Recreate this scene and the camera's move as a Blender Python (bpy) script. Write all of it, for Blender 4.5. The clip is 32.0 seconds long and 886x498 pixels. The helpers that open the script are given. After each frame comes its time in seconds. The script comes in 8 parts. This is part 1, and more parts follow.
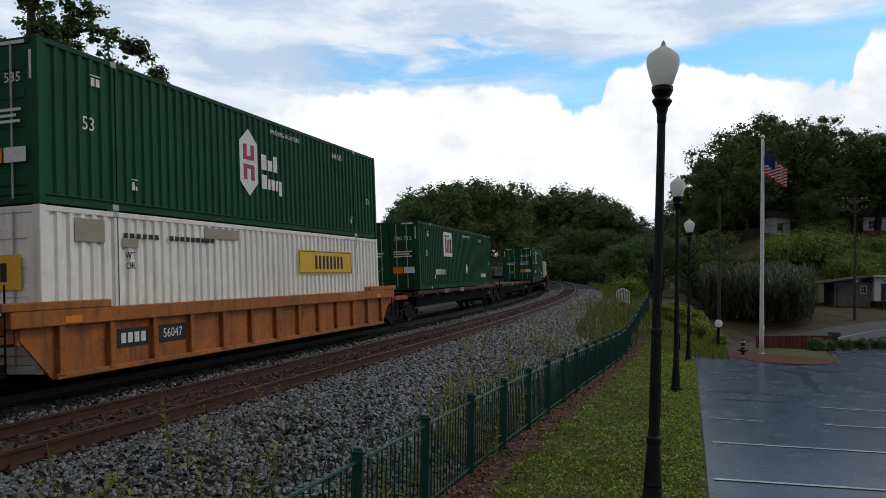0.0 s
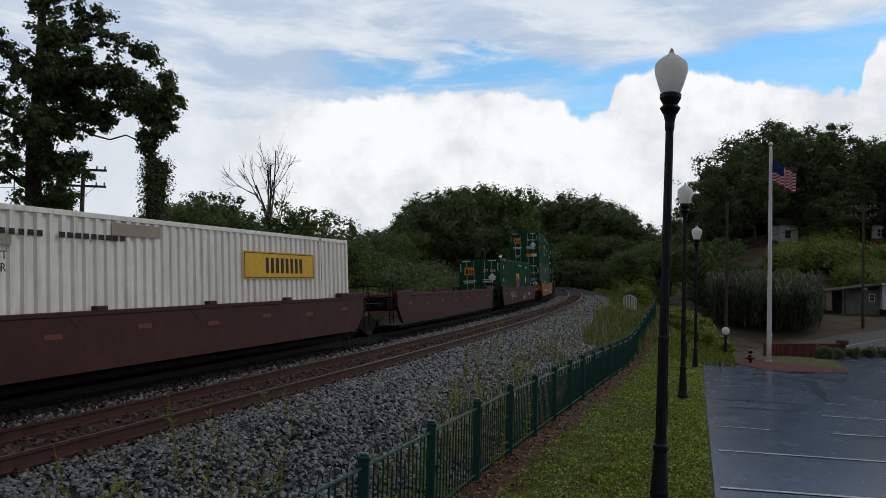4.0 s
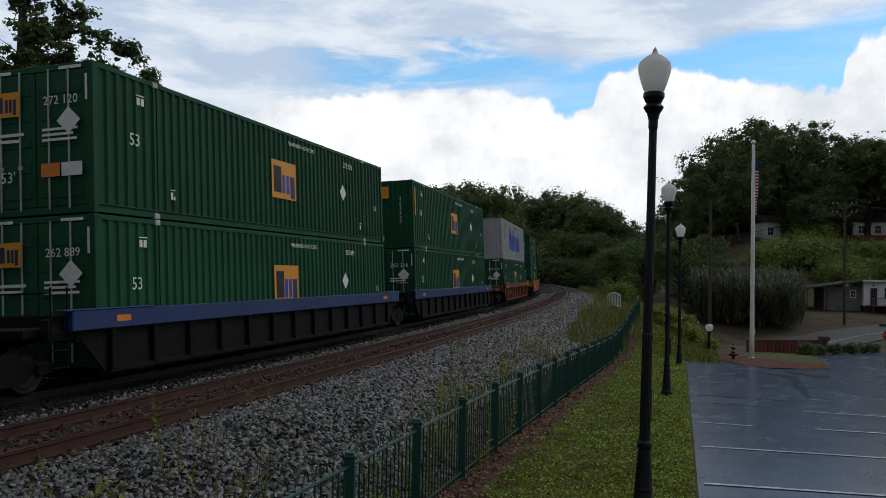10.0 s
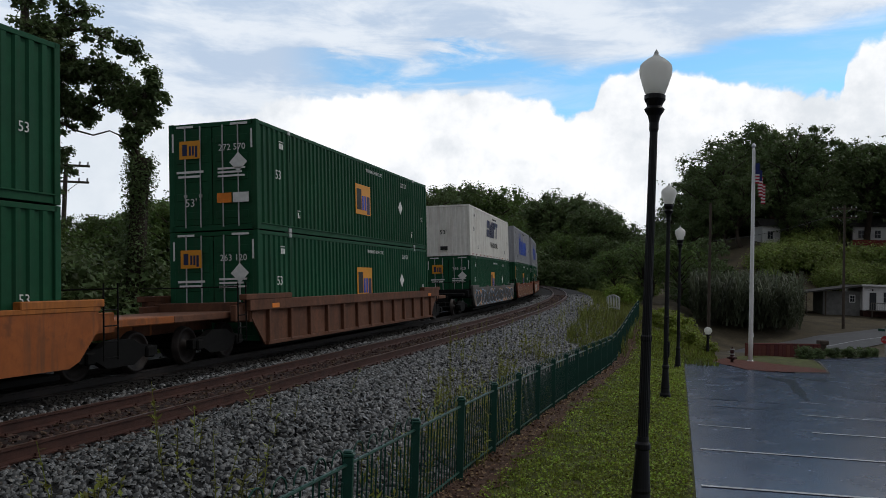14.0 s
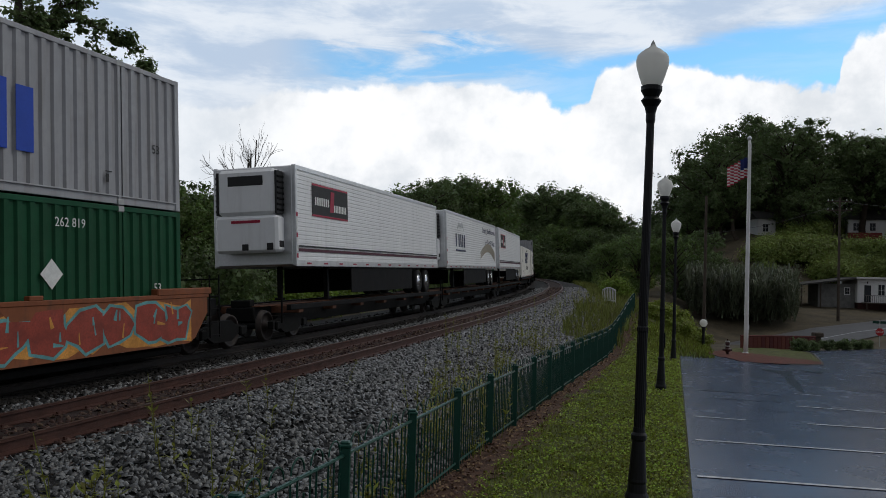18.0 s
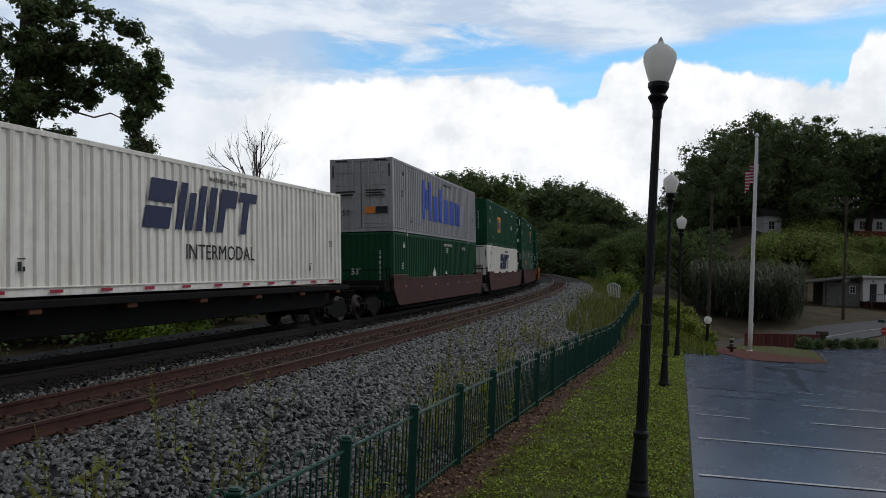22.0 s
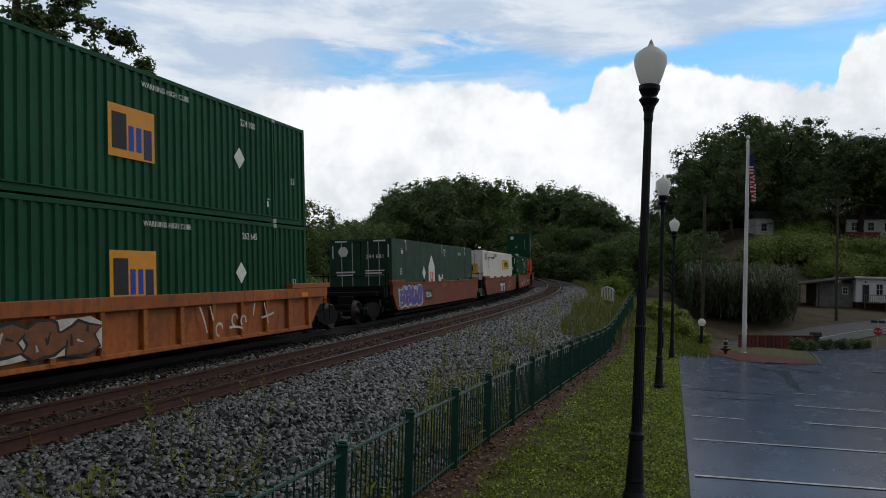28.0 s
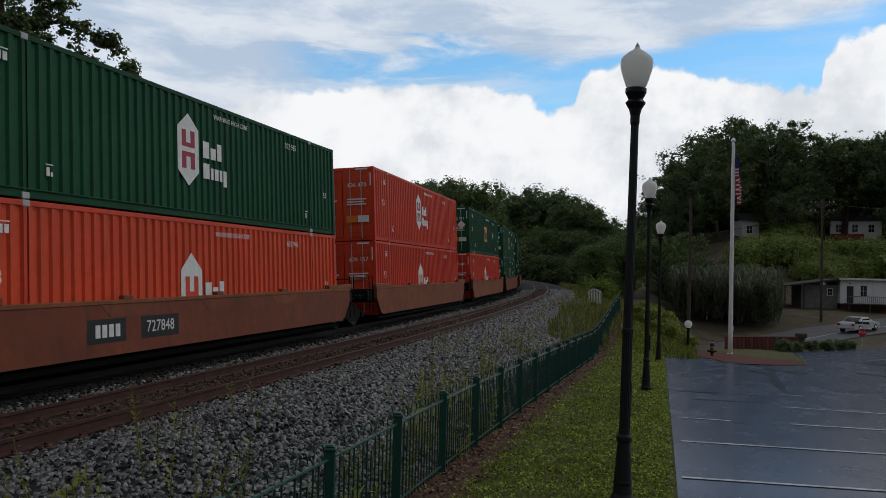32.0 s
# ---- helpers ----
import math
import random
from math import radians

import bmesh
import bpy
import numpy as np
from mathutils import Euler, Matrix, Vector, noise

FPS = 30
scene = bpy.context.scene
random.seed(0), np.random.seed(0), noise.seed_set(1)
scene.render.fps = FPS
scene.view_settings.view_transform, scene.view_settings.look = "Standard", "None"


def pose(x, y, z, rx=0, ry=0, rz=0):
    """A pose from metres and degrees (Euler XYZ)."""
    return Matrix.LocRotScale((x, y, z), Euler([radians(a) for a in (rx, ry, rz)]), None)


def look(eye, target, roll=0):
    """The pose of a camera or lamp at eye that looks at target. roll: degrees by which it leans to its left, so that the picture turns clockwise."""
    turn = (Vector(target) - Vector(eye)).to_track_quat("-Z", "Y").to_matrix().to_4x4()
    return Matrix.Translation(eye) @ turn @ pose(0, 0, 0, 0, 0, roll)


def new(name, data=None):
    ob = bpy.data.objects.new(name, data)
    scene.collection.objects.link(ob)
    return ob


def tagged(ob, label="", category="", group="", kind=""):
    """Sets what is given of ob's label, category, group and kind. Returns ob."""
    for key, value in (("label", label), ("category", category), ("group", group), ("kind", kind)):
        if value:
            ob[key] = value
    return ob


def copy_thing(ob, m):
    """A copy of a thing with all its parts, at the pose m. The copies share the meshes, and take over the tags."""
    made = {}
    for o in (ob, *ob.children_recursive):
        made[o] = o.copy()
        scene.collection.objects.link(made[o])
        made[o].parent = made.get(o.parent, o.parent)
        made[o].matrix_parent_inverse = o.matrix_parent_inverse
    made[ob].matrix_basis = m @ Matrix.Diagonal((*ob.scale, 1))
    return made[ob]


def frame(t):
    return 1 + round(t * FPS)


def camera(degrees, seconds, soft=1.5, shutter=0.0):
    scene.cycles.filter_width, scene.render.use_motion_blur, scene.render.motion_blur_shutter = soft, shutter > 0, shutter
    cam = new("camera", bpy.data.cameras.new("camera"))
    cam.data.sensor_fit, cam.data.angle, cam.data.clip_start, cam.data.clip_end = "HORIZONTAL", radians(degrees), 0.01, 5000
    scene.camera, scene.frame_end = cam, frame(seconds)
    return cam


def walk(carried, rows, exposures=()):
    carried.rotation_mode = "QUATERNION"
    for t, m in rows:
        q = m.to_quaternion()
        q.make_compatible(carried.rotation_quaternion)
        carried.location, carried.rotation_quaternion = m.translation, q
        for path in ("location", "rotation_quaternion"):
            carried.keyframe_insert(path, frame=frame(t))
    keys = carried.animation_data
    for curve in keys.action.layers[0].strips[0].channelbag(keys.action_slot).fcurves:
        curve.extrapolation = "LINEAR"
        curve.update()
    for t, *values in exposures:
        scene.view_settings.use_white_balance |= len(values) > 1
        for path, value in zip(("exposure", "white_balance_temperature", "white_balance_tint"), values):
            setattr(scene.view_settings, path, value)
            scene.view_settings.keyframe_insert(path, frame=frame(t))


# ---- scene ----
# ---- camera and path ----
def view(x, y, z, yaw, pitch, roll):
    return pose(x, y, z, 90 + pitch, 0, yaw) @ pose(0, 0, 0, 0, 0, roll)


cam = camera(56.33, 32.0, soft=0.9)
PATH = [
    (0, 0.0067, 0.0201, 2.7393, 0.576, 1.759, 0.959),
    (0.5, 0.0101, 0.0167, 2.7407, 0.818, 1.804, 0.9),
    (1, 0.0052, 0.0133, 2.7547, 0.725, 1.675, 1.17),
    (1.5, 0.0096, 0.0238, 2.7561, 0.644, 1.567, 1.532),
    (2, -0.0007, 0.0279, 2.7653, 0.434, 1.427, 1.399),
    (2.5, -0.0017, 0.0238, 2.7593, 0.287, 1.838, 1.459),
    (3, 0.0009, 0.0045, 2.7484, 0.887, 1.92, 1.508),
    (3.5, 0.0007, 0.0215, 2.7465, 1.097, 2.121, 1.246),
    (5.5, 0.0015, -0.0103, 2.7558, 0.746, 2.109, 1.697),
    (6, 0.0029, 0.0133, 2.7505, 0.944, 2.135, 1.261),
    (6.5, 0.0034, 0.0066, 2.7589, 1.044, 2.063, 1.651),
    (7, -0.0011, -0.0158, 2.7389, 0.91, 2.105, 1.285),
    (7.5, 0.0012, -0.0141, 2.7449, 0.974, 1.952, 1.253),
    (8, -0.0003, -0.0022, 2.7528, 0.705, 1.809, 1.261),
    (8.5, -0.0031, -0.0019, 2.7502, 0.398, 1.99, 1.329),
    (9, 0.0057, 0.0221, 2.7696, 0.051, 2.179, 1.534),
    (9.5, -0.0063, 0.0284, 2.7613, -0.468, 2.172, 1.431),
    (10, 0.0002, -0.0066, 2.7609, 0.009, 1.971, 1.158),
    (10.5, 0.002, 0.0084, 2.7652, -0.228, 1.868, 1.108),
    (11, -0.0038, 0.0054, 2.7619, -0.497, 1.745, 1.162),
    (11.5, 0.0025, -0.0059, 2.7562, -0.585, 1.873, 1.116),
    (12, -0.0032, -0.0085, 2.7543, -0.596, 1.801, 0.935),
    (12.5, -0.0014, -0.0011, 2.755, -0.479, 1.879, 0.932),
    (13, -0.0036, 0.0085, 2.7405, -0.359, 2.011, 0.81),
    (13.5, -0.0057, -0.0218, 2.7493, -0.22, 2.052, 1.394),
    (15.5, 0.0011, -0.0123, 2.7369, 0.118, 1.732, 1.881),
    (16, -0.0044, 0.0033, 2.7525, -0.039, 1.395, 2.073),
    (16.5, -0.001, -0.0186, 2.7357, -0.308, 1.727, 1.588),
    (17, -0.0069, -0.0034, 2.7317, -0.23, 1.834, 1.803),
    (17.5, -0.0097, -0.0042, 2.7392, -0.406, 1.827, 1.887),
    (18, -0.0124, -0.0169, 2.7283, -0.312, 1.559, 1.632),
    (18.5, -0.0021, 0.017, 2.7296, -0.118, 1.482, 1.507),
    (19, 0.0004, -0.0317, 2.7213, 0.027, 1.464, 1.495),
    (19.5, -0.0013, -0.0141, 2.7356, 0.045, 1.494, 1.93),
    (20, 0.0009, 0.0024, 2.7436, -0.068, 1.27, 2.31),
    (20.5, -0.0026, 0.0013, 2.7388, -0.169, 1.168, 2.113),
    (21, -0.0041, 0.0156, 2.7543, -0.088, 1.263, 2.188),
    (21.5, -0.008, -0.0079, 2.723, -0.045, 1.441, 1.969),
    (22, 0.0005, 0.0163, 2.7479, 0.01, 1.109, 2.294),
    (22.5, -0.0042, -0.0098, 2.7269, -0.032, 1.208, 1.693),
    (23, -0.0022, 0.0023, 2.737, 0.154, 1.116, 1.957),
    (23.5, -0.006, -0.0036, 2.731, 0.089, 1.348, 2.005),
    (24, 0.0021, -0.023, 2.7437, -0.023, 1.201, 2.369),
    (24.5, -0.0005, -0.0006, 2.7427, -0.096, 1.158, 2.085),
    (26.5, 0.0008, -0.0012, 2.735, -0.348, 1.375, 1.908),
    (27, -0.0004, 0.0078, 2.7376, -0.369, 1.574, 1.782),
    (27.5, -0.0013, 0.0097, 2.7243, -0.577, 1.616, 1.657),
    (28, -0.0012, -0.0079, 2.7267, -0.41, 1.52, 1.643),
    (28.5, -0.0089, -0.0002, 2.7372, -0.491, 1.436, 1.807),
    (29, -0.0055, 0.0073, 2.734, -0.644, 1.417, 1.542),
    (29.5, -0.0088, 0.0217, 2.7274, -0.754, 1.503, 1.652),
    (30, -0.0063, 0.0186, 2.7369, -0.404, 1.468, 1.379),
    (30.5, -0.0057, -0.0074, 2.7297, -0.593, 1.609, 1.171),
    (31, -0.0021, 0.0035, 2.7279, -0.892, 1.74, 1.321),
    (31.5, -0.0071, -0.0004, 2.7322, -1.145, 1.804, 1.37),
    (32, -0.0038, 0.0032, 2.7313, -1.285, 1.732, 1.475)
]
walk(cam, [(r[0], view(*r[1:])) for r in PATH],
     exposures=((0, 0.1), (1, -0.05), (3, -0.05), (6, -0.14), (9, -0.03), (13, 0.05), (16, 0.0), (24, 0.04), (27, 0.03), (29, -0.1), (31, -0.12), (32, -0.12)))

# ---- world, sun, exposure ----
SUN_AZ, SUN_EL = radians(68), radians(50)


def build_world():
    world = bpy.data.worlds.new("world")
    scene.world = world
    world.use_nodes = True
    nt = world.node_tree
    nt.nodes.clear()
    N = lambda kind: nt.nodes.new(kind)
    L = nt.links.new

    def mathn(op, a, b=None, c=None, clamp=False):
        n = N("ShaderNodeMath")
        n.operation, n.use_clamp = op, clamp
        for i, v in enumerate((a, b, c)):
            if v is None:
                continue
            if isinstance(v, (int, float)):
                n.inputs[i].default_value = v
            else:
                L(v, n.inputs[i])
        return n.outputs[0]

    def smooth(v, a, b):
        n = N("ShaderNodeMapRange")
        n.interpolation_type = "SMOOTHSTEP"
        L(v, n.inputs[0])
        n.inputs[1].default_value, n.inputs[2].default_value = a, b
        return n.outputs[0]

    def mix(fac, a, b):
        n = N("ShaderNodeMix")
        n.data_type = "RGBA"
        if isinstance(fac, (int, float)):
            n.inputs[0].default_value = fac
        else:
            L(fac, n.inputs[0])
        for s, v in ((n.inputs[6], a), (n.inputs[7], b)):
            if isinstance(v, tuple):
                s.default_value = (*v, 1)
            else:
                L(v, s)
        return n.outputs[2]

    def noise_at(vec, scale, detail, rough=0.55, dist=0.0):
        n = N("ShaderNodeTexNoise")
        L(vec, n.inputs["Vector"])
        n.inputs["Scale"].default_value = scale
        n.inputs["Detail"].default_value = detail
        n.inputs["Roughness"].default_value = rough
        n.inputs["Distortion"].default_value = dist
        return n.outputs[0]

    tc = N("ShaderNodeTexCoord").outputs["Generated"]
    sep = N("ShaderNodeSeparateXYZ")
    L(tc, sep.inputs[0])
    x, y, z = sep.outputs
    ya = mathn("MAXIMUM", mathn("ABSOLUTE", y), 0.05)
    u = mathn("DIVIDE", x, ya)
    w = mathn("DIVIDE", z, ya)
    zz = mathn("ADD", mathn("MAXIMUM", z, 0.0), 0.16)
    comb = N("ShaderNodeCombineXYZ")
    L(mathn("DIVIDE", x, zz), comb.inputs[0])
    L(mathn("DIVIDE", y, zz), comb.inputs[1])
    comb.inputs[2].default_value = 3.7
    plane = comb.outputs[0]
    big = noise_at(plane, 1.1, 7, 0.6, 0.3)
    fine = noise_at(plane, 4.0, 8, 0.62, 0.4)
    puff = noise_at(tc, 9.0, 9, 0.55, 0.2)
    lump = noise_at(tc, 22.0, 6, 0.6)
    # the cumulus bank: its top at each bearing, heaped edges; above it a lane of blue under a thin streaked veil
    def profile(pts):
        n = N("ShaderNodeValToRGB")
        r = n.color_ramp
        r.elements[0].position, r.elements[1].position = 0.0, 1.0
        for a, h in pts[1:-1]:
            r.elements.new((a + 0.6) / 1.2)
        for e, (a, h) in zip(r.elements, pts):
            e.color = (h * 2, h * 2, h * 2, 1)
        L(mathn("DIVIDE", mathn("ADD", u, 0.6), 1.2), n.inputs[0])
        sp = N("ShaderNodeSeparateColor")
        L(n.outputs[0], sp.inputs[0])
        return mathn("MULTIPLY", sp.outputs[0], 0.5)

    crest = profile(((-0.6, 0.19), (-0.25, 0.195), (-0.18, 0.222), (-0.06, 0.226), (0.044, 0.239), (0.10, 0.226), (0.128, 0.216), (0.146, 0.203), (0.178, 0.219), (0.188, 0.25), (0.236, 0.266), (0.319, 0.26), (0.431, 0.246), (0.481, 0.241), (0.488, 0.277), (0.506, 0.298), (0.546, 0.321), (0.6, 0.34)))
    brim = profile(((-0.6, 0.18), (-0.35, 0.22), (-0.2, 0.255), (-0.149, 0.266), (-0.05, 0.281), (0.057, 0.276), (0.105, 0.263), (0.154, 0.26), (0.222, 0.274), (0.305, 0.28), (0.36, 0.301), (0.43, 0.312), (0.546, 0.345), (0.6, 0.36)))
    cell = N("ShaderNodeTexVoronoi")
    cell.feature = "SMOOTH_F1"
    L(tc, cell.inputs["Vector"])
    cell.inputs["Scale"].default_value = 34.0
    cell.inputs["Smoothness"].default_value = 0.35
    cell.inputs["Detail"].default_value = 3.0
    curd = mathn("SUBTRACT", 0.5, cell.outputs["Distance"])
    edge = mathn("ADD", mathn("MULTIPLY", mathn("SUBTRACT", lump, 0.5), 0.03), mathn("MULTIPLY", curd, 0.012))
    over = mathn("SUBTRACT", w, mathn("ADD", crest, edge))
    bank = mathn("SUBTRACT", 1.0, smooth(over, -0.004, 0.006))
    mapn = N("ShaderNodeMapping")
    mapn.inputs["Rotation"].default_value = (0, radians(-14), 0)
    mapn.inputs["Scale"].default_value = (7.0, 7.0, 34.0)
    L(tc, mapn.inputs[0])
    wisp = noise_at(mapn.outputs[0], 1.0, 7, 0.6, 0.5)
    ragged = mathn("ADD", 0.05, mathn("MULTIPLY", mathn("SUBTRACT", 1.0, smooth(u, -0.05, 0.12)), 0.12))
    under = mathn("ADD", mathn("SUBTRACT", w, brim), mathn("MULTIPLY", mathn("SUBTRACT", wisp, 0.5), ragged))
    veil = smooth(under, -0.012, 0.016)
    thin = mathn("MULTIPLY", smooth(wisp, 0.36, 0.62), mathn("SUBTRACT", 0.75, mathn("MULTIPLY", smooth(u, 0.0, 0.2), 0.6)))
    left = smooth(u, -0.22, -0.10)
    gaps = mathn("MULTIPLY", smooth(big, 0.60, 0.74), smooth(w, 0.30, 0.40))
    clear = mathn("MULTIPLY", mathn("MULTIPLY", mathn("SUBTRACT", 1.0, bank), mathn("SUBTRACT", 1.0, veil)), mathn("MULTIPLY", mathn("SUBTRACT", 1.0, thin), left))
    clear = mathn("MAXIMUM", clear, mathn("MULTIPLY", gaps, 0.3))
    clear = mathn("MULTIPLY", clear, smooth(y, -0.3, 0.3))
    # cloud tones: bright heaps below, a thin grey veil above
    heap = mix(smooth(mathn("ADD", mathn("MULTIPLY", puff, 0.6), mathn("MULTIPLY", lump, 0.4)), 0.36, 0.60), (0.74, 0.78, 0.83), (1.01, 1.02, 1.04))
    heap = mix(mathn("MULTIPLY", mathn("SUBTRACT", 1.0, smooth(u, -0.46, -0.12)), 0.75), heap, (0.70, 0.77, 0.85))
    sheet = mix(smooth(mathn("ADD", mathn("MULTIPLY", fine, 0.5), mathn("MULTIPLY", wisp, 0.5)), 0.40, 0.62), (0.50, 0.61, 0.77), (0.78, 0.84, 0.92))
    cloud = mix(mathn("MULTIPLY", mathn("SUBTRACT", 1.0, bank), smooth(w, 0.15, 0.24)), heap, sheet)
    # heavier, darker cloud overhead and behind
    high = smooth(z, 0.34, 0.62)
    behind = smooth(mathn("MULTIPLY", y, -1.0), -0.25, 0.45)
    cloud = mix(mathn("MAXIMUM", high, behind), cloud, mix(big, (0.16, 0.17, 0.20), (0.40, 0.415, 0.45)))
    sky = N("ShaderNodeTexSky")
    sky.sky_type = "NISHITA"
    sky.sun_disc = False
    sky.sun_elevation, sky.sun_rotation = SUN_EL, SUN_AZ
    scale = N("ShaderNodeVectorMath")
    scale.operation = "SCALE"
    L(sky.outputs[0], scale.inputs[0])
    scale.inputs[3].default_value = 0.15
    sky.air_density, sky.dust_density, sky.ozone_density = 1.0, 0.1, 4.0
    tone = N("ShaderNodeVectorMath")
    tone.operation = "MULTIPLY"
    L(scale.outputs[0], tone.inputs[0])
    tone.inputs[1].default_value = (0.80, 1.08, 1.08)
    col = mix(clear, cloud, tone.outputs[0])
    bg = N("ShaderNodeBackground")
    L(col, bg.inputs[0])
    bg.inputs[1].default_value = 1.0
    out = N("ShaderNodeOutputWorld")
    L(bg.outputs[0], out.inputs[0])


build_world()
sun = new("sun", bpy.data.lights.new("sun", "SUN"))
sun.data.energy, sun.data.angle, sun.data.color = 0.7, radians(18), (1.0, 0.96, 0.9)
sun.matrix_world = look((60 * math.sin(SUN_AZ), 60 * math.cos(SUN_AZ), 60 * math.tan(SUN_EL)), (0, 0, 0))
scene.view_settings.exposure = 0.0


# ---- building helpers ----
class Geo:
    """Vertices and faces of one part."""

    def __init__(self):
        self.v, self.f = [], []

    def add(self, verts, faces):
        n = len(self.v)
        self.v += [tuple(p) for p in verts]
        self.f += [tuple(i + n for i in q) for q in faces]
        return self

    def box(self, x0, x1, y0, y1, z0, z1, c=0.0):
        if c <= 0:
            return self.add([(x, y, z) for x in (x0, x1) for y in (y0, y1) for z in (z0, z1)],
                            [(0, 1, 3, 2), (4, 6, 7, 5), (0, 4, 5, 1), (2, 3, 7, 6), (0, 2, 6, 4), (1, 5, 7, 3)])
        c = min(c, (x1 - x0) * 0.45, (y1 - y0) * 0.45, (z1 - z0) * 0.45)
        V, F, ix = [], [], {}
        for a, sx in ((0, -1), (1, 1)):
            for b, sy in ((0, -1), (1, 1)):
                for d, sz in ((0, -1), (1, 1)):
                    p = ((x0, x1)[a], (y0, y1)[b], (z0, z1)[d])
                    for k in range(3):
                        q = [p[i] - (sx, sy, sz)[i] * (0 if i == k else c) for i in range(3)]
                        ix[(a, b, d, k)] = len(V)
                        V.append(q)
        for k in range(3):
            o = [i for i in range(3) if i != k]
            for e in (0, 1):
                ring = []
                for p, q in ((0, 0), (1, 0), (1, 1), (0, 1)):
                    key = [0, 0, 0]
                    key[k], key[o[0]], key[o[1]] = e, p, q
                    ring.append(ix[(*key, k)])
                F.append(tuple(ring if (e == 1) == (k != 1) else ring[::-1]))
            for p in (0, 1):
                for q in (0, 1):
                    a, b = [0, 0, 0], [0, 0, 0]
                    a[o[0]] = b[o[0]] = p
                    a[o[1]] = b[o[1]] = q
                    b[k] = 1
                    F.append((ix[(*a, o[0])], ix[(*b, o[0])], ix[(*b, o[1])], ix[(*a, o[1])]))
        for key in [(a, b, d) for a in (0, 1) for b in (0, 1) for d in (0, 1)]:
            F.append(tuple(ix[(*key, k)] for k in range(3)))
        return self.add(V, F)

    def tube(self, pts, radii, n=8, cap=True):
        """A round tube through points, with a radius at each."""
        pts = [Vector(p) for p in pts]
        if isinstance(radii, (int, float)):
            radii = [radii] * len(pts)
        V, F = [], []
        side = None
        for i, p in enumerate(pts):
            t = (pts[min(i + 1, len(pts) - 1)] - pts[max(i - 1, 0)]).normalized()
            if side is None:
                side = t.orthogonal().normalized()
            side = (side - t * side.dot(t)).normalized()
            up = t.cross(side)
            for k in range(n):
                a = 2 * math.pi * k / n
                V.append(p + (side * math.cos(a) + up * math.sin(a)) * radii[i])
        for i in range(len(pts) - 1):
            for k in range(n):
                F.append((i * n + k, i * n + (k + 1) % n, (i + 1) * n + (k + 1) % n, (i + 1) * n + k))
        if cap:
            F.append(tuple(range(n - 1, -1, -1)))
            F.append(tuple((len(pts) - 1) * n + k for k in range(n)))
        return self.add(V, F)

    def lathe(self, prof, n=20, at=(0, 0, 0)):
        """A turned shape: (radius, height) pairs round the z axis."""
        V = [(at[0] + r * math.cos(2 * math.pi * k / n), at[1] + r * math.sin(2 * math.pi * k / n), at[2] + h) for r, h in prof for k in range(n)]
        F = [(i * n + k, i * n + (k + 1) % n, (i + 1) * n + (k + 1) % n, (i + 1) * n + k) for i in range(len(prof) - 1) for k in range(n)]
        F += [tuple(range(n - 1, -1, -1)), tuple((len(prof) - 1) * n + k for k in range(n))]
        return self.add(V, F)

    def mesh(self, name, smooth=False):
        me = bpy.data.meshes.new(name)
        me.from_pydata(self.v, [], self.f)
        if smooth:
            me.polygons.foreach_set("use_smooth", [True] * len(me.polygons))
        me.update()
        return me


def raw_mesh(name, verts, quads, smooth=False):
    """A mesh from arrays of vertices and of faces with equal corners."""
    verts, quads = np.asarray(verts, np.float32), np.asarray(quads, np.int32)
    me = bpy.data.meshes.new(name)
    k = quads.shape[1]
    me.vertices.add(len(verts))
    me.vertices.foreach_set("co", verts.ravel())
    me.loops.add(quads.size)
    me.loops.foreach_set("vertex_index", quads.ravel())
    me.polygons.add(len(quads))
    me.polygons.foreach_set("loop_start", np.arange(0, quads.size, k, dtype=np.int32))
    if smooth:
        me.polygons.foreach_set("use_smooth", np.ones(len(quads), bool))
    me.update(calc_edges=True)
    return me


def part(name, geo, material, parent=None, label="", m=None, smooth=False):
    me = geo.mesh(name, smooth) if isinstance(geo, Geo) else geo
    if material and not me.materials:
        me.materials.append(material)
    ob = new(name, me)
    if parent:
        ob.parent = parent
    if m is not None:
        ob.matrix_basis = m
    return tagged(ob, label)


def thing(name, label, category, m=None, group=""):
    ob = new(name)
    ob.empty_display_size = 0.3
    if m is not None:
        ob.matrix_basis = m
    return tagged(ob, label, category, group)


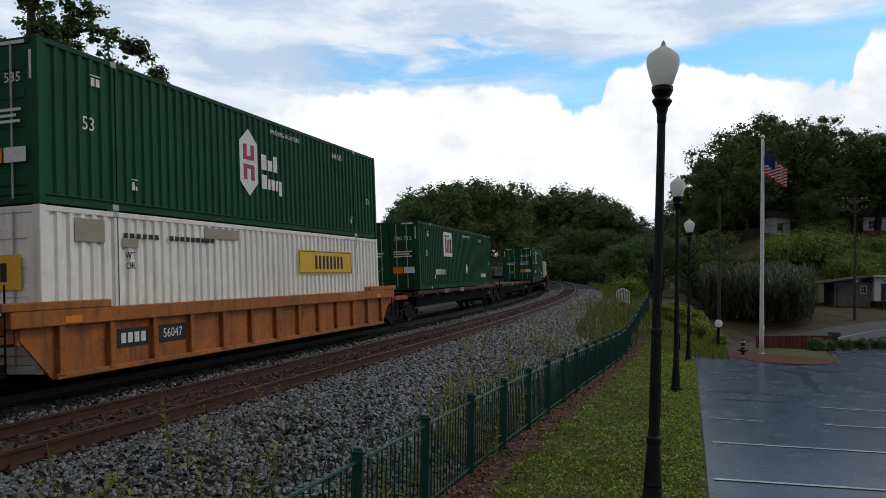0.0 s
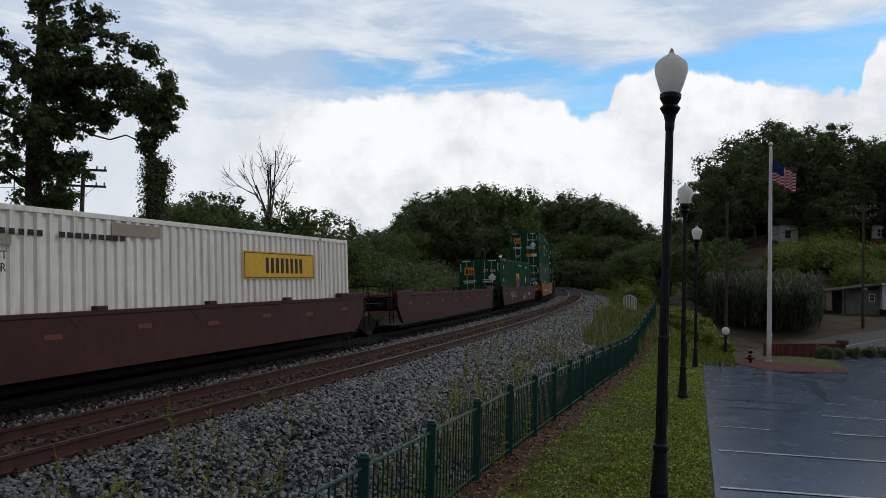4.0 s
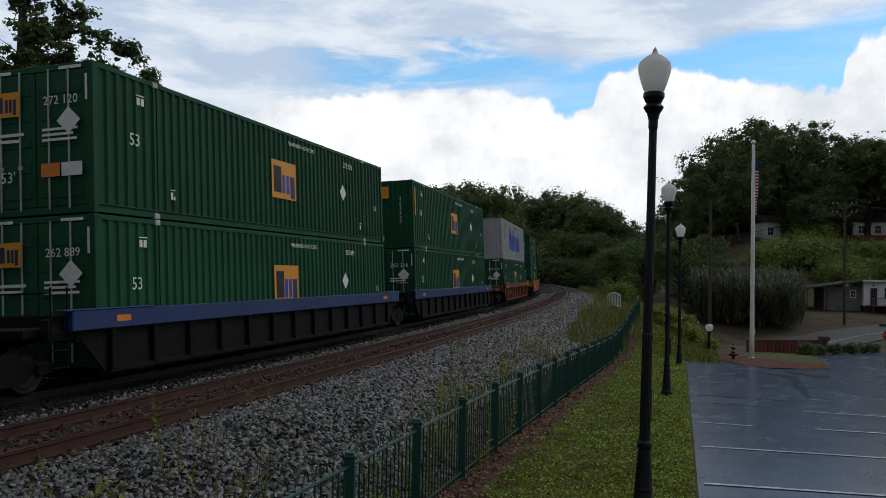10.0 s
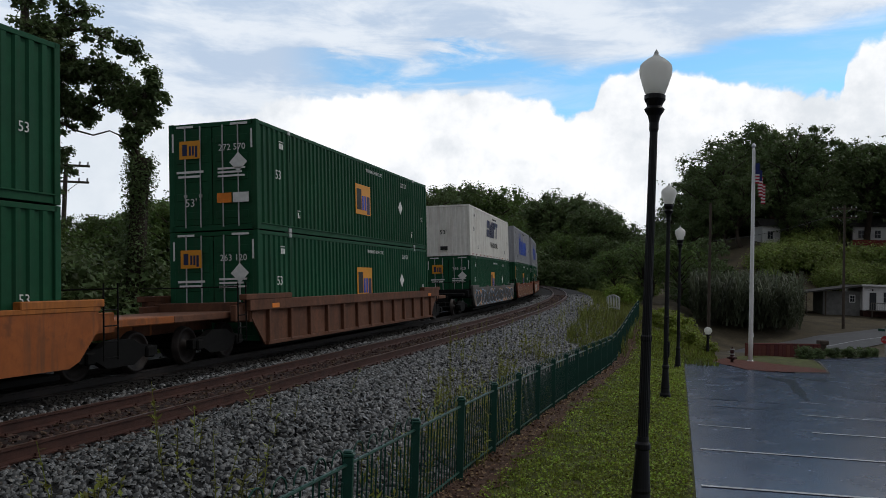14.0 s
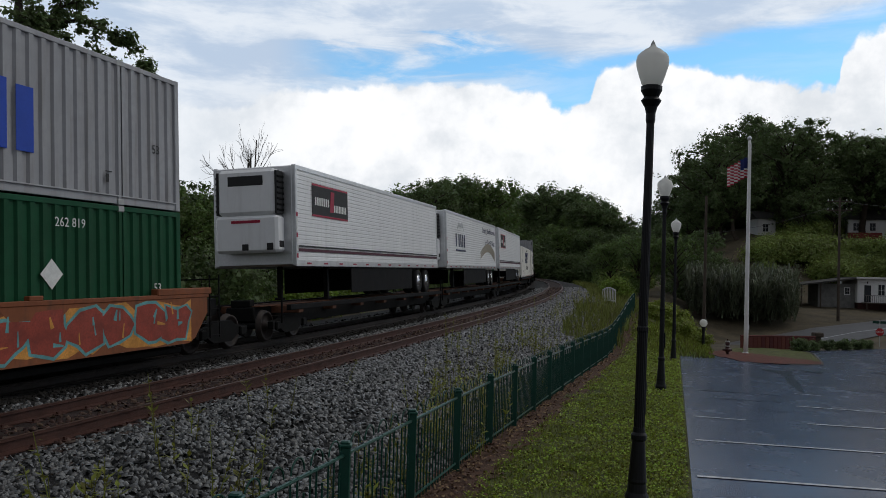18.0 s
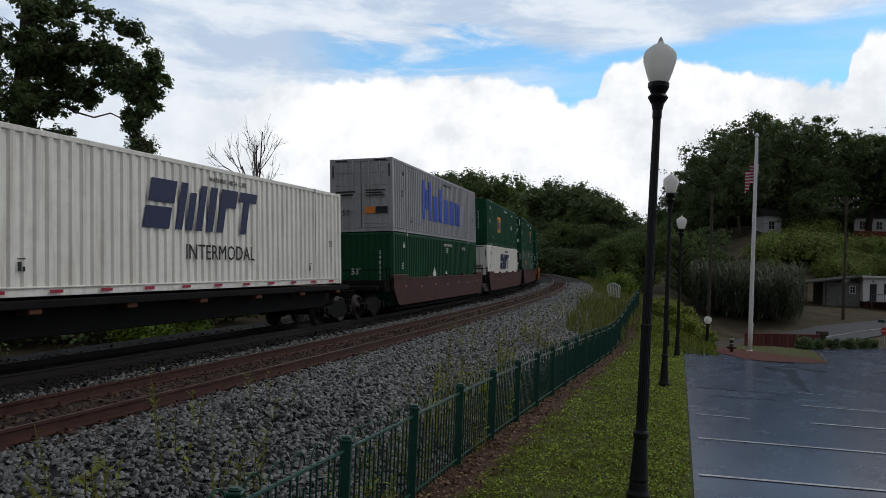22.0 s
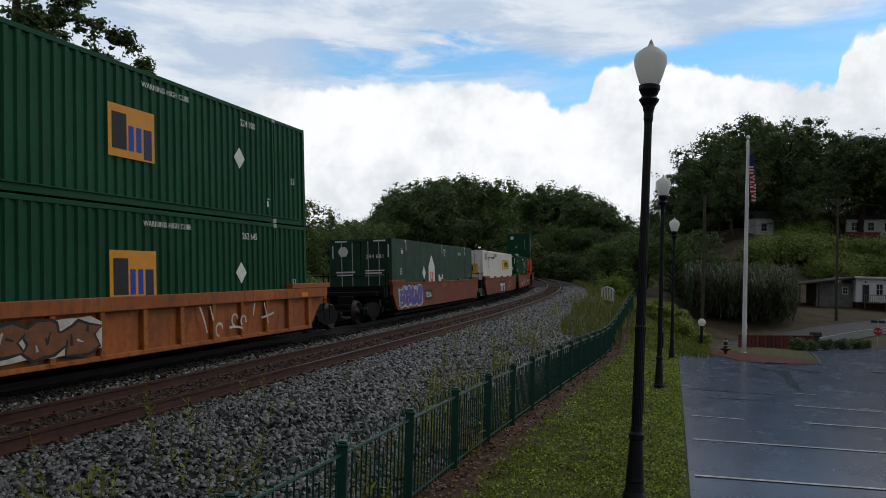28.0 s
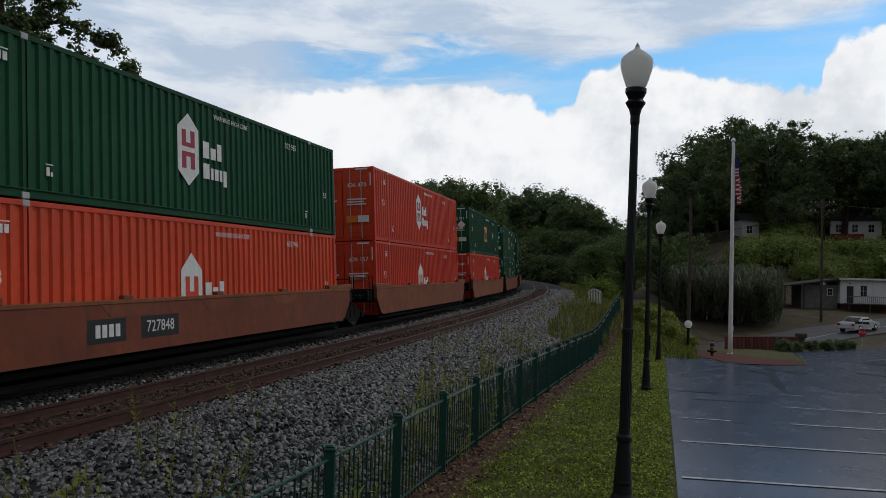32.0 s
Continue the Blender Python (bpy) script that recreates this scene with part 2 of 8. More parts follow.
# ---- materials ----
def material(name, base, rough=0.6, metal=0.0, var=0.25, scale=3.0, dirt=0.0, dirt_col=(0.05, 0.04, 0.03), streak=False,
             bump=0.1, bump_scale=60.0, tint=0.0, spec=0.3, island=False, rust=0.0):
    mat = bpy.data.materials.new(name)
    mat.use_nodes = True
    nt = mat.node_tree
    b = nt.nodes["Principled BSDF"]
    L = nt.links.new
    tc = nt.nodes.new("ShaderNodeTexCoord")

    def nz(sc, detail=5, stretch=None):
        n = nt.nodes.new("ShaderNodeTexNoise")
        n.inputs["Scale"].default_value, n.inputs["Detail"].default_value = sc, detail
        n.inputs["Roughness"].default_value = 0.6
        src = tc.outputs["Object"]
        if stretch:
            mp = nt.nodes.new("ShaderNodeMapping")
            mp.inputs["Scale"].default_value = stretch
            L(src, mp.inputs[0])
            src = mp.outputs[0]
        L(src, n.inputs["Vector"])
        return n.outputs[0]

    def ramp(v, a, c):
        n = nt.nodes.new("ShaderNodeMapRange")
        n.inputs[1].default_value, n.inputs[2].default_value = a, c
        L(v, n.inputs[0])
        return n.outputs[0]

    def mix(fac, a, c):
        n = nt.nodes.new("ShaderNodeMix")
        n.data_type = "RGBA"
        L(fac, n.inputs[0])
        for s, v in ((n.inputs[6], a), (n.inputs[7], c)):
            if isinstance(v, tuple):
                s.default_value = (*v, 1)
            else:
                L(v, s)
        return n.outputs[2]

    lo = tuple(c * (1 - var) for c in base)
    hi = tuple(min(1, c * (1 + var)) for c in base)
    col = mix(ramp(nz(scale), 0.3, 0.7), lo, hi)
    col = mix(ramp(nz(scale * 9, 3), 0.42, 0.85), col, lo)
    if tint > 0:
        src = nt.nodes.new("ShaderNodeNewGeometry").outputs["Random Per Island"] if island else nt.nodes.new("ShaderNodeObjectInfo").outputs["Random"]
        hs = nt.nodes.new("ShaderNodeHueSaturation")
        L(col, hs.inputs["Color"])
        mr = nt.nodes.new("ShaderNodeMapRange")
        mr.inputs[3].default_value, mr.inputs[4].default_value = 1 - tint, 1 + tint
        L(src, mr.inputs[0])
        L(mr.outputs[0], hs.inputs["Value"])
        hr = nt.nodes.new("ShaderNodeMapRange")
        hr.inputs[3].default_value, hr.inputs[4].default_value = 0.5 - tint * 0.05, 0.5 + tint * 0.05
        L(src, hr.inputs[0])
        L(hr.outputs[0], hs.inputs["Hue"])
        col = hs.outputs[0]
    if dirt > 0:
        v = nz(1.0, 6, (5.0, 5.0, 0.45)) if streak else nz(scale * 0.6, 7)
        m = nt.nodes.new("ShaderNodeMath")
        m.operation = "MULTIPLY"
        L(ramp(v, 0.5, 0.78), m.inputs[0])
        m.inputs[1].default_value = dirt
        col = mix(m.outputs[0], col, dirt_col)
    if rust > 0:
        m = nt.nodes.new("ShaderNodeMath")
        m.operation = "MULTIPLY"
        L(ramp(nz(2.3, 8, (1.0, 1.0, 0.7)), 0.56, 0.66), m.inputs[0])
        m.inputs[1].default_value = rust
        col = mix(m.outputs[0], col, (0.12, 0.045, 0.02))
    L(col, b.inputs["Base Color"])
    b.inputs["Metallic"].default_value = metal
    b.inputs["Specular IOR Level"].default_value = spec
    rr = nt.nodes.new("ShaderNodeMapRange")
    rr.inputs[3].default_value, rr.inputs[4].default_value = max(0.02, rough - 0.12), min(1, rough + 0.12)
    L(nz(scale * 3), rr.inputs[0])
    L(rr.outputs[0], b.inputs["Roughness"])
    if bump > 0:
        bp = nt.nodes.new("ShaderNodeBump")
        bp.inputs["Strength"].default_value, bp.inputs["Distance"].default_value = bump, 0.02
        L(nz(bump_scale, 6), bp.inputs["Height"])
        L(bp.outputs[0], b.inputs["Normal"])
    return mat


M = {
    "green": material("container_green", (0.009, 0.072, 0.031), 0.6, var=0.2, scale=0.6, spec=0.15, dirt=0.35, dirt_col=(0.03, 0.05, 0.03), streak=True, tint=0.12),
    "dullgreen": material("container_dull_green", (0.009, 0.048, 0.022), 0.6, var=0.3, scale=0.8, dirt=0.4, dirt_col=(0.05, 0.045, 0.035), streak=True, tint=0.1),
    "white": material("container_white", (0.84, 0.82, 0.75), 0.5, var=0.1, scale=0.5, dirt=0.4, dirt_col=(0.25, 0.15, 0.08), streak=True, tint=0.04),
    "cleanwhite": material("trailer_white", (0.82, 0.83, 0.83), 0.35, var=0.05, scale=0.6, dirt=0.25, dirt_col=(0.4, 0.39, 0.36), streak=True),
    "grey": material("container_grey", (0.35, 0.355, 0.37), 0.5, var=0.12, scale=0.7, dirt=0.45, dirt_col=(0.17, 0.14, 0.11), streak=True, tint=0.06),
    "red": material("container_red", (0.62, 0.05, 0.012), 0.5, var=0.15, scale=0.6, dirt=0.35, dirt_col=(0.22, 0.05, 0.03), streak=True, tint=0.06),
    "castgrey": material("casting_grey", (0.42, 0.43, 0.42), 0.5, var=0.2),
    "orange": material("car_orange", (0.37, 0.115, 0.022), 0.65, var=0.3, scale=0.8, dirt=0.9, dirt_col=(0.09, 0.05, 0.03), streak=True, rust=0.6, tint=0.12),
    "rustorange": material("car_rust_orange", (0.165, 0.054, 0.020), 0.75, var=0.4, scale=0.8, dirt=0.95, dirt_col=(0.07, 0.035, 0.022), streak=True, rust=0.8, tint=0.1),
    "brown": material("car_brown", (0.205, 0.060, 0.023), 0.65, var=0.25, scale=0.7, dirt=0.6, dirt_col=(0.06, 0.035, 0.025), streak=True, rust=0.4, tint=0.15),
    "maroon": material("car_maroon", (0.055, 0.017, 0.013), 0.7, var=0.25, scale=0.7, dirt=0.6, dirt_col=(0.035, 0.02, 0.018), streak=True, tint=0.12),
    "rustbrown": material("car_rust_brown", (0.13, 0.055, 0.03), 0.8, var=0.35, scale=1.2, dirt=0.6, dirt_col=(0.04, 0.025, 0.02), streak=True, rust=0.6),
    "greymetal": material("car_grey", (0.13, 0.12, 0.11), 0.7, var=0.3, scale=1.0, dirt=0.6, streak=True),
    "darkcar": material("car_dark", (0.006, 0.006, 0.0065), 0.8, var=0.3, scale=1.5, dirt=0.6, dirt_col=(0.018, 0.014, 0.012), spec=0.15, streak=True),
    "bluesill": material("sill_blue", (0.012, 0.035, 0.13), 0.5, var=0.2, scale=1.0, dirt=0.4, streak=True),
    "black": material("dark_steel", (0.004, 0.0038, 0.0036), 0.8, var=0.3, scale=3, spec=0.15),
    "wheel": material("wheel_steel", (0.03, 0.023, 0.02), 0.6, metal=0.4, var=0.3, scale=6),
    "rubber": material("tyre_rubber", (0.008, 0.008, 0.008), 0.85, var=0.2),
    "alloy": material("alloy_rim", (0.75, 0.75, 0.76), 0.25, metal=0.9, var=0.05),
    # far track's rail and tie: train's shade painted in as near-black colour
    "shaderail": material("rail_shaded", (0.016, 0.011, 0.009), 0.6, metal=0.2, var=0.3, scale=4),
    "shadetie": material("tie_shaded", (0.012, 0.009, 0.008), 0.9, var=0.4, scale=6, tint=0.3),
    "rail": material("rail_rust", (0.066, 0.028, 0.020), 0.6, metal=0.2, var=0.35, scale=4, bump=0.3),
    "railtop": material("rail_head", (0.11, 0.062, 0.048), 0.45, metal=0.6, var=0.3, scale=2),
    "tie": material("tie_wood", (0.050, 0.032, 0.026), 0.9, var=0.5, scale=6, bump=0.6, tint=0.4),
    "orangelogo": material("logo_orange", (0.70, 0.30, 0.02), 0.5, var=0.1, dirt=0.2),
    "navy": material("logo_navy", (0.015, 0.022, 0.075), 0.5, var=0.1),
    "blue": material("logo_blue", (0.007, 0.055, 0.42), 0.5, var=0.1),
    "letter": material("marking_white", (0.72, 0.73, 0.70), 0.55, var=0.15, scale=8),
    "blackmark": material("marking_black", (0.02, 0.02, 0.02), 0.6, var=0.2),
    "stripedark": material("stripe_dark_red", (0.07, 0.008, 0.022), 0.5, var=0.1),
    # stones of the far track, blackened to stand for the train's shadow
    "shadestone": material("shaded_stone", (0.014, 0.012, 0.010), 0.85, var=0.4, scale=7, bump=0.3, tint=0.6, island=True),
    "crimson": material("logo_crimson", (0.35, 0.02, 0.05), 0.5, var=0.1),
    "yellow": material("plate_yellow", (0.75, 0.44, 0.03), 0.5, var=0.12),
    "reflector": material("reflector_orange", (0.75, 0.22, 0.02), 0.4, var=0.15),
    "tan": material("stripe_tan", (0.33, 0.29, 0.22), 0.5, var=0.12),
    "dullreflector": material("reflector_faded", (0.16, 0.05, 0.022), 0.5, var=0.2),
    "silver": material("bare_aluminium", (0.62, 0.63, 0.64), 0.35, metal=0.7, var=0.12),
    "lawn": material("lawn", (0.075, 0.088, 0.016), 0.95, var=0.6, scale=2.2, dirt=0.6, dirt_col=(0.10, 0.07, 0.04), bump=1.0, bump_scale=40),
    "earth": material("earth", (0.070, 0.056, 0.032), 0.95, var=0.5, scale=0.4, bump=0.8, bump_scale=12),
    "mulch": material("mulch_soil", (0.085, 0.045, 0.028), 0.95, var=0.6, scale=6, bump=1.0, bump_scale=40),
    "redmulch": material("red_mulch", (0.11, 0.034, 0.022), 0.95, var=0.5, scale=5, bump=1.0, bump_scale=40),
    # near black: the shade in the gaps between stones is in this colour
    "gravel": material("shaded_gravel_bed", (0.012, 0.012, 0.012), 0.9, var=0.8, scale=20, bump=1.0, bump_scale=26),
    "stone": material("ballast_stone", (0.106, 0.109, 0.107), 0.36, var=0.35, scale=7, bump=0.25, tint=0.95, island=True, spec=0.5),
    # bed of the far track: shadow under the train put into the colour
    "shadebed": material("shaded_trackbed", (0.010, 0.008, 0.007), 0.9, var=0.5, scale=5, bump=1.0, bump_scale=30),
    "trackbed": material("rusty_trackbed", (0.026, 0.014, 0.011), 0.9, var=0.6, scale=5, bump=1.0, bump_scale=30),
    "brownstone": material("rusty_stone", (0.066, 0.036, 0.028), 0.8, var=0.4, scale=7, bump=0.3, tint=0.7, island=True),
    "fence": material("fence_green", (0.009, 0.058, 0.042), 0.4, var=0.2, scale=4),
    "lampblack": material("lamp_black", (0.0035, 0.0035, 0.0045), 0.5, var=0.3, scale=5),
    "pole": material("pole_white", (0.72, 0.72, 0.70), 0.35, var=0.06),
    "bark": material("bark", (0.05, 0.038, 0.028), 0.95, var=0.4, scale=3, bump=1.0, bump_scale=14),
    "oldwood": material("pole_wood", (0.07, 0.055, 0.042), 0.9, var=0.3, scale=3, bump=0.5),
}

# ---- the lie of the land ----
CX, CY, RC = -559.16, 176.73, 574.49      # centre and radius of the curve of the train's track
PHI0 = math.asin(-CY / RC)
FAR_Z, NEAR_Z, NEAR_OFF, CANT, GRADE = 0.40, 0.64, 4.02, 0.055, 0.0077


def clamp(v, a, b):
    return max(a, min(b, v))


def step(v, a, b):
    t = clamp((v - a) / (b - a), 0, 1)
    return t * t * (3 - 2 * t)


def rise(s):
    return GRADE * clamp(s, -150, 170)


def rail_point(s, off):
    p = PHI0 + s / RC
    z = NEAR_Z + CANT * (off - NEAR_OFF) + rise(s)
    return Vector((CX + (RC + off) * math.cos(p), CY + (RC + off) * math.sin(p), z))


def rail_coords(x, y):
    return RC * (math.atan2(y - CY, x - CX) - PHI0), math.hypot(x - CX, y - CY) - RC


def rail_pose(s, off=0.0):
    """Pose on the canted track: y along it and away, x to the outside, z up."""
    p = PHI0 + s / RC
    X = Vector((math.cos(p), math.sin(p), CANT)).normalized()
    Y = Vector((-math.sin(p), math.cos(p), GRADE if -150 < s < 170 else 0))
    Z = X.cross(Y).normalized()
    Y = Z.cross(X)
    m = Matrix((X, Y, Z)).transposed().to_4x4()
    m.translation = rail_point(s, off)
    return m


LEVELS = ((-60, 0.12), (8, 0.08), (21, -0.16), (32, -0.42), (38, -0.56), (46, -0.9), (51, -1.1), (60, -2.0), (76, -2.0), (92, -0.9), (110, 0.0), (120, 4.5), (132, 9.5), (150, 12.0), (175, 14), (260, 15), (900, 15))
ROAD = ((10, 53, -4.7), (17, 60, -4.05), (26, 70, -3.45), (32, 75.5, -2.9), (39.5, 79.5, -1.95), (52, 88, -1.2), (68, 100, -0.4), (95, 128, 1.0), (130, 170, 2.5))


def level(y):
    for (a, za), (b, zb) in zip(LEVELS, LEVELS[1:]):
        if y <= b:
            t = clamp((y - a) / (b - a), 0, 1)
            return za + (zb - za) * t
    return LEVELS[-1][1]


def smooth_level(y):
    return (level(y - 3) + 2 * level(y) + level(y + 3)) / 4


def fence_x(y):
    """The fence's line: its x at a given y."""
    return -3.167 + 0.306 * y


def road_near(x, y):
    """The distance to the road's middle line, and its height there."""
    best = (1e9, 0.0)
    for (x0, y0, z0), (x1, y1, z1) in zip(ROAD, ROAD[1:]):
        dx, dy = x1 - x0, y1 - y0
        t = clamp(((x - x0) * dx + (y - y0) * dy) / (dx * dx + dy * dy), 0, 1)
        d = math.hypot(x - x0 - t * dx, y - y0 - t * dy)
        if d < best[0]:
            best = (d, z0 + t * (z1 - z0))
    return best


def ground_z(x, y):
    s, off = rail_coords(x, y)
    bed = rail_point(s, clamp(off, -3.0, 6.0)).z - 0.20
    h = smooth_level(y)
    h0 = h if h < 0 else h * step(x, 6 + 0.17 * y, 18 + 0.25 * y)
    h0 += 1.75 * step(y, 31, 50) * step(x - fence_x(y), 4.3, 0.5) * (1 - 0.5 * step(y, 70, 120)) if x > fence_x(y) - 30 else 0
    if 48 < y < 190 and x > 8:
        d, rz = road_near(x, y)
        k = 1 - step(d, 5.0, 11.0)
        h0 = h0 * (1 - k) + rz * k
    if off > 6.0:
        k = step(off, 6.0, 9.0 + 2.5 * step(s, 45, 90))
        return bed * (1 - k) + h0 * k
    if off < -3.0:
        k = step(-off, 3.0, 7.0)
        low = bed - 0.7 + 0.4 * math.sin(x * 0.11) * math.sin(y * 0.09)
        return bed * (1 - k) + low * k
    return bed


def sheet(name, us, vs, place, mat, parent=None, smooth=True):
    """A grid of quads: place(u, v) gives each corner."""
    V = [place(u, v) for u in us for v in vs]
    n = len(vs)
    F = [(i * n + j, (i + 1) * n + j, (i + 1) * n + j + 1, i * n + j + 1) for i in range(len(us) - 1) for j in range(n - 1)]
    me = raw_mesh(name, V, F, smooth)
    me.materials.append(mat)
    ob = new(name, me)
    if parent:
        ob.parent = parent
    return ob


def spread(edges):
    out = []
    for a, b, n in edges:
        out += list(np.linspace(a, b, n, endpoint=False))
    return out + [edges[-1][1]]


ground = sheet("ground", spread([(-4000, -700, 6), (-700, -120, 24), (-120, -20, 50), (-20, 30, 84), (30, 110, 54), (110, 700, 24), (700, 4000, 6)]),
               spread([(-4000, -600, 6), (-600, -20, 30), (-20, 60, 110), (60, 200, 70), (200, 800, 24), (800, 4000, 6)]),
               lambda x, y: (x, y, ground_z(x, y) - 0.03), M["earth"])
tagged(ground, "uneven grassy earth round the railway and the lot", "ground", kind="structure")
# the bed under the loose stones, its gap shade painted in
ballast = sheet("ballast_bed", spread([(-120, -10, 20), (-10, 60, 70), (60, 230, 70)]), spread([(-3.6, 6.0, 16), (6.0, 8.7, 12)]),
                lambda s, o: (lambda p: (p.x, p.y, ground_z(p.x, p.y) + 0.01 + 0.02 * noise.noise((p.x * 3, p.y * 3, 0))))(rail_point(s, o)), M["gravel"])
for off_, nm in ((0.0, "far"), (NEAR_OFF, "near")):
    # near bed is rusty; far bed carries the train's shade in its colour
    tb = sheet("trackbed", spread([(-40, 60, 100), (60, 200, 60)]), [-0.85, -0.4, 0.4, 0.85] if nm == "near" else [-1.25, -0.6, 0.6, 1.6], lambda s, o: (lambda p: (p.x, p.y, ground_z(p.x, p.y) + 0.022))(rail_point(s, off_ + o)), M["trackbed" if nm == "near" else "shadebed"])
    tagged(tb, "ballast between the rails, rusty near, shade painted in under the train", "ballast", kind="structure")
tagged(ballast, "crushed stone ballast bed, painted near black as shade between stones", "ballast", kind="structure")


def lot_edge(y):
    return 0.27 + 0.287 * y


lawn = sheet("lawn", spread([(-12, 60, 100)]), spread([(0, 1, 22)]),
             lambda y, k: (lambda x: (x, y, ground_z(x, y) + 0.012 + 0.02 * noise.noise((x * 2, y * 2, 5))))(fence_x(y) + 0.25 + k * (lot_edge(y) - fence_x(y) - 0.25)), M["lawn"])
tagged(lawn, "bright green mown grass strip between fence and lot", "lawn", kind="structure")


# ---- tracks ----
RAIL_PROFILE = [(-0.07, -0.17), (0.07, -0.17), (0.07, -0.155), (0.012, -0.135), (0.012, -0.04), (0.036, -0.03), (0.036, 0.0), (-0.036, 0.0), (-0.036, -0.03), (-0.012, -0.04), (-0.012, -0.135), (-0.07, -0.155)]


def build_track(off, label):
    track = thing("railway_track", label, "railway track", group="railway tracks")
    ss = spread([(-120, -10, 30), (-10, 100, 70), (100, 320, 60)])
    for side in (-0.7535, 0.7535):
        V, F = [], []
        n = len(RAIL_PROFILE)
        for s in ss:
            m = rail_pose(s, off)
            V += [m @ Vector((side + px, 0, pz)) for px, pz in RAIL_PROFILE]
        for i in range(len(ss) - 1):
            for k in range(n):
                F.append((i * n + k, (i + 1) * n + k, (i + 1) * n + (k + 1) % n, i * n + (k + 1) % n))
        g = Geo().add(V, F)
        # the far track takes the darkened copies, shaded as under the train
        rail = part("rail", g, M["rail" if off > 1 else "shaderail"], track, "rusty brown steel rail" if off > 1 else "steel rail darkened for the shade under the train")
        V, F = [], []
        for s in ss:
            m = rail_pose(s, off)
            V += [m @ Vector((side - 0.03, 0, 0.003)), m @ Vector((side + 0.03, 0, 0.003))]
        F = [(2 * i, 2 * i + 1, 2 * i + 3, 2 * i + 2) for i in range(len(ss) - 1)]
        part("running_surface", Geo().add(V, F), M["railtop" if off > 1 else "shaderail"], rail, "worn rail head")
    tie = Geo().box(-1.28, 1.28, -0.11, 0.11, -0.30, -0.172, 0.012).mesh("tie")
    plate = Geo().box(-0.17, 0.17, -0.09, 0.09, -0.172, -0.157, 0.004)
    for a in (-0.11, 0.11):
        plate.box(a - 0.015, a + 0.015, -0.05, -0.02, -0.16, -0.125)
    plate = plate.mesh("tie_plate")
    tie.materials.append(M["tie" if off > 1 else "shadetie"])
    plate.materials.append(M["rail"])
    rnd = random.Random(int(off * 10))
    for i in range(150):
        s = -3 + i * 0.53
        m = rail_pose(s + rnd.uniform(-0.03, 0.03), off) @ pose(rnd.uniform(-0.05, 0.05), 0, rnd.uniform(-0.01, 0.005), 0, 0, rnd.uniform(-1.2, 1.2))
        t = part("tie", tie, None, track, m=m)
        if s < 36 and off > 1:
            for side in (-0.7535, 0.7535):
                part("tie_plate", plate, None, t, m=Matrix.Translation((side, 0, 0)))
    return track


build_track(0.0, "canted curved track with wooden ties beneath the train")
build_track(NEAR_OFF, "empty rusty curved track with wooden ties in ballast")

# ---- freight containers ----
CL, CW, CH = 16.154, 2.591, 2.896
LOWER_Z, UPPER_Z, SPINE_Z = 0.33, 3.24, 1.31
MESHES = {}


def cached(key, make):
    if key not in MESHES:
        MESHES[key] = make()
    return MESHES[key]


def corrugated(y0, y1, z0, z1, x, depth, pitch, out, axis="y"):
    """A folded sheet-metal wall with flat crests, standing at x (or at y) and facing out."""
    pts = []
    n = max(1, round((y1 - y0) / pitch))
    p = (y1 - y0) / n
    for i in range(n):
        a = y0 + i * p
        pts += [(a, 0), (a + p * 0.36, 0), (a + p * 0.5, -depth), (a + p * 0.86, -depth)]
    pts.append((y1, 0))
    V, F = [], []
    for a, d in pts:
        q = x + out * d
        for z in (z0, z1):
            V.append((q, a, z) if axis == "y" else (a, q, z))
    for i in range(len(pts) - 1):
        f = (2 * i, 2 * i + 2, 2 * i + 3, 2 * i + 1)
        F.append(f if (out > 0) == (axis == "y") else f[::-1])
    return Geo().add(V, F)


def text_mesh(body, size):
    def make():
        cu = bpy.data.curves.new("text", "FONT")
        cu.body, cu.size, cu.align_x, cu.align_y = body, size, "CENTER", "CENTER"
        cu.resolution_u, cu.extrude = 2, 0.002
        ob = bpy.data.objects.new("text", cu)
        scene.collection.objects.link(ob)
        bpy.context.view_layer.update()
        me = bpy.data.meshes.new_from_object(ob.evaluated_get(bpy.context.evaluated_depsgraph_get()))
        bpy.data.objects.remove(ob)
        bpy.data.curves.remove(cu)
        me.materials.clear()
        return me
    return cached(("text", body, size), make)


SIDE_TURN = Matrix(((0, 0, 1, 0), (1, 0, 0, 0), (0, 1, 0, 0), (0, 0, 0, 1)))     # writing plane -> near side (+x), reading along +y
FRONT_TURN = Matrix(((1, 0, 0, 0), (0, 0, -1, 0), (0, 1, 0, 0), (0, 0, 0, 1)))   # writing plane -> front end (-y)


def tinted(me, mat):
    """The mesh with that material, one copy per pair."""
    def make():
        c = me.copy()
        c.materials.clear()
        c.materials.append(mat)
        return c
    return cached((me.name, mat.name), make)


def mark_side(parent, me, mat, y, z, x=CW / 2 + 0.004, name="marking", label=""):
    return part(name, tinted(me, mat), None, parent, label, Matrix.Translation((x, y, z)) @ SIDE_TURN)


def mark_front(parent, me, mat, x, z, y=-CL / 2 - 0.03, name="marking", label=""):
    return part(name, tinted(me, mat), None, parent, label, Matrix.Translation((x, y, z)) @ FRONT_TURN)


def plate_mesh(w, h, t=0.006):
    return cached(("plate", w, h, t), lambda: Geo().box(-w / 2, w / 2, -h / 2, h / 2, 0, t).mesh("plate"))


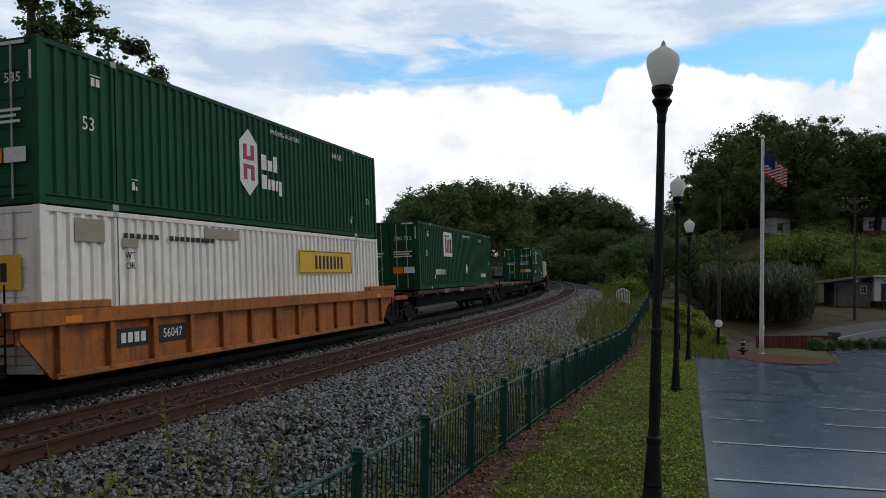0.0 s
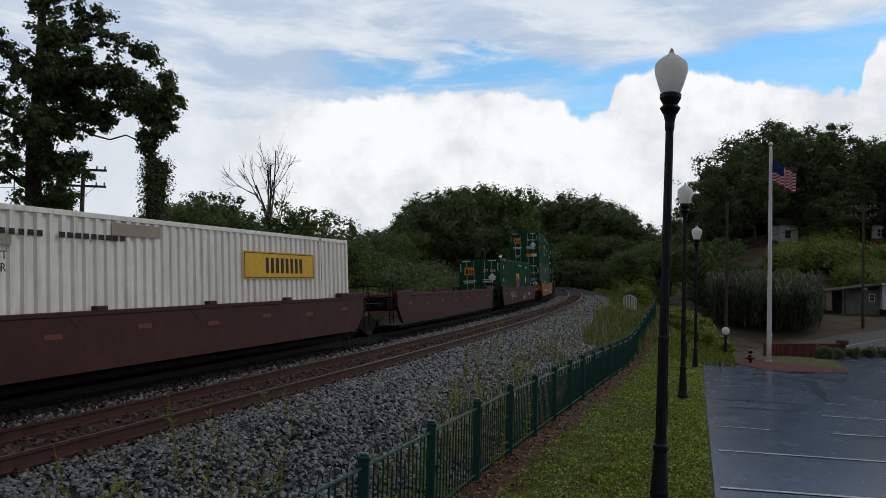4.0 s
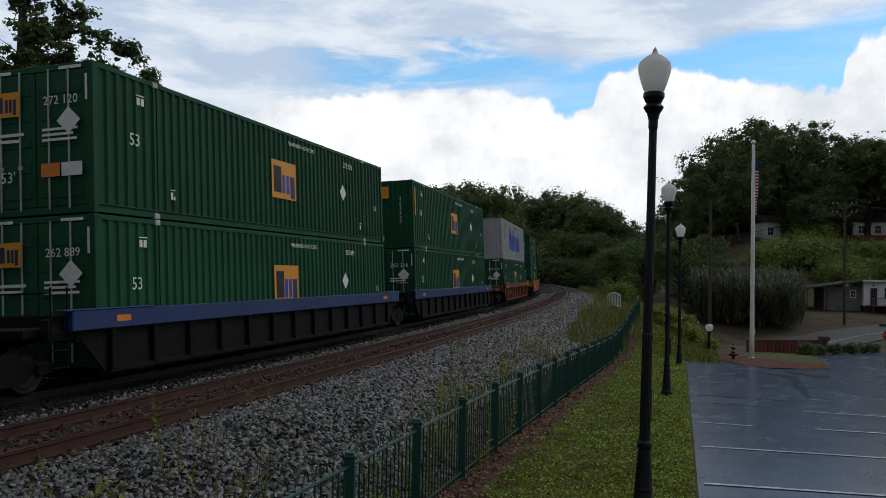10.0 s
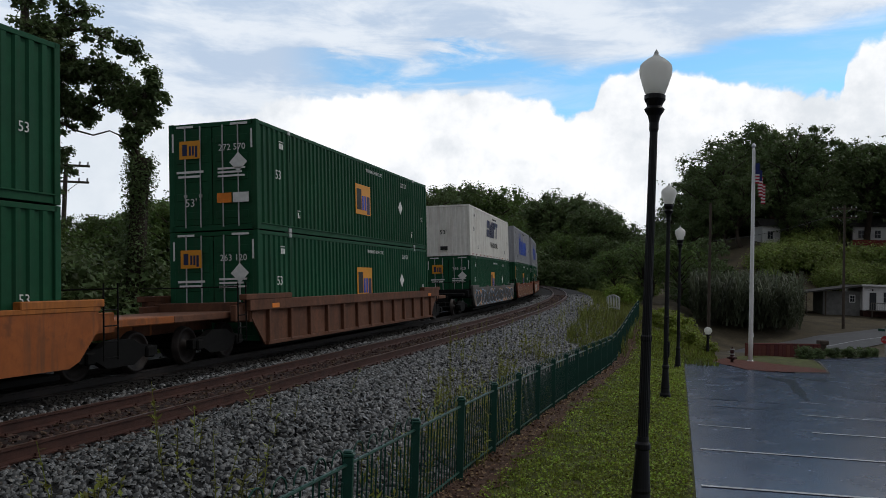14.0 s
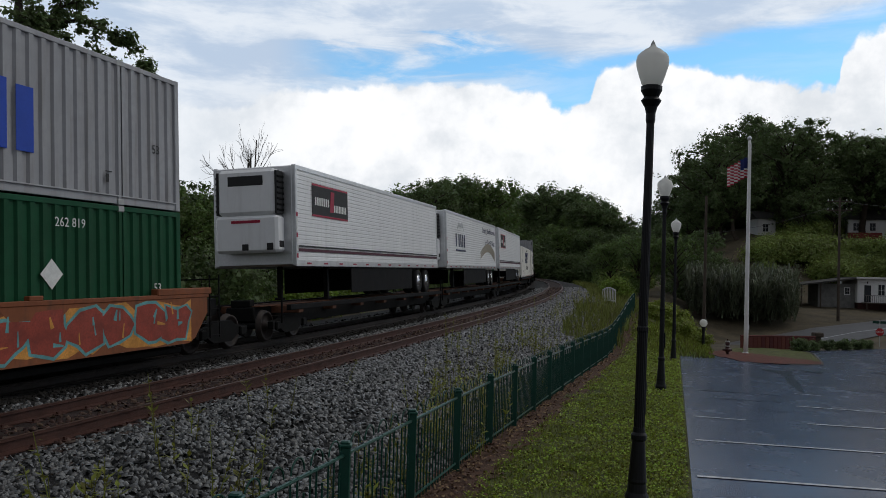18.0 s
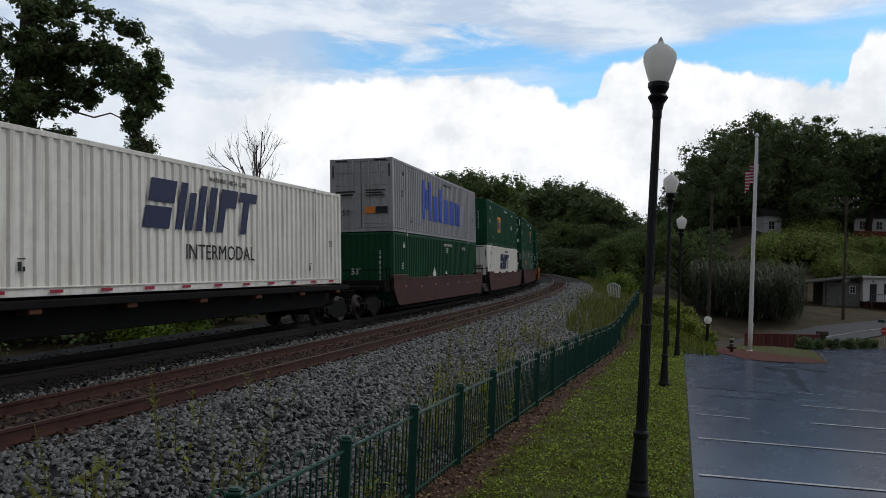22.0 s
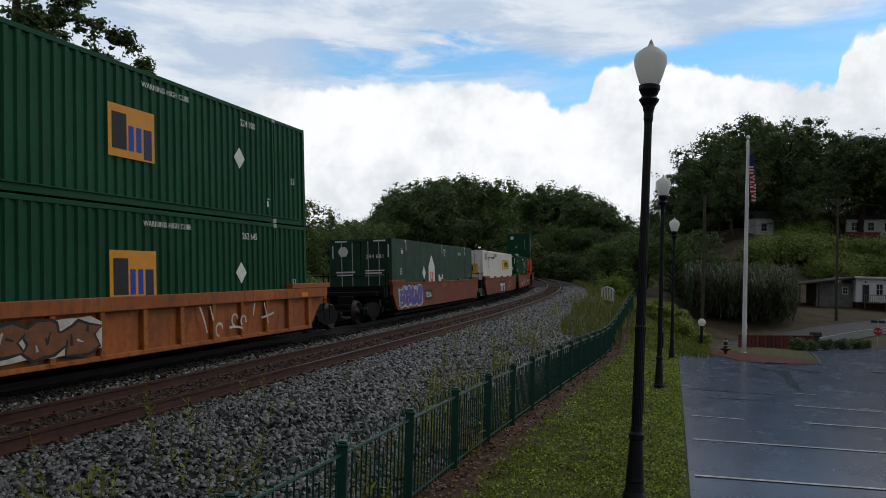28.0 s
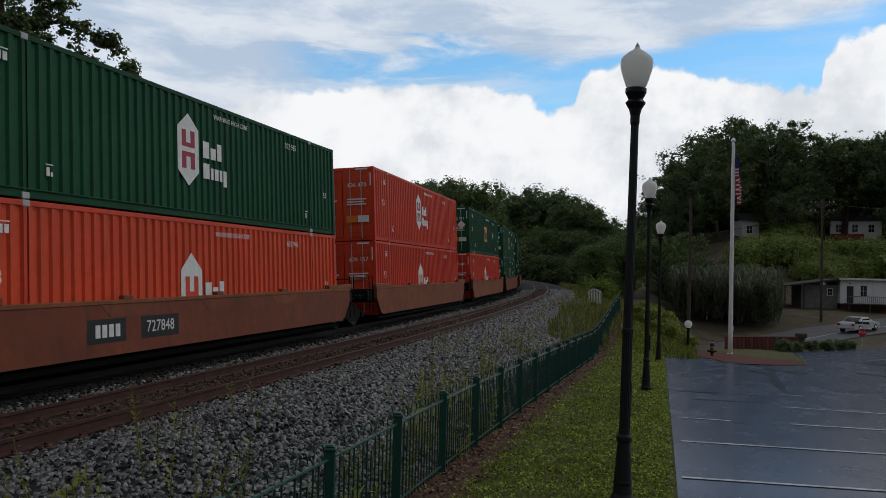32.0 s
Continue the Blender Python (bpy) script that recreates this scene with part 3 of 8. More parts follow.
def poly_mesh(pts, t=0.006):
    def make():
        n = len(pts)
        V = [(x, y, 0) for x, y in pts] + [(x, y, t) for x, y in pts]
        F = [tuple(range(n - 1, -1, -1)), tuple(range(n, 2 * n))] + [(i, (i + 1) % n, n + (i + 1) % n, n + i) for i in range(n)]
        return Geo().add(V, F).mesh("shape")
    return cached(("poly", tuple(pts), t), make)


def bars_mesh(specs, t=0.006):
    """Several plain bars (x0, x1, y0, y1) of one device."""
    def make():
        g = Geo()
        for x0, x1, y0, y1 in specs:
            g.box(x0, x1, y0, y1, 0, t)
        return g.mesh("bars")
    return cached(("bars", tuple(specs), t), make)


def diamond(r):
    return poly_mesh([(0, -r), (r, 0), (0, r), (-r, 0)])


def build_container(name, colour, ends="front", label="", marks=None, rear="front"):
    """A fifty-three-foot domestic container, its long axis along y, centre at the origin, floor at z = 0."""
    mat = M[colour]
    c = thing(name, label, "container", group="train of containers")
    h = CL / 2
    key = colour

    def p(nm, k, make, m=None, material=None, label="", parent=None):
        me = cached((nm, k, key), lambda: make().mesh(nm))
        return part(nm, me, material or mat, parent or c, label, m)

    for sx in (1, -1):
        def side(sx=sx):
            g = Geo()
            for a, b in ((-h + 0.12, -6.096 - 0.06), (-6.096 + 0.06, 6.096 - 0.06), (6.096 + 0.06, h - 0.12)):
                q = corrugated(a, b, 0.16, CH - 0.10, sx * (CW / 2 - 0.008), *((0.007, 1.22) if colour == "dullgreen" else (0.045, 0.285)), sx)
                g.add(q.v, q.f)
            return g
        p("side_panel", sx, side)
        p("top_rail", sx, lambda sx=sx: Geo().box(*sorted((sx * (CW / 2 - 0.07), sx * CW / 2)), -h + 0.1, h - 0.1, CH - 0.11, CH - 0.01, 0.008))
        p("bottom_rail", sx, lambda sx=sx: Geo().box(*sorted((sx * (CW / 2 - 0.06), sx * (CW / 2 + 0.002))), -h + 0.1, h - 0.1, 0.16, 0.19, 0.006).box(*sorted((sx * (CW / 2 - 0.09), sx * (CW / 2 - 0.03))), -h + 0.1, h - 0.1, 0.02, 0.17, 0.006))
        for sy in (1, -1):
            p("corner_post", (sx, sy), lambda sx=sx, sy=sy: Geo().box(*sorted((sx * (CW / 2 - 0.16), sx * CW / 2)), *sorted((sy * (h - 0.15), sy * h)), 0.0, CH, 0.012))
            post = p("stacking_post", (sx, sy), lambda sx=sx, sy=sy: Geo().box(*sorted((sx * (CW / 2 - 0.1), sx * (CW / 2 - 0.004))), sy * 6.096 - 0.07, sy * 6.096 + 0.02, 0.1, CH - 0.08, 0.008).box(*sorted((sx * (CW / 2 - 0.1), sx * (CW / 2 - 0.03))), sy * 6.096 + 0.02, sy * 6.096 + 0.07, 0.1, CH - 0.08))
            for zc, nm in ((0.0, 0), (CH - 0.12, 1)):
                p("corner_casting", (sx, sy, nm), lambda sx=sx, sy=sy, zc=zc: Geo().box(*sorted((sx * (CW / 2 - 0.15), sx * (CW / 2 + 0.006))), sy * 6.096 - 0.09, sy * 6.096 + 0.09, zc, zc + 0.118, 0.012), material=M["castgrey"] if colour != "red" or nm else None, parent=post, label="grey steel corner casting")
    p("roof", 0, lambda: corr_roof())
    p("floor", 0, lambda: Geo().box(-CW / 2 + 0.1, CW / 2 - 0.1, -h + 0.05, h - 0.05, 0.03, 0.15), material=M["black"])
    for sy, kind in ((-1, ends), (1, rear)):
        if kind == "front":
            p("end_wall", sy, lambda sy=sy: corrugated(-CW / 2 + 0.16, CW / 2 - 0.16, 0.14, CH - 0.1, sy * (h - 0.01), 0.045, 0.25, sy, "x"))
            p("end_sill", sy, lambda sy=sy: Geo().box(-CW / 2 + 0.1, CW / 2 - 0.1, *sorted((sy * (h - 0.1), sy * h)), 0.01, 0.15, 0.01))
            p("end_header", sy, lambda sy=sy: Geo().box(-CW / 2 + 0.1, CW / 2 - 0.1, *sorted((sy * (h - 0.1), sy * h)), CH - 0.12, CH - 0.01, 0.01))
        else:
            for dx in (-1, 1):
                def door(dx=dx, sy=sy):
                    g = Geo()
                    x0, x1 = sorted((dx * 0.012, dx * (CW / 2 - 0.15)))
                    g.box(x0, x1, *sorted((sy * (h - 0.05), sy * (h - 0.005))), 0.16, CH - 0.14, 0.01)
                    for k in range(5):
                        z = 0.32 + k * 0.5
                        g.box(x0 + 0.1, x1 - 0.1, *sorted((sy * (h - 0.01), sy * (h + 0.012))), z, z + 0.2, 0.01)
                    return g
                leaf = p("door", (sy, dx), door)
                for rx in (0.33, 0.78):
                    p("locking_rod", (sy, dx, rx), lambda sy=sy, dx=dx, rx=rx: Geo().tube([(dx * rx, sy * (h + 0.035), 0.1), (dx * rx, sy * (h + 0.035), CH - 0.1)], 0.019, 6).box(dx * rx - 0.04, dx * rx + 0.04, *sorted((sy * (h + 0.0), sy * (h + 0.05))), 0.9, 0.98), material=M["castgrey"], parent=leaf, label="galvanised locking rod")
            p("door_frame", sy, lambda sy=sy: Geo().box(-CW / 2 + 0.1, CW / 2 - 0.1, *sorted((sy * (h - 0.1), sy * h)), 0.01, 0.15, 0.01))
            p("door_header", sy, lambda sy=sy: Geo().box(-CW / 2 + 0.1, CW / 2 - 0.1, *sorted((sy * (h - 0.1), sy * h)), CH - 0.13, CH - 0.01, 0.01))
    if marks:
        marks(c, ends)
    return c


def corr_roof():
    h = CL / 2
    g = Geo()
    n = 54
    V, F = [], []
    for i in range(n + 1):
        y = -h + 0.05 + (CL - 0.1) * i / n
        z = CH - 0.03 + (0.012 if i % 2 else 0)
        V += [(-CW / 2 + 0.05, y, z), (CW / 2 - 0.05, y, z)]
    F = [(2 * i, 2 * i + 1, 2 * i + 3, 2 * i + 2) for i in range(n)]
    return g.add(V, F)


# ---- the writing and devices on the containers ----
def common_marks(c, ends, ink, number="", low=True):
    h = CL / 2
    mark_side(c, text_mesh("53", 0.36), ink, -h + 1.25, 1.55)
    mark_side(c, text_mesh("53", 0.26), ink, h - 0.85, 1.25)
    if number in ("244 592", "244 900", "244 191", "244 681"):
        mark_side(c, text_mesh("WARNING\nHIGH\nCUBE", 0.13), ink, 1.1, CH - 0.42)
        for yy in (0.55, 6.0, -6.0):
            mark_side(c, plate_mesh(0.07, 0.42), ink, yy, CH - 0.24, name="tag_plate", label="white tag plate")
    else:
        mark_side(c, text_mesh("WARNING HIGH CUBE", 0.17), ink, 1.1, CH - 0.32)
    mark_side(c, bars_mesh([(-0.14, 0.14, 0.09, 0.11), (-0.12, -0.02, -0.1, 0.05), (0.02, 0.12, -0.1, 0.05)]), ink, -h + 1.45, CH - 0.5)
    mark_side(c, bars_mesh([(-0.09, 0.09, 0.1, 0.12), (-0.08, 0.0, -0.1, 0.06), (0.03, 0.08, -0.1, -0.02)]), ink, -h + 2.55, 0.55)
    mark_side(c, bars_mesh([(-0.09, 0.09, 0.1, 0.12), (-0.08, 0.0, -0.1, 0.06)]), ink, h - 2.35, 0.52)
    if number:
        mark_side(c, text_mesh(number, 0.24), ink, h - 3.4, CH - 0.42)
    if ends == "door":
        y = -h - 0.06
        if number:
            mark_front(c, text_mesh(number, 0.24), ink, 0.62, CH - 0.72, y)
        mark_front(c, bars_mesh([(-0.4, 0.4, 0, 0.05), (-0.4, 0.3, -0.1, -0.05), (-0.4, 0.38, -0.2, -0.15)]), ink, 0.6, 1.6, y)
        mark_front(c, bars_mesh([(-0.4, 0.4, 0, 0.06), (-0.35, 0.3, -0.12, -0.06)]), ink, -0.62, 1.55, y)
        mark_front(c, text_mesh("53'", 0.3), ink, -0.6, 0.75, y)
        mark_front(c, plate_mesh(0.42, 0.26), M["reflector"], 0.38, 0.85, y)
        mark_front(c, plate_mesh(0.46, 0.26), ink, 0.86, 0.85, y)
        for x in (-1.16, 1.16):
            mark_front(c, plate_mesh(0.05, 0.5), ink, x, CH - 0.5, -h - 0.006)
        for x in (-0.8, 0.8):
            mark_front(c, plate_mesh(0.5, 0.06), ink, x, CH - 0.09, -h - 0.006)
    else:
        mark_front(c, text_mesh("53'", 0.34), ink, -0.25, 1.35)
        if number:
            g = "\n".join(number.replace(" ", ""))
            mark_front(c, text_mesh(g, 0.2), ink, 0.75, 1.6)
        mark_front(c, plate_mesh(0.42, 0.22), ink, -0.22, 0.45)


def square_device(c, y, z, w, hgt):
    """Orange square with dark bars."""
    d = mark_side(c, plate_mesh(w, hgt), M["orangelogo"], y, z, name="emblem", label="orange square emblem with dark bars")
    k, v = w / 1.3, hgt / 1.3
    for mat, specs in (("blackmark", [(-0.55, -0.16, -0.45, 0.45)]), ("blue", [(-0.1, 0.04, -0.45, 0.18), (0.12, 0.26, -0.45, 0.18)]), ("navy", [(0.33, 0.56, -0.6, 0.18)])):
        part("emblem_mark", tinted(bars_mesh([(a * k, b * k, e * v, f * v) for a, b, e, f in specs]), M[mat]), None, d, m=Matrix.Translation((0, 0, 0.006)))


def emp(number, diamond_y=4.2, hazard=True, dev_y=-0.12, bar=False, dev_z=1.48):
    def marks(c, ends):
        ink = M["letter"]
        common_marks(c, ends, ink, number)
        square_device(c, dev_y, dev_z, 1.5, 1.05)
        if hazard:
            mark_side(c, diamond(0.27), ink, diamond_y, dev_z + 0.07, name="placard", label="white diamond placard")
        if ends == "door":
            y = -CL / 2 - 0.06
            mark_front(c, plate_mesh(0.62, 0.48), M["orangelogo"], -0.62, CH - 0.72, y, name="emblem", label="orange emblem plate")
            mark_front(c, bars_mesh([(-0.22, -0.08, -0.15, 0.15), (-0.02, 0.04, -0.15, 0.1), (0.07, 0.13, -0.15, 0.1), (0.16, 0.23, -0.2, 0.1)]), M["navy"], -0.62, CH - 0.72, y - 0.007)
            mark_front(c, diamond(0.26), ink, 0.8, CH - 1.12, y, name="placard", label="white diamond placard")
        else:
            mark_front(c, plate_mesh(1.1, 0.5), M["orangelogo"], -0.3, CH - 0.5, name="emblem", label="orange emblem plate")
            mark_front(c, bars_mesh([(-0.22, -0.08, -0.15, 0.15), (-0.02, 0.04, -0.15, 0.1), (0.07, 0.13, -0.15, 0.1), (0.16, 0.23, -0.2, 0.1)]), M["navy"], -0.3, CH - 0.5, -CL / 2 - 0.037)
        if bar:
            mark_side(c, plate_mesh(0.14, 1.2), M["orangelogo"], -CL / 2 + 0.35, 2.0)
    return marks


def hub(number, red=False):
    def marks(c, ends):
        ink = M["letter"]
        common_marks(c, ends, ink, number)
        if red:
            k = 1.3 if number == "244 681" else 1.0
            d = mark_side(c, poly_mesh([(-0.45 * k, -0.95), (0.45 * k, -0.95), (0.45 * k, 0.35 * k), (0.0, 0.75 * k), (-0.45 * k, 0.35 * k)]), ink, -0.9 * k - (0.5 if k > 1 else 0), 1.35, name="emblem", label="white house-shaped emblem")
            if k > 1:
                mark_side(c, diamond(0.3), ink, -3.1, 1.5, name="placard", label="white diamond placard")
            bars = [(-0.27, -0.1, -0.75, 0.2), (0.1, 0.27, -0.75, 0.2), (-0.1, 0.1, -0.3, -0.15)]
        else:
            d = mark_side(c, poly_mesh([(-0.45, -0.5), (0.0, -0.85), (0.45, -0.5), (0.45, 0.5), (0.0, 0.85), (-0.45, 0.5)]), ink, -0.95, 1.6, name="emblem", label="white hexagon emblem")
            bars = [(-0.27, -0.1, -0.45, -0.06), (0.1, 0.27, -0.45, -0.06), (-0.27, -0.1, 0.06, 0.45), (0.1, 0.27, 0.06, 0.45), (-0.1, 0.1, -0.16, -0.06), (-0.1, 0.1, 0.06, 0.16)]
        part("emblem_mark", tinted(bars_mesh(bars), M["crimson" if not red else "red"]), None, d, m=Matrix.Translation((0, 0, 0.006)))
        z = 1.5 if not red else 1.0
        specs = [(0.75, 1.03, 0, 0.4), (1.1, 1.34, 0, 0.28), (1.41, 1.62, 0, 0.42), (0.75, 1.03, -0.5, -0.13), (1.1, 1.22, -0.5, -0.22), (1.28, 1.46, -0.5, -0.22), (1.52, 1.64, -0.5, -0.22), (1.7, 1.86, -0.62, -0.22)]
        mark_side(c, bars_mesh(specs), ink, -1.05, z, name="lettering", label="white lettering shown as bars")
        y = -CL / 2 - (0.06 if ends == "door" else 0.03)
        mark_front(c, poly_mesh([(0.22 * math.cos(a * math.pi / 3), 0.22 * math.sin(a * math.pi / 3)) for a in range(6)]), ink, -0.7, CH - 0.5, y, name="emblem", label="small white hexagon emblem")
    return marks


def tmx(number):
    def marks(c, ends):
        ink = M["letter"]
        common_marks(c, ends, ink, number)
        d = mark_side(c, plate_mesh(1.7, 1.15), ink, -3.0, 2.05, name="emblem", label="white square emblem with crossed bars")
        part("emblem_mark", tinted(bars_mesh([(-0.65, 0.25, 0.36, 0.43), (-0.5, -0.32, -0.4, 0.31), (0.38, 0.7, -0.4, 0.27)]), M["blackmark"]), None, d, m=Matrix.Translation((0, 0, 0.006)))
        part("emblem_mark", tinted(bars_mesh([(-0.22, -0.02, -0.4, 0.24), (0.08, 0.28, -0.4, 0.24)]), M["crimson"]), None, d, m=Matrix.Translation((0, 0, 0.006)))
        mark_side(c, bars_mesh([(-0.9 + k * 0.2, -0.78 + k * 0.2, -0.12, 0.12) for k in range(9)]), ink, -4.5, 0.75)
        mark_side(c, bars_mesh([(-0.9 + k * 0.2, -0.78 + k * 0.2, -0.1, 0.1) for k in range(7)]), ink, 5.6, 0.55)
        mark_side(c, diamond(0.26), ink, 1.0, 0.9, name="placard", label="white diamond placard")
    return marks


def matson(number):
    def marks(c, ends):
        ink = M["blackmark"]
        common_marks(c, ends, ink, "")
        s = [(0, 0.32, 0, 1.75), (0.42, 0.74, 0.45, 1.35), (0.84, 1.16, 0, 1.75), (1.45, 2.1, 0, 1.18), (2.35, 2.75, 0.0, 1.6), (3.1, 3.75, 0, 1.18), (4.05, 4.7, 0, 1.18), (5.0, 5.3, 0, 1.18), (5.45, 5.75, 0, 1.12)]
        s = [(a * 1.3, b * 1.3, e, f) for a, b, e, f in s]
        mark_side(c, bars_mesh(s), M["blue"], -3.67, 0.72, name="lettering", label="tall blue lettering shown as bars")
    return marks


def swift(number):
    def marks(c, ends):
        ink = M["blackmark"]
        common_marks(c, ends, ink, "")
        def slant(x0, x1, y0, y1, k=0.22):
            return [(1.15 * (x + y * k), y) for x, y in ((x0, y0), (x1, y0), (x1, y1), (x0, y1))]
        for mat, dx, dz, lift in (("navy", 0, 0, 0.006),):
            for q in (slant(0, 0.8, 0, 0.46), slant(0.05, 0.85, 0.56, 1.05), slant(1.0, 1.22, 0, 1.05), slant(1.34, 1.56, 0, 0.85), slant(1.68, 1.9, 0, 1.05), slant(2.05, 2.3, 0, 1.05), slant(2.45, 2.7, 0, 1.05), slant(2.7, 3.1, 0.62, 1.05), slant(3.2, 3.95, 0.8, 1.05), slant(3.4, 3.65, 0, 0.8)):
                mark_side(c, poly_mesh(q), M[mat], -2.3 + dx, 1.35 + dz, x=CW / 2 + 0.004 + lift, name="lettering", label="slanted navy lettering shown as bars" if mat == "navy" else "")
        mark_side(c, text_mesh("INTERMODAL", 0.5), ink, 0.8, 0.85, name="lettering")
        for k in range(12):
            mark_side(c, plate_mesh(0.32, 0.06), M["crimson"], -CL / 2 + 0.7 + k * 1.33, 0.1, x=CW / 2 + 0.006, name="reflector", label="red reflector strip")
    return marks


def jbh(number):
    def marks(c, ends):
        ink = M["blackmark"]
        d = mark_side(c, plate_mesh(3.9, 0.7), M["yellow"], 3.65, 2.02, name="sign_panel", label="yellow panel with dark lettering bars")
        part("lettering", tinted(bars_mesh([(-0.95 + k * 0.27, -0.80 + k * 0.27, -0.2, 0.2) for k in range(8)]), M["blackmark"]), None, d, m=Matrix.Translation((0.1, 0, 0.006)))
        part("border", tinted(bars_mesh([(-1.9, 1.9, 0.3, 0.32), (-1.9, 1.9, -0.32, -0.3), (-1.9, -1.88, -0.32, 0.32), (1.88, 1.9, -0.32, 0.32)]), M["blackmark"]), None, d, m=Matrix.Translation((0, 0, 0.006)))
        for yy, zz, w, hh in ((-6.85, 2.5, 0.8, 0.42), (-2.3, 2.62, 1.5, 0.24), (-5.7, 2.3, 0.5, 0.16)):
            mark_side(c, plate_mesh(w, hh), M["tan"], yy, zz, name="patch", label="tan paint patch over old lettering")
        mark_side(c, text_mesh("WT\nOR", 0.2), ink, -5.7, 1.95)
        mark_side(c, bars_mesh([(-0.5 + k * 0.2, -0.36 + k * 0.2, -0.05, 0.05) for k in range(9)]), ink, -3.9, CH - 0.45)
        mark_side(c, bars_mesh([(-0.5 + k * 0.2, -0.38 + k * 0.2, -0.05, 0.05) for k in range(6)]), ink, -5.4, CH - 0.45)
        if ends == "door":
            e = mark_front(c, plate_mesh(2.0, 0.6), M["yellow"], -0.05, 1.75, -CL / 2 - 0.06, name="sign_panel", label="yellow panel")
            part("lettering", tinted(bars_mesh([(-0.75 + k * 0.22, -0.62 + k * 0.22, -0.16, 0.16) for k in range(7)]), M["blackmark"]), None, e, m=Matrix.Translation((0, 0, 0.006)))
    return marks


# ---- railway cars ----
def truck(parent, y):
    tr = part("bogie", cached("bogie", lambda: Geo().box(-0.25, 0.25, -0.3, 0.3, 0.35, 0.7, 0.03).box(-1.1, 1.1, -0.16, 0.16, 0.45, 0.68, 0.02).mesh("bogie")), M["black"], parent, "dark steel bogie", Matrix.Translation((0, y, 0)))
    for sx in (-1, 1):
        def frame_side(sx=sx):
            g = Geo()
            x0, x1 = sorted((sx * 0.98, sx * 1.14))
            prof = [(-1.15, 0.36), (-1.15, 0.56), (-0.6, 0.62), (-0.35, 0.74), (0.35, 0.74), (0.6, 0.62), (1.15, 0.56), (1.15, 0.36), (0.75, 0.40), (0.4, 0.22), (-0.4, 0.22), (-0.75, 0.40)]
            n = len(prof)
            g.add([(x, a, b) for x in (x0, x1) for a, b in prof], [tuple(range(n - 1, -1, -1)), tuple(range(n, 2 * n))] + [(i, (i + 1) % n, n + (i + 1) % n, n + i) for i in range(n)])
            for k in (-0.22, -0.08, 0.08, 0.22):
                g.tube([(sx * 1.06, k, 0.24), (sx * 1.06, k, 0.5)], 0.05, 8)
            for k in (-0.88, 0.88):
                g.box(*sorted((sx * 1.1, sx * 1.2)), k - 0.13, k + 0.13, 0.33, 0.56, 0.03)
            return g.mesh("side_frame")
        part("side_frame", cached(("side_frame", sx), frame_side), M["black"], tr)
        for k in (-0.88, 0.88):
            def wheel(sx=sx):
                prof = [(0.42, 0.0), (0.45, 0.0), (0.45, 0.03), (0.42, 0.04), (0.415, 0.14), (0.36, 0.14), (0.34, 0.09), (0.16, 0.07), (0.12, 0.16), (0.0, 0.16)]
                g = Geo().lathe([(0.001, 0.0)] + prof, 24)
                me = g.mesh("wheel", True)
                me.transform(Matrix.Rotation(math.pi / 2 * sx, 4, "Y") @ Matrix.Translation((0, 0, 0.69)))
                return me
            part("wheel", cached(("wheel", sx), wheel), M["wheel"], tr, m=Matrix.Translation((0, k, 0.43)))
    for k in (-0.88, 0.88):
        part("axle", cached("axle", lambda: Geo().tube([(-0.8, 0, 0.43), (0.8, 0, 0.43)], 0.08, 10).mesh("axle")), M["black"], tr, m=Matrix.Translation((0, k, 0)))
    return tr


def yz_plate(g, prof, x0, x1):
    n = len(prof)
    return g.add([(x, a, b) for x in (x0, x1) for a, b in prof], [tuple(range(n - 1, -1, -1)), tuple(range(n, 2 * n))] + [(i, (i + 1) % n, n + (i + 1) % n, n + i) for i in range(n)])


GRAFFITI = [material("spray_paint_" + n, c, 0.55, var=0.35, scale=3, dirt=0.3) for n, c in
            (("black", (0.02, 0.02, 0.022)), ("cream", (0.55, 0.52, 0.45)), ("turquoise", (0.12, 0.33, 0.33)), ("violet", (0.10, 0.09, 0.30)), ("paleblue", (0.32, 0.45, 0.6)), ("amber", (0.6, 0.27, 0.05)), ("oxide", (0.30, 0.05, 0.03)), ("umber", (0.20, 0.075, 0.03)))]


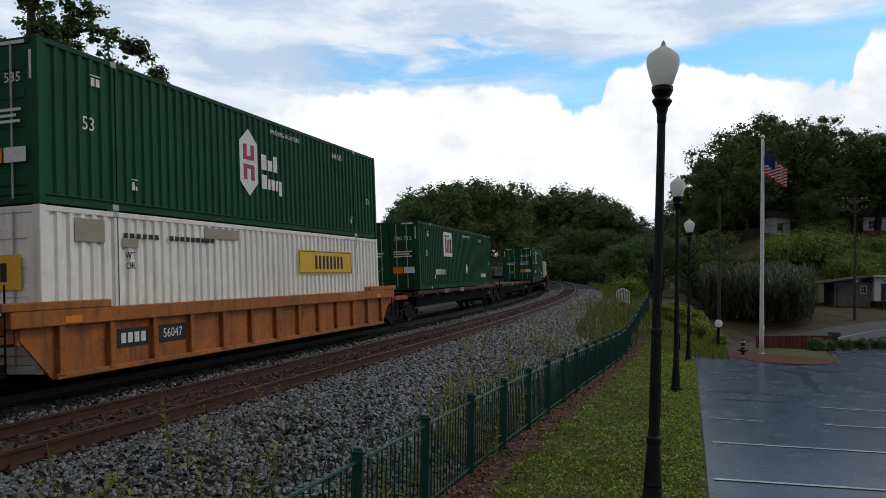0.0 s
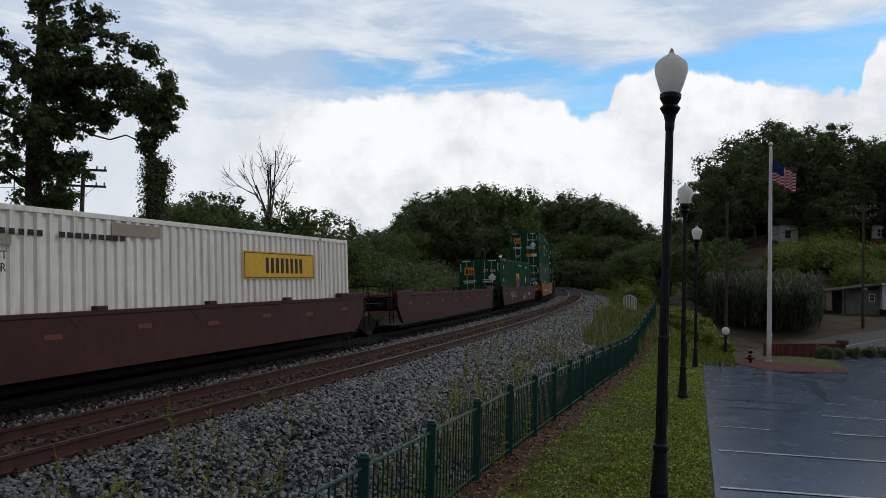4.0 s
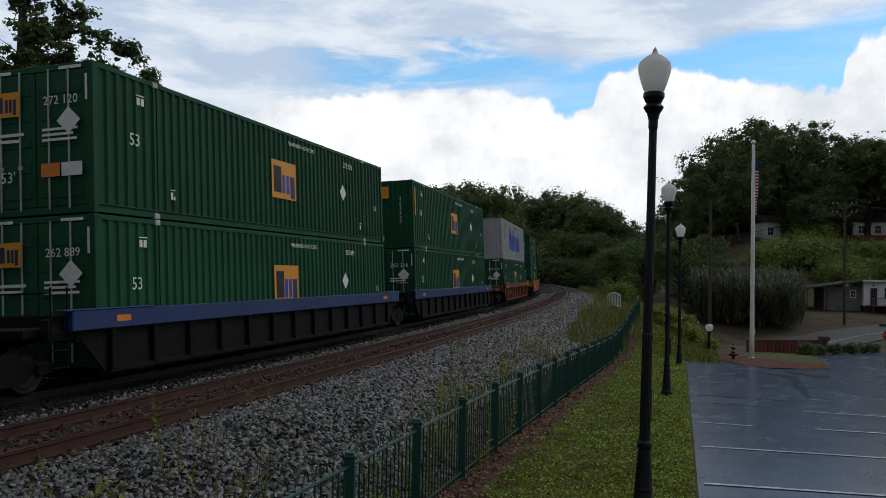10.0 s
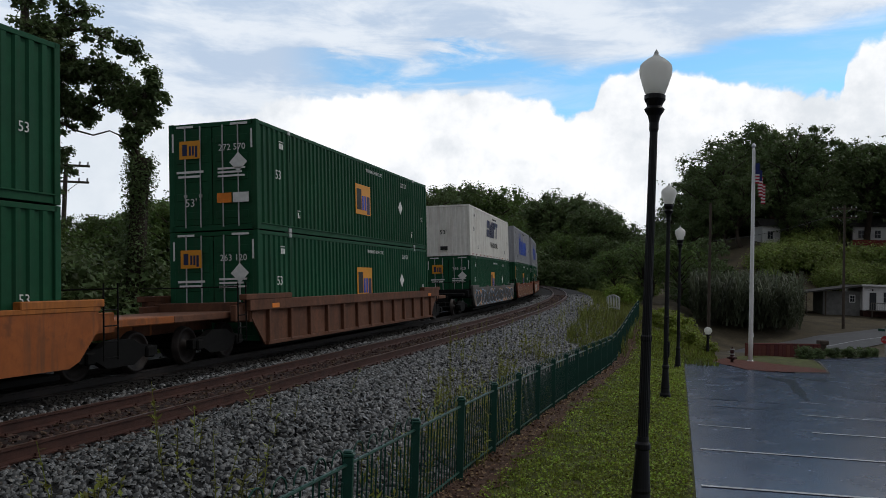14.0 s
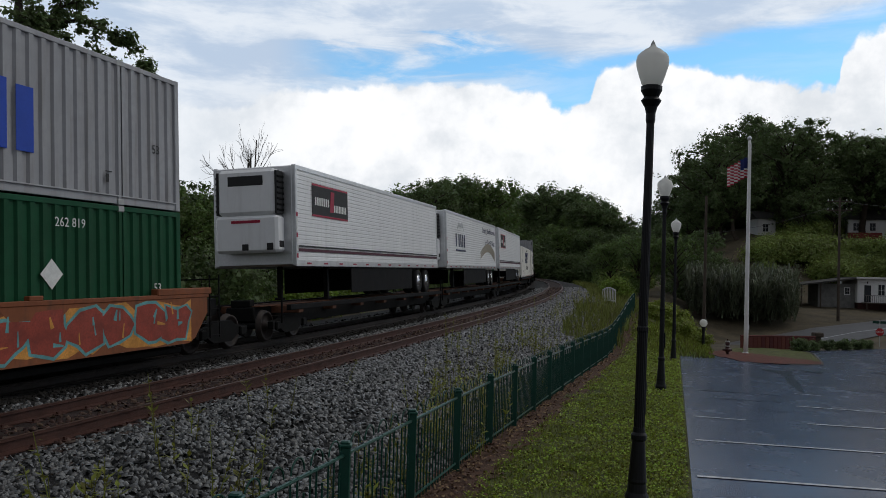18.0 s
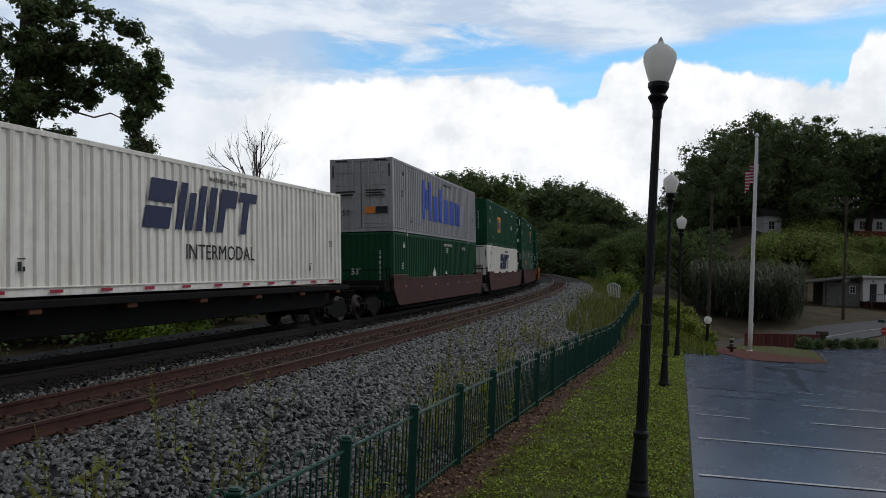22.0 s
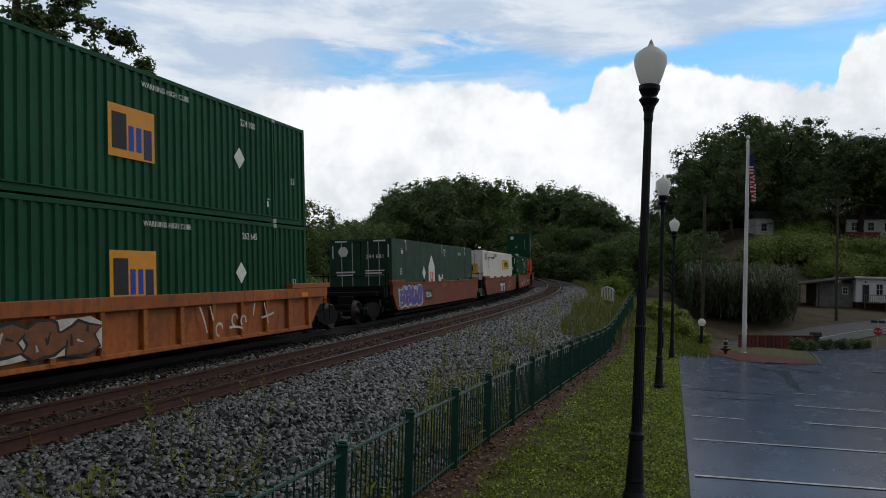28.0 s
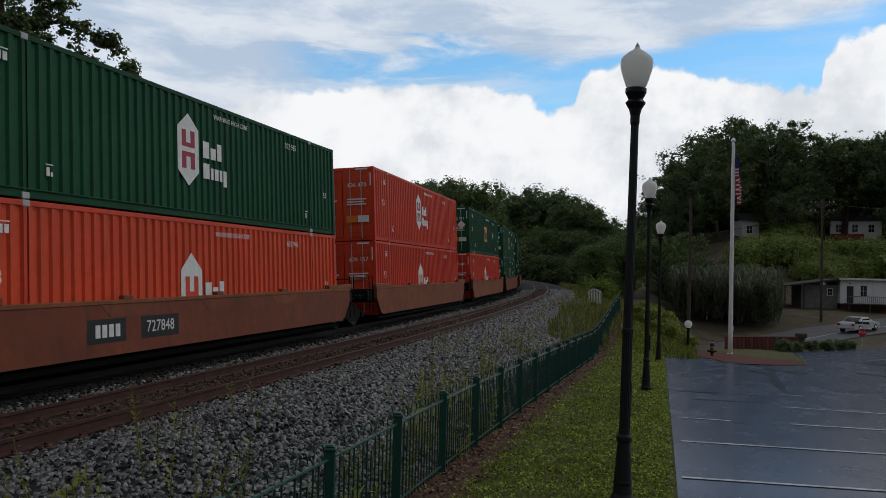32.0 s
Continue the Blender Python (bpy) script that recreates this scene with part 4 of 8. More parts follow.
def spray(car, y0, y1, z0, z1, cols, seed, x=1.515, count=24):
    """A painted piece on the side of a car: fat interlocking shapes with an outline and cut lines, or one thin scrawl; no letters."""
    rnd = random.Random(seed)
    z0 = max(z0, 0.38)
    face = lambda pts: poly_mesh([(round(a, 3), round(b, 3)) for a, b in pts], 0.0012)

    def put(pts, ci, lift, name, label):
        part(name, tinted(face(pts), GRAFFITI[ci]), None, car, label, Matrix.Translation((x + lift, 0, 0)) @ SIDE_TURN)

    if len(cols) == 1:
        a, b = y0, z0 + 0.3 * (z1 - z0)
        while a < y1 - 0.3:
            pts, ang, p = [], rnd.choice((0.1, 0.9, 1.4, 1.6, 1.9)), Vector((a, b + rnd.uniform(-0.15, 0.2)))
            bend, ln = rnd.choice((0.1, 0.3, -0.4, 2.5, -3.0, 4.5)), rnd.uniform(0.45, 0.85)
            for j in range(13):
                pts.append((p.copy(), ang))
                p = p + Vector((math.cos(ang), math.sin(ang))) * ln / 12
                ang += bend / 12
            edge = [(q + Vector((-math.sin(r), math.cos(r))) * 0.028) for q, r in pts] + [(q - Vector((-math.sin(r), math.cos(r))) * 0.028) for q, r in reversed(pts)]
            put([(q.x, clamp(q.y, z0, z1)) for q in edge], cols[0], 0.004, "graffiti", "thin sprayed stroke")
            a += rnd.uniform(0.22, 0.42)
        return
    fill, line, extra = cols[0], cols[1], cols[2:]
    n = max(3, round((y1 - y0) / 0.95))
    step_ = (y1 - y0) / n
    mid, half = (z0 + z1) / 2, (z1 - z0) / 2
    # a ragged cloud behind the shapes
    if extra:
        top = [(y0 - 0.1 + (y1 - y0 + 0.2) * k / (3 * n), mid + half * rnd.uniform(0.55, 1.0)) for k in range(3 * n + 1)]
        low_ = [(a, mid - half * rnd.uniform(0.6, 1.0)) for a, _ in top]
        put(top + low_[::-1], extra[0], 0.002, "graffiti_cloud", "sprayed background patch")
    for i in range(n):
        c = y0 + step_ * (i + 0.5)
        lean = rnd.uniform(-0.25, 0.25)
        m = rnd.choice((9, 11, 13))
        shape = []
        for k in range(m):
            a = 2 * math.pi * k / m + rnd.uniform(-0.12, 0.12)
            r = rnd.choice((0.62, 0.85, 1.0, 1.08))
            ca, sa = math.cos(a), math.sin(a)
            q = (abs(ca) ** 4 + abs(sa) ** 4) ** -0.25
            shape.append((ca * q * r * step_ * 0.56 + lean * sa * r * half, sa * q * min(r, 1.0) * half * 0.86))
        grown = []
        for a, b in shape:
            d = math.hypot(a, b) + 1e-6
            grown.append((c + a * (1 + 0.065 / d), clamp(mid + b * (1 + 0.065 / d), z0, z1)))
        put(grown, line, 0.0035 + 0.0012 * (i % 2), "graffiti_outline", "sprayed outline")
        put([(c + a, mid + b) for a, b in shape], fill, 0.0062 + 0.0012 * (i % 2), "graffiti", "fat sprayed shape")
        for k in range(3):
            a0, b0 = c + rnd.uniform(-0.3, 0.3) * step_, mid + rnd.uniform(-0.55, 0.35) * half
            ang, ln, w = rnd.choice((0.0, 1.3, 1.57, 1.8)) + rnd.uniform(-0.3, 0.3), rnd.uniform(0.3, 0.6) * half, rnd.uniform(0.02, 0.05)
            d, e = Vector((math.cos(ang), math.sin(ang))) * ln, Vector((-math.sin(ang), math.cos(ang))) * w
            put([(a0 + e.x, b0 + e.y), (a0 - e.x, b0 - e.y), (a0 + d.x - e.x * 0.4, b0 + d.y - e.y * 0.4), (a0 + d.x + e.x * 0.4, b0 + d.y + e.y * 0.4)], line if k < 2 else (extra[-1] if extra else line), 0.009, "graffiti_cut", "sprayed cut line")


def well_car(kind, colour, label, front=True, rear=True, pitch=20.1, number=""):
    """One unit of a well car: y along it, centre at the origin, z = 0 at the rail head."""
    mat = M[colour]
    car = thing("well_car", label, "well car", group="cars of the train")
    e = pitch / 2 - 0.05
    lo, hi = (0.36 if kind == "smooth" else 0.25), 1.36

    def p(nm, k, make, material=None, parent=None, label=""):
        return part(nm, tinted(cached((nm, k, kind, pitch), lambda: make().mesh(nm)), material or mat), None, parent or car, label)

    for sx in (1, -1):
        xs = lambda a, b: sorted((sx * a, sx * b))
        if kind == "smooth":
            p("side_sill", sx, lambda: yz_plate(Geo(), [(-8.75, 1.0), (-8.75, hi), (8.75, hi), (8.75, 1.0), (8.25, lo + 0.1), (8.0, lo), (-8.0, lo), (-8.25, lo + 0.1)], *xs(1.40, 1.515)))
            p("top_chord", sx, lambda: Geo().box(*xs(1.36, 1.53), -8.8, 8.8, hi - 0.02, hi + 0.07, 0.012).box(*xs(1.36, 1.54), -8.9, -6.9, hi + 0.05, hi + 0.2, 0.02).box(*xs(1.36, 1.54), 6.9, 8.9, hi + 0.05, hi + 0.2, 0.02))
            for yy in (-3.6, 0.0, 3.6):
                p("chord_bracket", (sx, yy), lambda yy=yy: Geo().box(*xs(1.40, 1.53), yy - 0.16, yy + 0.16, hi + 0.06, hi + 0.15, 0.015))
                p("gusset", (sx, yy), lambda yy=yy: yz_plate(Geo(), [(yy - 0.85, hi - 0.03), (yy + 0.85, hi - 0.03), (yy + 0.55, hi - 0.26), (yy - 0.55, hi - 0.26)], *xs(1.50, 1.522)))
            for k in range(7 if colour == "maroon" else 0):
                part("reflector", tinted(plate_mesh(0.42, 0.09), M["dullreflector"]), None, car, "faded orange reflector", Matrix.Translation((sx * 1.518, -7.2 + k * 2.4, hi - (0.34 if k % 2 else 0.28))) @ (SIDE_TURN if sx > 0 else Matrix.Rotation(math.pi, 4, "Z") @ SIDE_TURN))
        else:
            blue = kind == "blue"
            wall = p("side_wall", sx, lambda: yz_plate(Geo(), [(-8.7, 0.95), (-8.7, hi - 0.2), (8.7, hi - 0.2), (8.7, 0.95), (8.0, lo), (-8.0, lo)], *xs(1.38, 1.42)))
            p("top_chord", sx, lambda: Geo().box(*xs(1.34, 1.54), -9.0, 9.0, hi - (0.30 if blue else 0.22), hi + 0.06, 0.015).box(*xs(1.34, 1.55), -9.2, -6.6, hi + 0.05, hi + (0.09 if blue else 0.2), 0.02).box(*xs(1.34, 1.55), 6.6, 9.2, hi + 0.05, hi + (0.09 if blue else 0.2), 0.02), M["bluesill"] if blue else None, label="blue top chord" if blue else "")
            p("bottom_chord", sx, lambda: Geo().box(*xs(1.36, 1.50), -7.95, 7.95, lo - 0.02, lo + 0.08, 0.012))
            for k in range(13):
                yy = -7.85 + 1.3 * k
                rib = tinted(cached(("rib", sx, kind), lambda: Geo().box(*xs(1.41, 1.52), -0.07, 0.07, lo + 0.04, hi - 0.2, 0.012).mesh("rib")), mat)
                part("rib", rib, None, wall, m=Matrix.Translation((0, yy, 0)))
            for k in (0, 5):
                part("reflector", tinted(plate_mesh(0.42, 0.12), M["reflector"]), None, car, "orange reflector", Matrix.Translation((sx * 1.542, -7.6 + k * 3.0, hi - 0.12)) @ (SIDE_TURN if sx > 0 else Matrix.Rotation(math.pi, 4, "Z") @ SIDE_TURN))
    p("well_floor", 0, lambda: Geo().box(-1.33, 1.33, -8.0, 8.0, 0.16, 0.28, 0.02), M["black"])
    for sy in (-1, 1):
        ys = lambda a, b: sorted((sy * a, sy * b))
        p("end_platform", sy, material=M["darkcar"] if kind == "smooth" and colour != "orange" else None, make=lambda: Geo().box(-1.40, 1.40, *ys(8.55, 8.75), 0.85, hi, 0.02).box(-1.15, 1.15, *ys(8.7, e - 0.25), 0.98, 1.14, 0.02).box(-0.3, 0.3, *ys(8.7, e), 0.7, 1.0, 0.02).box(-1.35, -1.2, *ys(8.7, 9.4), 0.9, 1.3, 0.02).box(1.2, 1.35, *ys(8.7, 9.4), 0.9, 1.3, 0.02))
        p("ladder", sy, lambda: [g := Geo(), [g.tube([(1.42, sy * 9.0, 0.45 + 0.3 * k), (1.42, sy * 9.4, 0.45 + 0.3 * k)], 0.014, 5) for k in range(4)], [g.tube([(1.42, sy * yy, 0.4), (1.42, sy * yy, 1.85)], 0.018, 5) for yy in (9.0, 9.4)], g.tube([(-1.2, sy * 9.4, 1.75), (1.42, sy * 9.4, 1.75)], 0.016, 5)][0], M["black"], label="steel ladder and grab rail")
    if pitch > 22:
        for sy in (-1, 1):
            p("coupler", sy, lambda: Geo().box(-0.12, 0.12, *sorted((sy * (e - 0.3), sy * (e + 0.12))), 0.72, 0.98, 0.03).box(-0.2, 0.2, *sorted((sy * (e - 0.05), sy * (e + 0.15))), 0.68, 1.02, 0.04), M["black"])
    if front:
        truck(car, -(8.08 + 1.75) if pitch > 22 else -e)
    if rear:
        truck(car, 8.08 + 1.75 if pitch > 22 else e)
    if number:
        smooth_ = kind == "smooth"
        yy = -4.55 if not smooth_ else 4.4 if colour == "maroon" else 5.6 if number == "733386" else -2.5 if number != "732386" else -3.2
        dark = colour in ("brown", "orange", "rustbrown", "rustorange")
        size = 0.34 if smooth_ else 0.27
        zz = 0.84 if smooth_ else 0.80
        part("marking", tinted(text_mesh(number, size), M["letter"]), None, car, "white painted number", Matrix.Translation((1.521 if smooth_ else 1.427, yy, zz)) @ SIDE_TURN)
        if dark:
            for c, w in ((yy, size * 4.0), (yy - size * 5.2, size * 3.4))[:1 if number == "732386" else 2] if smooth_ else ((yy, 0.95), (yy - 1.3, 0.95)):
                part("number_panel", tinted(plate_mesh(w, size * 1.35, 0.003), M["blackmark"]), None, car, "black number panel", Matrix.Translation((1.5165 if smooth_ else 1.422, c, zz)) @ SIDE_TURN)
            if number != "732386":
                part("marking", tinted(bars_mesh([(-0.36 + k * 0.2, -0.22 + k * 0.2, -size * 0.36, size * 0.36) for k in range(4)]), M["letter"]), None, car, "white owner's mark shown as bars", Matrix.Translation((1.521 if smooth_ else 1.427, yy - (size * 5.2 if smooth_ else 1.3), zz)) @ SIDE_TURN)
    return car


def spine_car(label, pitch=20.1, beam="maroon", lift=0.28):
    car = thing("spine_car", label, "spine car", group="cars of the train")
    mat = M["rustbrown"]
    e = pitch / 2

    def p(nm, k, make, material=None, label=""):
        return part(nm, tinted(cached((nm, k, "spine", pitch, lift), lambda: make().mesh(nm)), material or mat), None, car, label)

    p("centre_sill", 0, lambda: Geo().box(-0.42, 0.42, -e, e, 0.55, 0.95 + lift, 0.03), M["black"])
    p("deck_plate", 0, lambda: Geo().box(-0.55, 0.55, -e + 0.2, e - 0.2, 0.95 + lift, 0.98 + lift, 0.01))
    for sx in (1, -1):
        p("side_beam", sx, lambda: Geo().box(*sorted((sx * 1.20, sx * 1.34)), -8.6, 8.6, 0.84 + lift, 0.99 + lift, 0.015), M[beam], "rusty side beam")
        p("skirt_beam", sx, lambda: Geo().box(*sorted((sx * 0.9, sx * 0.96)), -7.6, 7.6, 0.45 + lift * 0.5, 0.84 + lift, 0.02), M["black"])
    if beam == "maroon":
        for y, txt in ((-0.5, "370088"), (-3.6, "2-28/157")):
            part("marking", tinted(text_mesh(txt, 0.3), M["castgrey"]), None, car, "faded white number", Matrix.Translation((1.345, y, 0.9 + lift)) @ SIDE_TURN)
    for k in range(7):
        p("cross_arm", k, lambda k=k: Geo().box(-1.3, 1.3, -7.8 + 2.6 * k - 0.16, -7.8 + 2.6 * k + 0.16, 0.74 + lift, 0.95 + lift, 0.02))
    for sy in (-1, 1):
        truck(car, sy * (e - 0.9))
        p("hitch", sy, lambda: Geo().box(-0.3, 0.3, sy * 8.9 - 0.15, sy * 8.9 + 0.15, 0.95 + lift * 0.9, 1.15 + lift * 0.9, 0.03), M["black"])
        p("grab_post", sy, lambda: Geo().tube([(1.2, sy * 8.9, 0.5), (1.2, sy * 8.9, 1.5)], 0.03, 6), M["black"])
        p("grab_post", sy * 2, lambda: Geo().tube([(-1.2, sy * 8.9, 0.5), (-1.2, sy * 8.9, 1.5)], 0.03, 6), M["black"])
    return car


# ---- the train ----
SPEED, SLOWING = 21.423, 0.00493


def along(S, t):
    return S - SPEED * t + SLOWING * (t - 16) ** 2


UNITS = []        # (things riding together, place of the container's far end at the start)


def unit(S, *riders):
    UNITS.append((S - CL / 2, riders))


def low(c):
    return c, LOWER_Z


def up(c):
    return c, UPPER_Z


def deck(c):
    return c, SPINE_Z


def box(style, number="", ends="door", colour="green", label="", **kw):
    looks = {"green": "dark green corrugated steel container", "dullgreen": "dirty faded green corrugated container", "white": "off-white corrugated steel container", "grey": "grey corrugated steel container", "red": "bright red corrugated steel container"}
    tail = {"emp": "with an orange square emblem", "hub": "with a white emblem and lettering bars", "tmx": "with a white square emblem", "matson": "with tall blue lettering bars", "swift": "with slanted navy lettering bars", "jbh": "with yellow sign panels", "plain": "with white diamond placards"}[style]
    marks = {"emp": emp, "hub": hub, "tmx": tmx, "matson": matson, "swift": swift, "jbh": jbh, "plain": plain}[style](number, **kw)
    return build_container("freight_container", colour, ends, label or looks[colour] + " " + tail, marks)


def plain(number):
    def marks(c, ends):
        common_marks(c, ends, M["letter"], number)
        mark_side(c, diamond(0.3), M["letter"], -1.7, 1.2, name="placard", label="white diamond placard")
        mark_side(c, diamond(0.24), M["letter"], 0.6, 1.1, name="placard", label="white diamond placard")
        mark_side(c, bars_mesh([(-0.2, 0.2, 0.1, 0.14), (-0.2, 0.15, 0.0, 0.05), (-0.2, 0.1, -0.1, -0.05)]), M["letter"], 0.9, CH - 0.6)
        if ends == "door":
            mark_front(c, diamond(0.26), M["letter"], 0.85, 1.2, -CL / 2 - 0.06, name="placard", label="white diamond placard")
    return marks


def motions():
    """The train runs past: every car and every load on it."""
    times = [0, 0.1] + [k for k in range(1, 32)] + [31.9, 32]
    for S, riders in UNITS:
        for ob, z in riders:
            walk(ob, [(t, rail_pose(along(S, t)) @ Matrix.Translation((0, 0, z))) for t in times])
    rows = flag_rows()
    for ob, i, w in FLAG:
        walk(ob, rows[i])
    for ob, path in DRIVERS:
        walk(ob, path)


RIB, SMO, MAR, BLU = "rusty orange well car with ribbed steel sides", "brown well car with smooth steel sides", "dark maroon well car with smooth steel sides", "dark ribbed well car with a blue top sill"


def car(kind, colour, label, front, rear, pitch=20.1, number="", tags=()):
    c = well_car(kind, colour, label, front, rear, pitch, number)
    for y0, y1, z0, z1, cols, seed in tags:
        spray(c, y0, y1, z0, z1, cols, seed, 1.515 if kind == "smooth" else 1.525)
    return c, 0.0


unit(29.85, car("ribbed", "orange", RIB, True, True, 24, "56047"), low(box("jbh", "", "door", "white")), up(box("hub", "646 535", "door")))
unit(51.08, (spine_car("rusty spine car under a green container"), 0), deck(box("tmx", "780 712")))
unit(71.2, (spine_car("empty rusty spine car with a bare deck"), 0))
unit(91.39, (spine_car("rusty spine car under a green container"), 0), deck(box("tmx", "780 837")))
unit(112.7, car("smooth", "maroon", MAR, True, True), low(box("jbh", "", "door", "white")))
unit(133.5, car("smooth", "maroon", MAR + ", empty", False, True))
unit(154.14, car("smooth", "maroon", MAR, False, True, 20.1, "211028", [(-5.2, -2.6, 0.4, 1.25, (7,), 3), (-5.0, -2.8, 0.4, 1.25, (1,), 6), (0.6, 3.4, 0.5, 0.9, (1,), 7)]), low(box("emp", "271 508")))
unit(177.94, car("smooth", "orange", "orange well car with smooth graffitied sides", True, True, 24, "652435", [(2.2, 6.6, 0.22, 1.33, (2, 0, 4), 8)]), low(box("plain", "244 592", "door", "dullgreen")), up(box("emp", "272 223")))
unit(202.63, car("ribbed", "rustbrown", RIB, True, True, 24, "57539"), low(box("emp", "652 897")))
unit(226.55, car("blue", "darkcar", BLU, True, True), low(box("plain", "244 900", "front", "dullgreen")), up(box("emp", "272 757")))
unit(246.74, car("blue", "darkcar", BLU, False, True), low(box("emp", "262 889")), up(box("emp", "272 120")))
unit(266.93, car("blue", "darkcar", BLU, False, True), low(box("emp", "262 216")), up(box("emp", "262 607", "front", bar=True)))
unit(291.12, car("ribbed", "rustorange", RIB, True, True, 24, "80012"), low(box("emp", "250 226")), up(box("matson", "", "front", "grey")))
unit(315.6, car("smooth", "orange", "orange well car with smooth worn sides", True, True, 24, "471414"), low(box("emp", "268 810", "front", bar=True)), up(box("emp", "634 699", "front", dev_y=-0.9)))
unit(338.81, car("ribbed", "rustbrown", RIB, True, True, 24), low(box("emp", "263 120")), up(box("emp", "272 570")))
TAGGED = "rusty well car with smooth sides covered in graffiti"
unit(364.58, car("smooth", "greymetal", TAGGED, True, True, 20.1, "", [(-8, 8, 0.2, 1.33, (0, 4, 5), 21)]), low(box("emp", "269 320")), up(box("swift", "", "front", "white")))
unit(384.73, car("smooth", "brown", TAGGED, False, True, 20.1, "", [(-7.8, 7.4, 0.2, 1.33, (7, 0, 1), 22)]), low(box("emp", "262 805", "front", bar=True)), up(box("matson", "", "front", "grey")))
unit(405.07, car("smooth", "brown", TAGGED, False, True, 20.1, "726560", [(-6.8, -1.6, 0.2, 1.33, (1, 0), 23), (1.6, 8, 0.2, 1.33, (6, 2, 5), 24)]), low(box("emp", "262 819")), up(box("matson", "", "front", "grey")))
SPINE = "dark spine car under a white load"
unit(480.41, (spine_car(SPINE, 18.2, "darkcar"), 0), deck(box("swift", "", "front", "white")))
unit(499.51, (spine_car(SPINE, 18.2, "darkcar"), 0), deck(box("swift", "", "front", "white")))
unit(521.03, car("smooth", "maroon", MAR, True, True), low(box("plain", "248 352", "front")), up(box("matson", "", "door", "grey")))
unit(541.06, car("smooth", "maroon", MAR, False, True), low(box("swift", "", "door", "white")), up(box("emp", "634 120", "front", dev_y=-2.6)))
unit(560.94, car("smooth", "maroon", MAR, False, True), low(box("emp", "244 191", "door", "dullgreen", dev_y=-3.2)), up(box("emp", "650 096", dev_y=3.6)))
unit(585.17, car("ribbed", "orange", RIB, True, True), low(box("emp", "262 301")), up(box("emp", "634 410", "front")))
unit(605.08, car("ribbed", "orange", RIB, False, True, 20.1, "", [(-6, -2.5, 0.3, 1.1, (0,), 31)]), low(box("emp", "262 702")), up(box("emp", "262 703")))
unit(625.28, car("ribbed", "orange", RIB, False, True, 20.1, "", [(-8, -1.5, 0.25, 1.1, (7, 0, 1), 32), (2.2, 5.5, 0.3, 1.1, (1,), 33)]), low(box("emp", "262 645")), up(box("emp", "224 900", "front", bar=True)))
unit(649.59, car("smooth", "brown", SMO, True, True, 20.1, "732386", [(-7.9, -4.3, 0.2, 1.36, (3, 1, 4), 41)]), low(box("hub", "244 681", "door", "dullgreen", red=True)))
unit(669.67, car("smooth", "brown", SMO, False, True, 20.1, "", [(3.2, 5.6, 0.6, 1.3, (1,), 42)]), low(box("jbh", "", "door", "white")))
panel = [q for q in bpy.data.objects if q.name.startswith("well_car")][-1]
plate = part("reporting_panel", tinted(plate_mesh(3.0, 0.85), M["blackmark"]), None, panel, "black panel with pale bars", Matrix.Translation((1.518, -0.3, 0.72)) @ SIDE_TURN)
for k in range(3):
    part("panel_mark", tinted(bars_mesh([(-0.36, 0.36, 0.1, 0.28), (-0.16, 0.16, -0.28, 0.1)]), M["letter"]), None, plate, m=Matrix.Translation((-0.9 + 0.9 * k, 0, 0.007)))
unit(689.68, car("smooth", "brown", SMO, False, True, 20.1, "733386", [(-6.5, 1.5, 0.3, 1.2, (1,), 43)]), low(box("emp", "654 121", dev_y=2.4, dev_z=1.85)))
unit(713.86, car("smooth", "brown", SMO, True, True, 20.1, "727848"), low(box("hub", "630 946", "door", "red", red=True)), up(box("hub", "502 965", "front")))
unit(734.31, car("smooth", "brown", SMO, False, True), low(box("hub", "636 157", "door", "red", red=True)), up(box("hub", "636 470", "door", "red")))
unit(754.85, car("smooth", "brown", SMO, False, True), low(box("hub", "639 881", "door", "red", red=True)), up(box("emp", "272 911")))
unit(775, car("smooth", "brown", SMO, False, True), low(box("emp", "261 377")), up(box("emp", "272 640")))
unit(799.2, car("smooth", "brown", SMO, True, True), low(box("emp", "263 404")), up(box("emp", "272 655")))


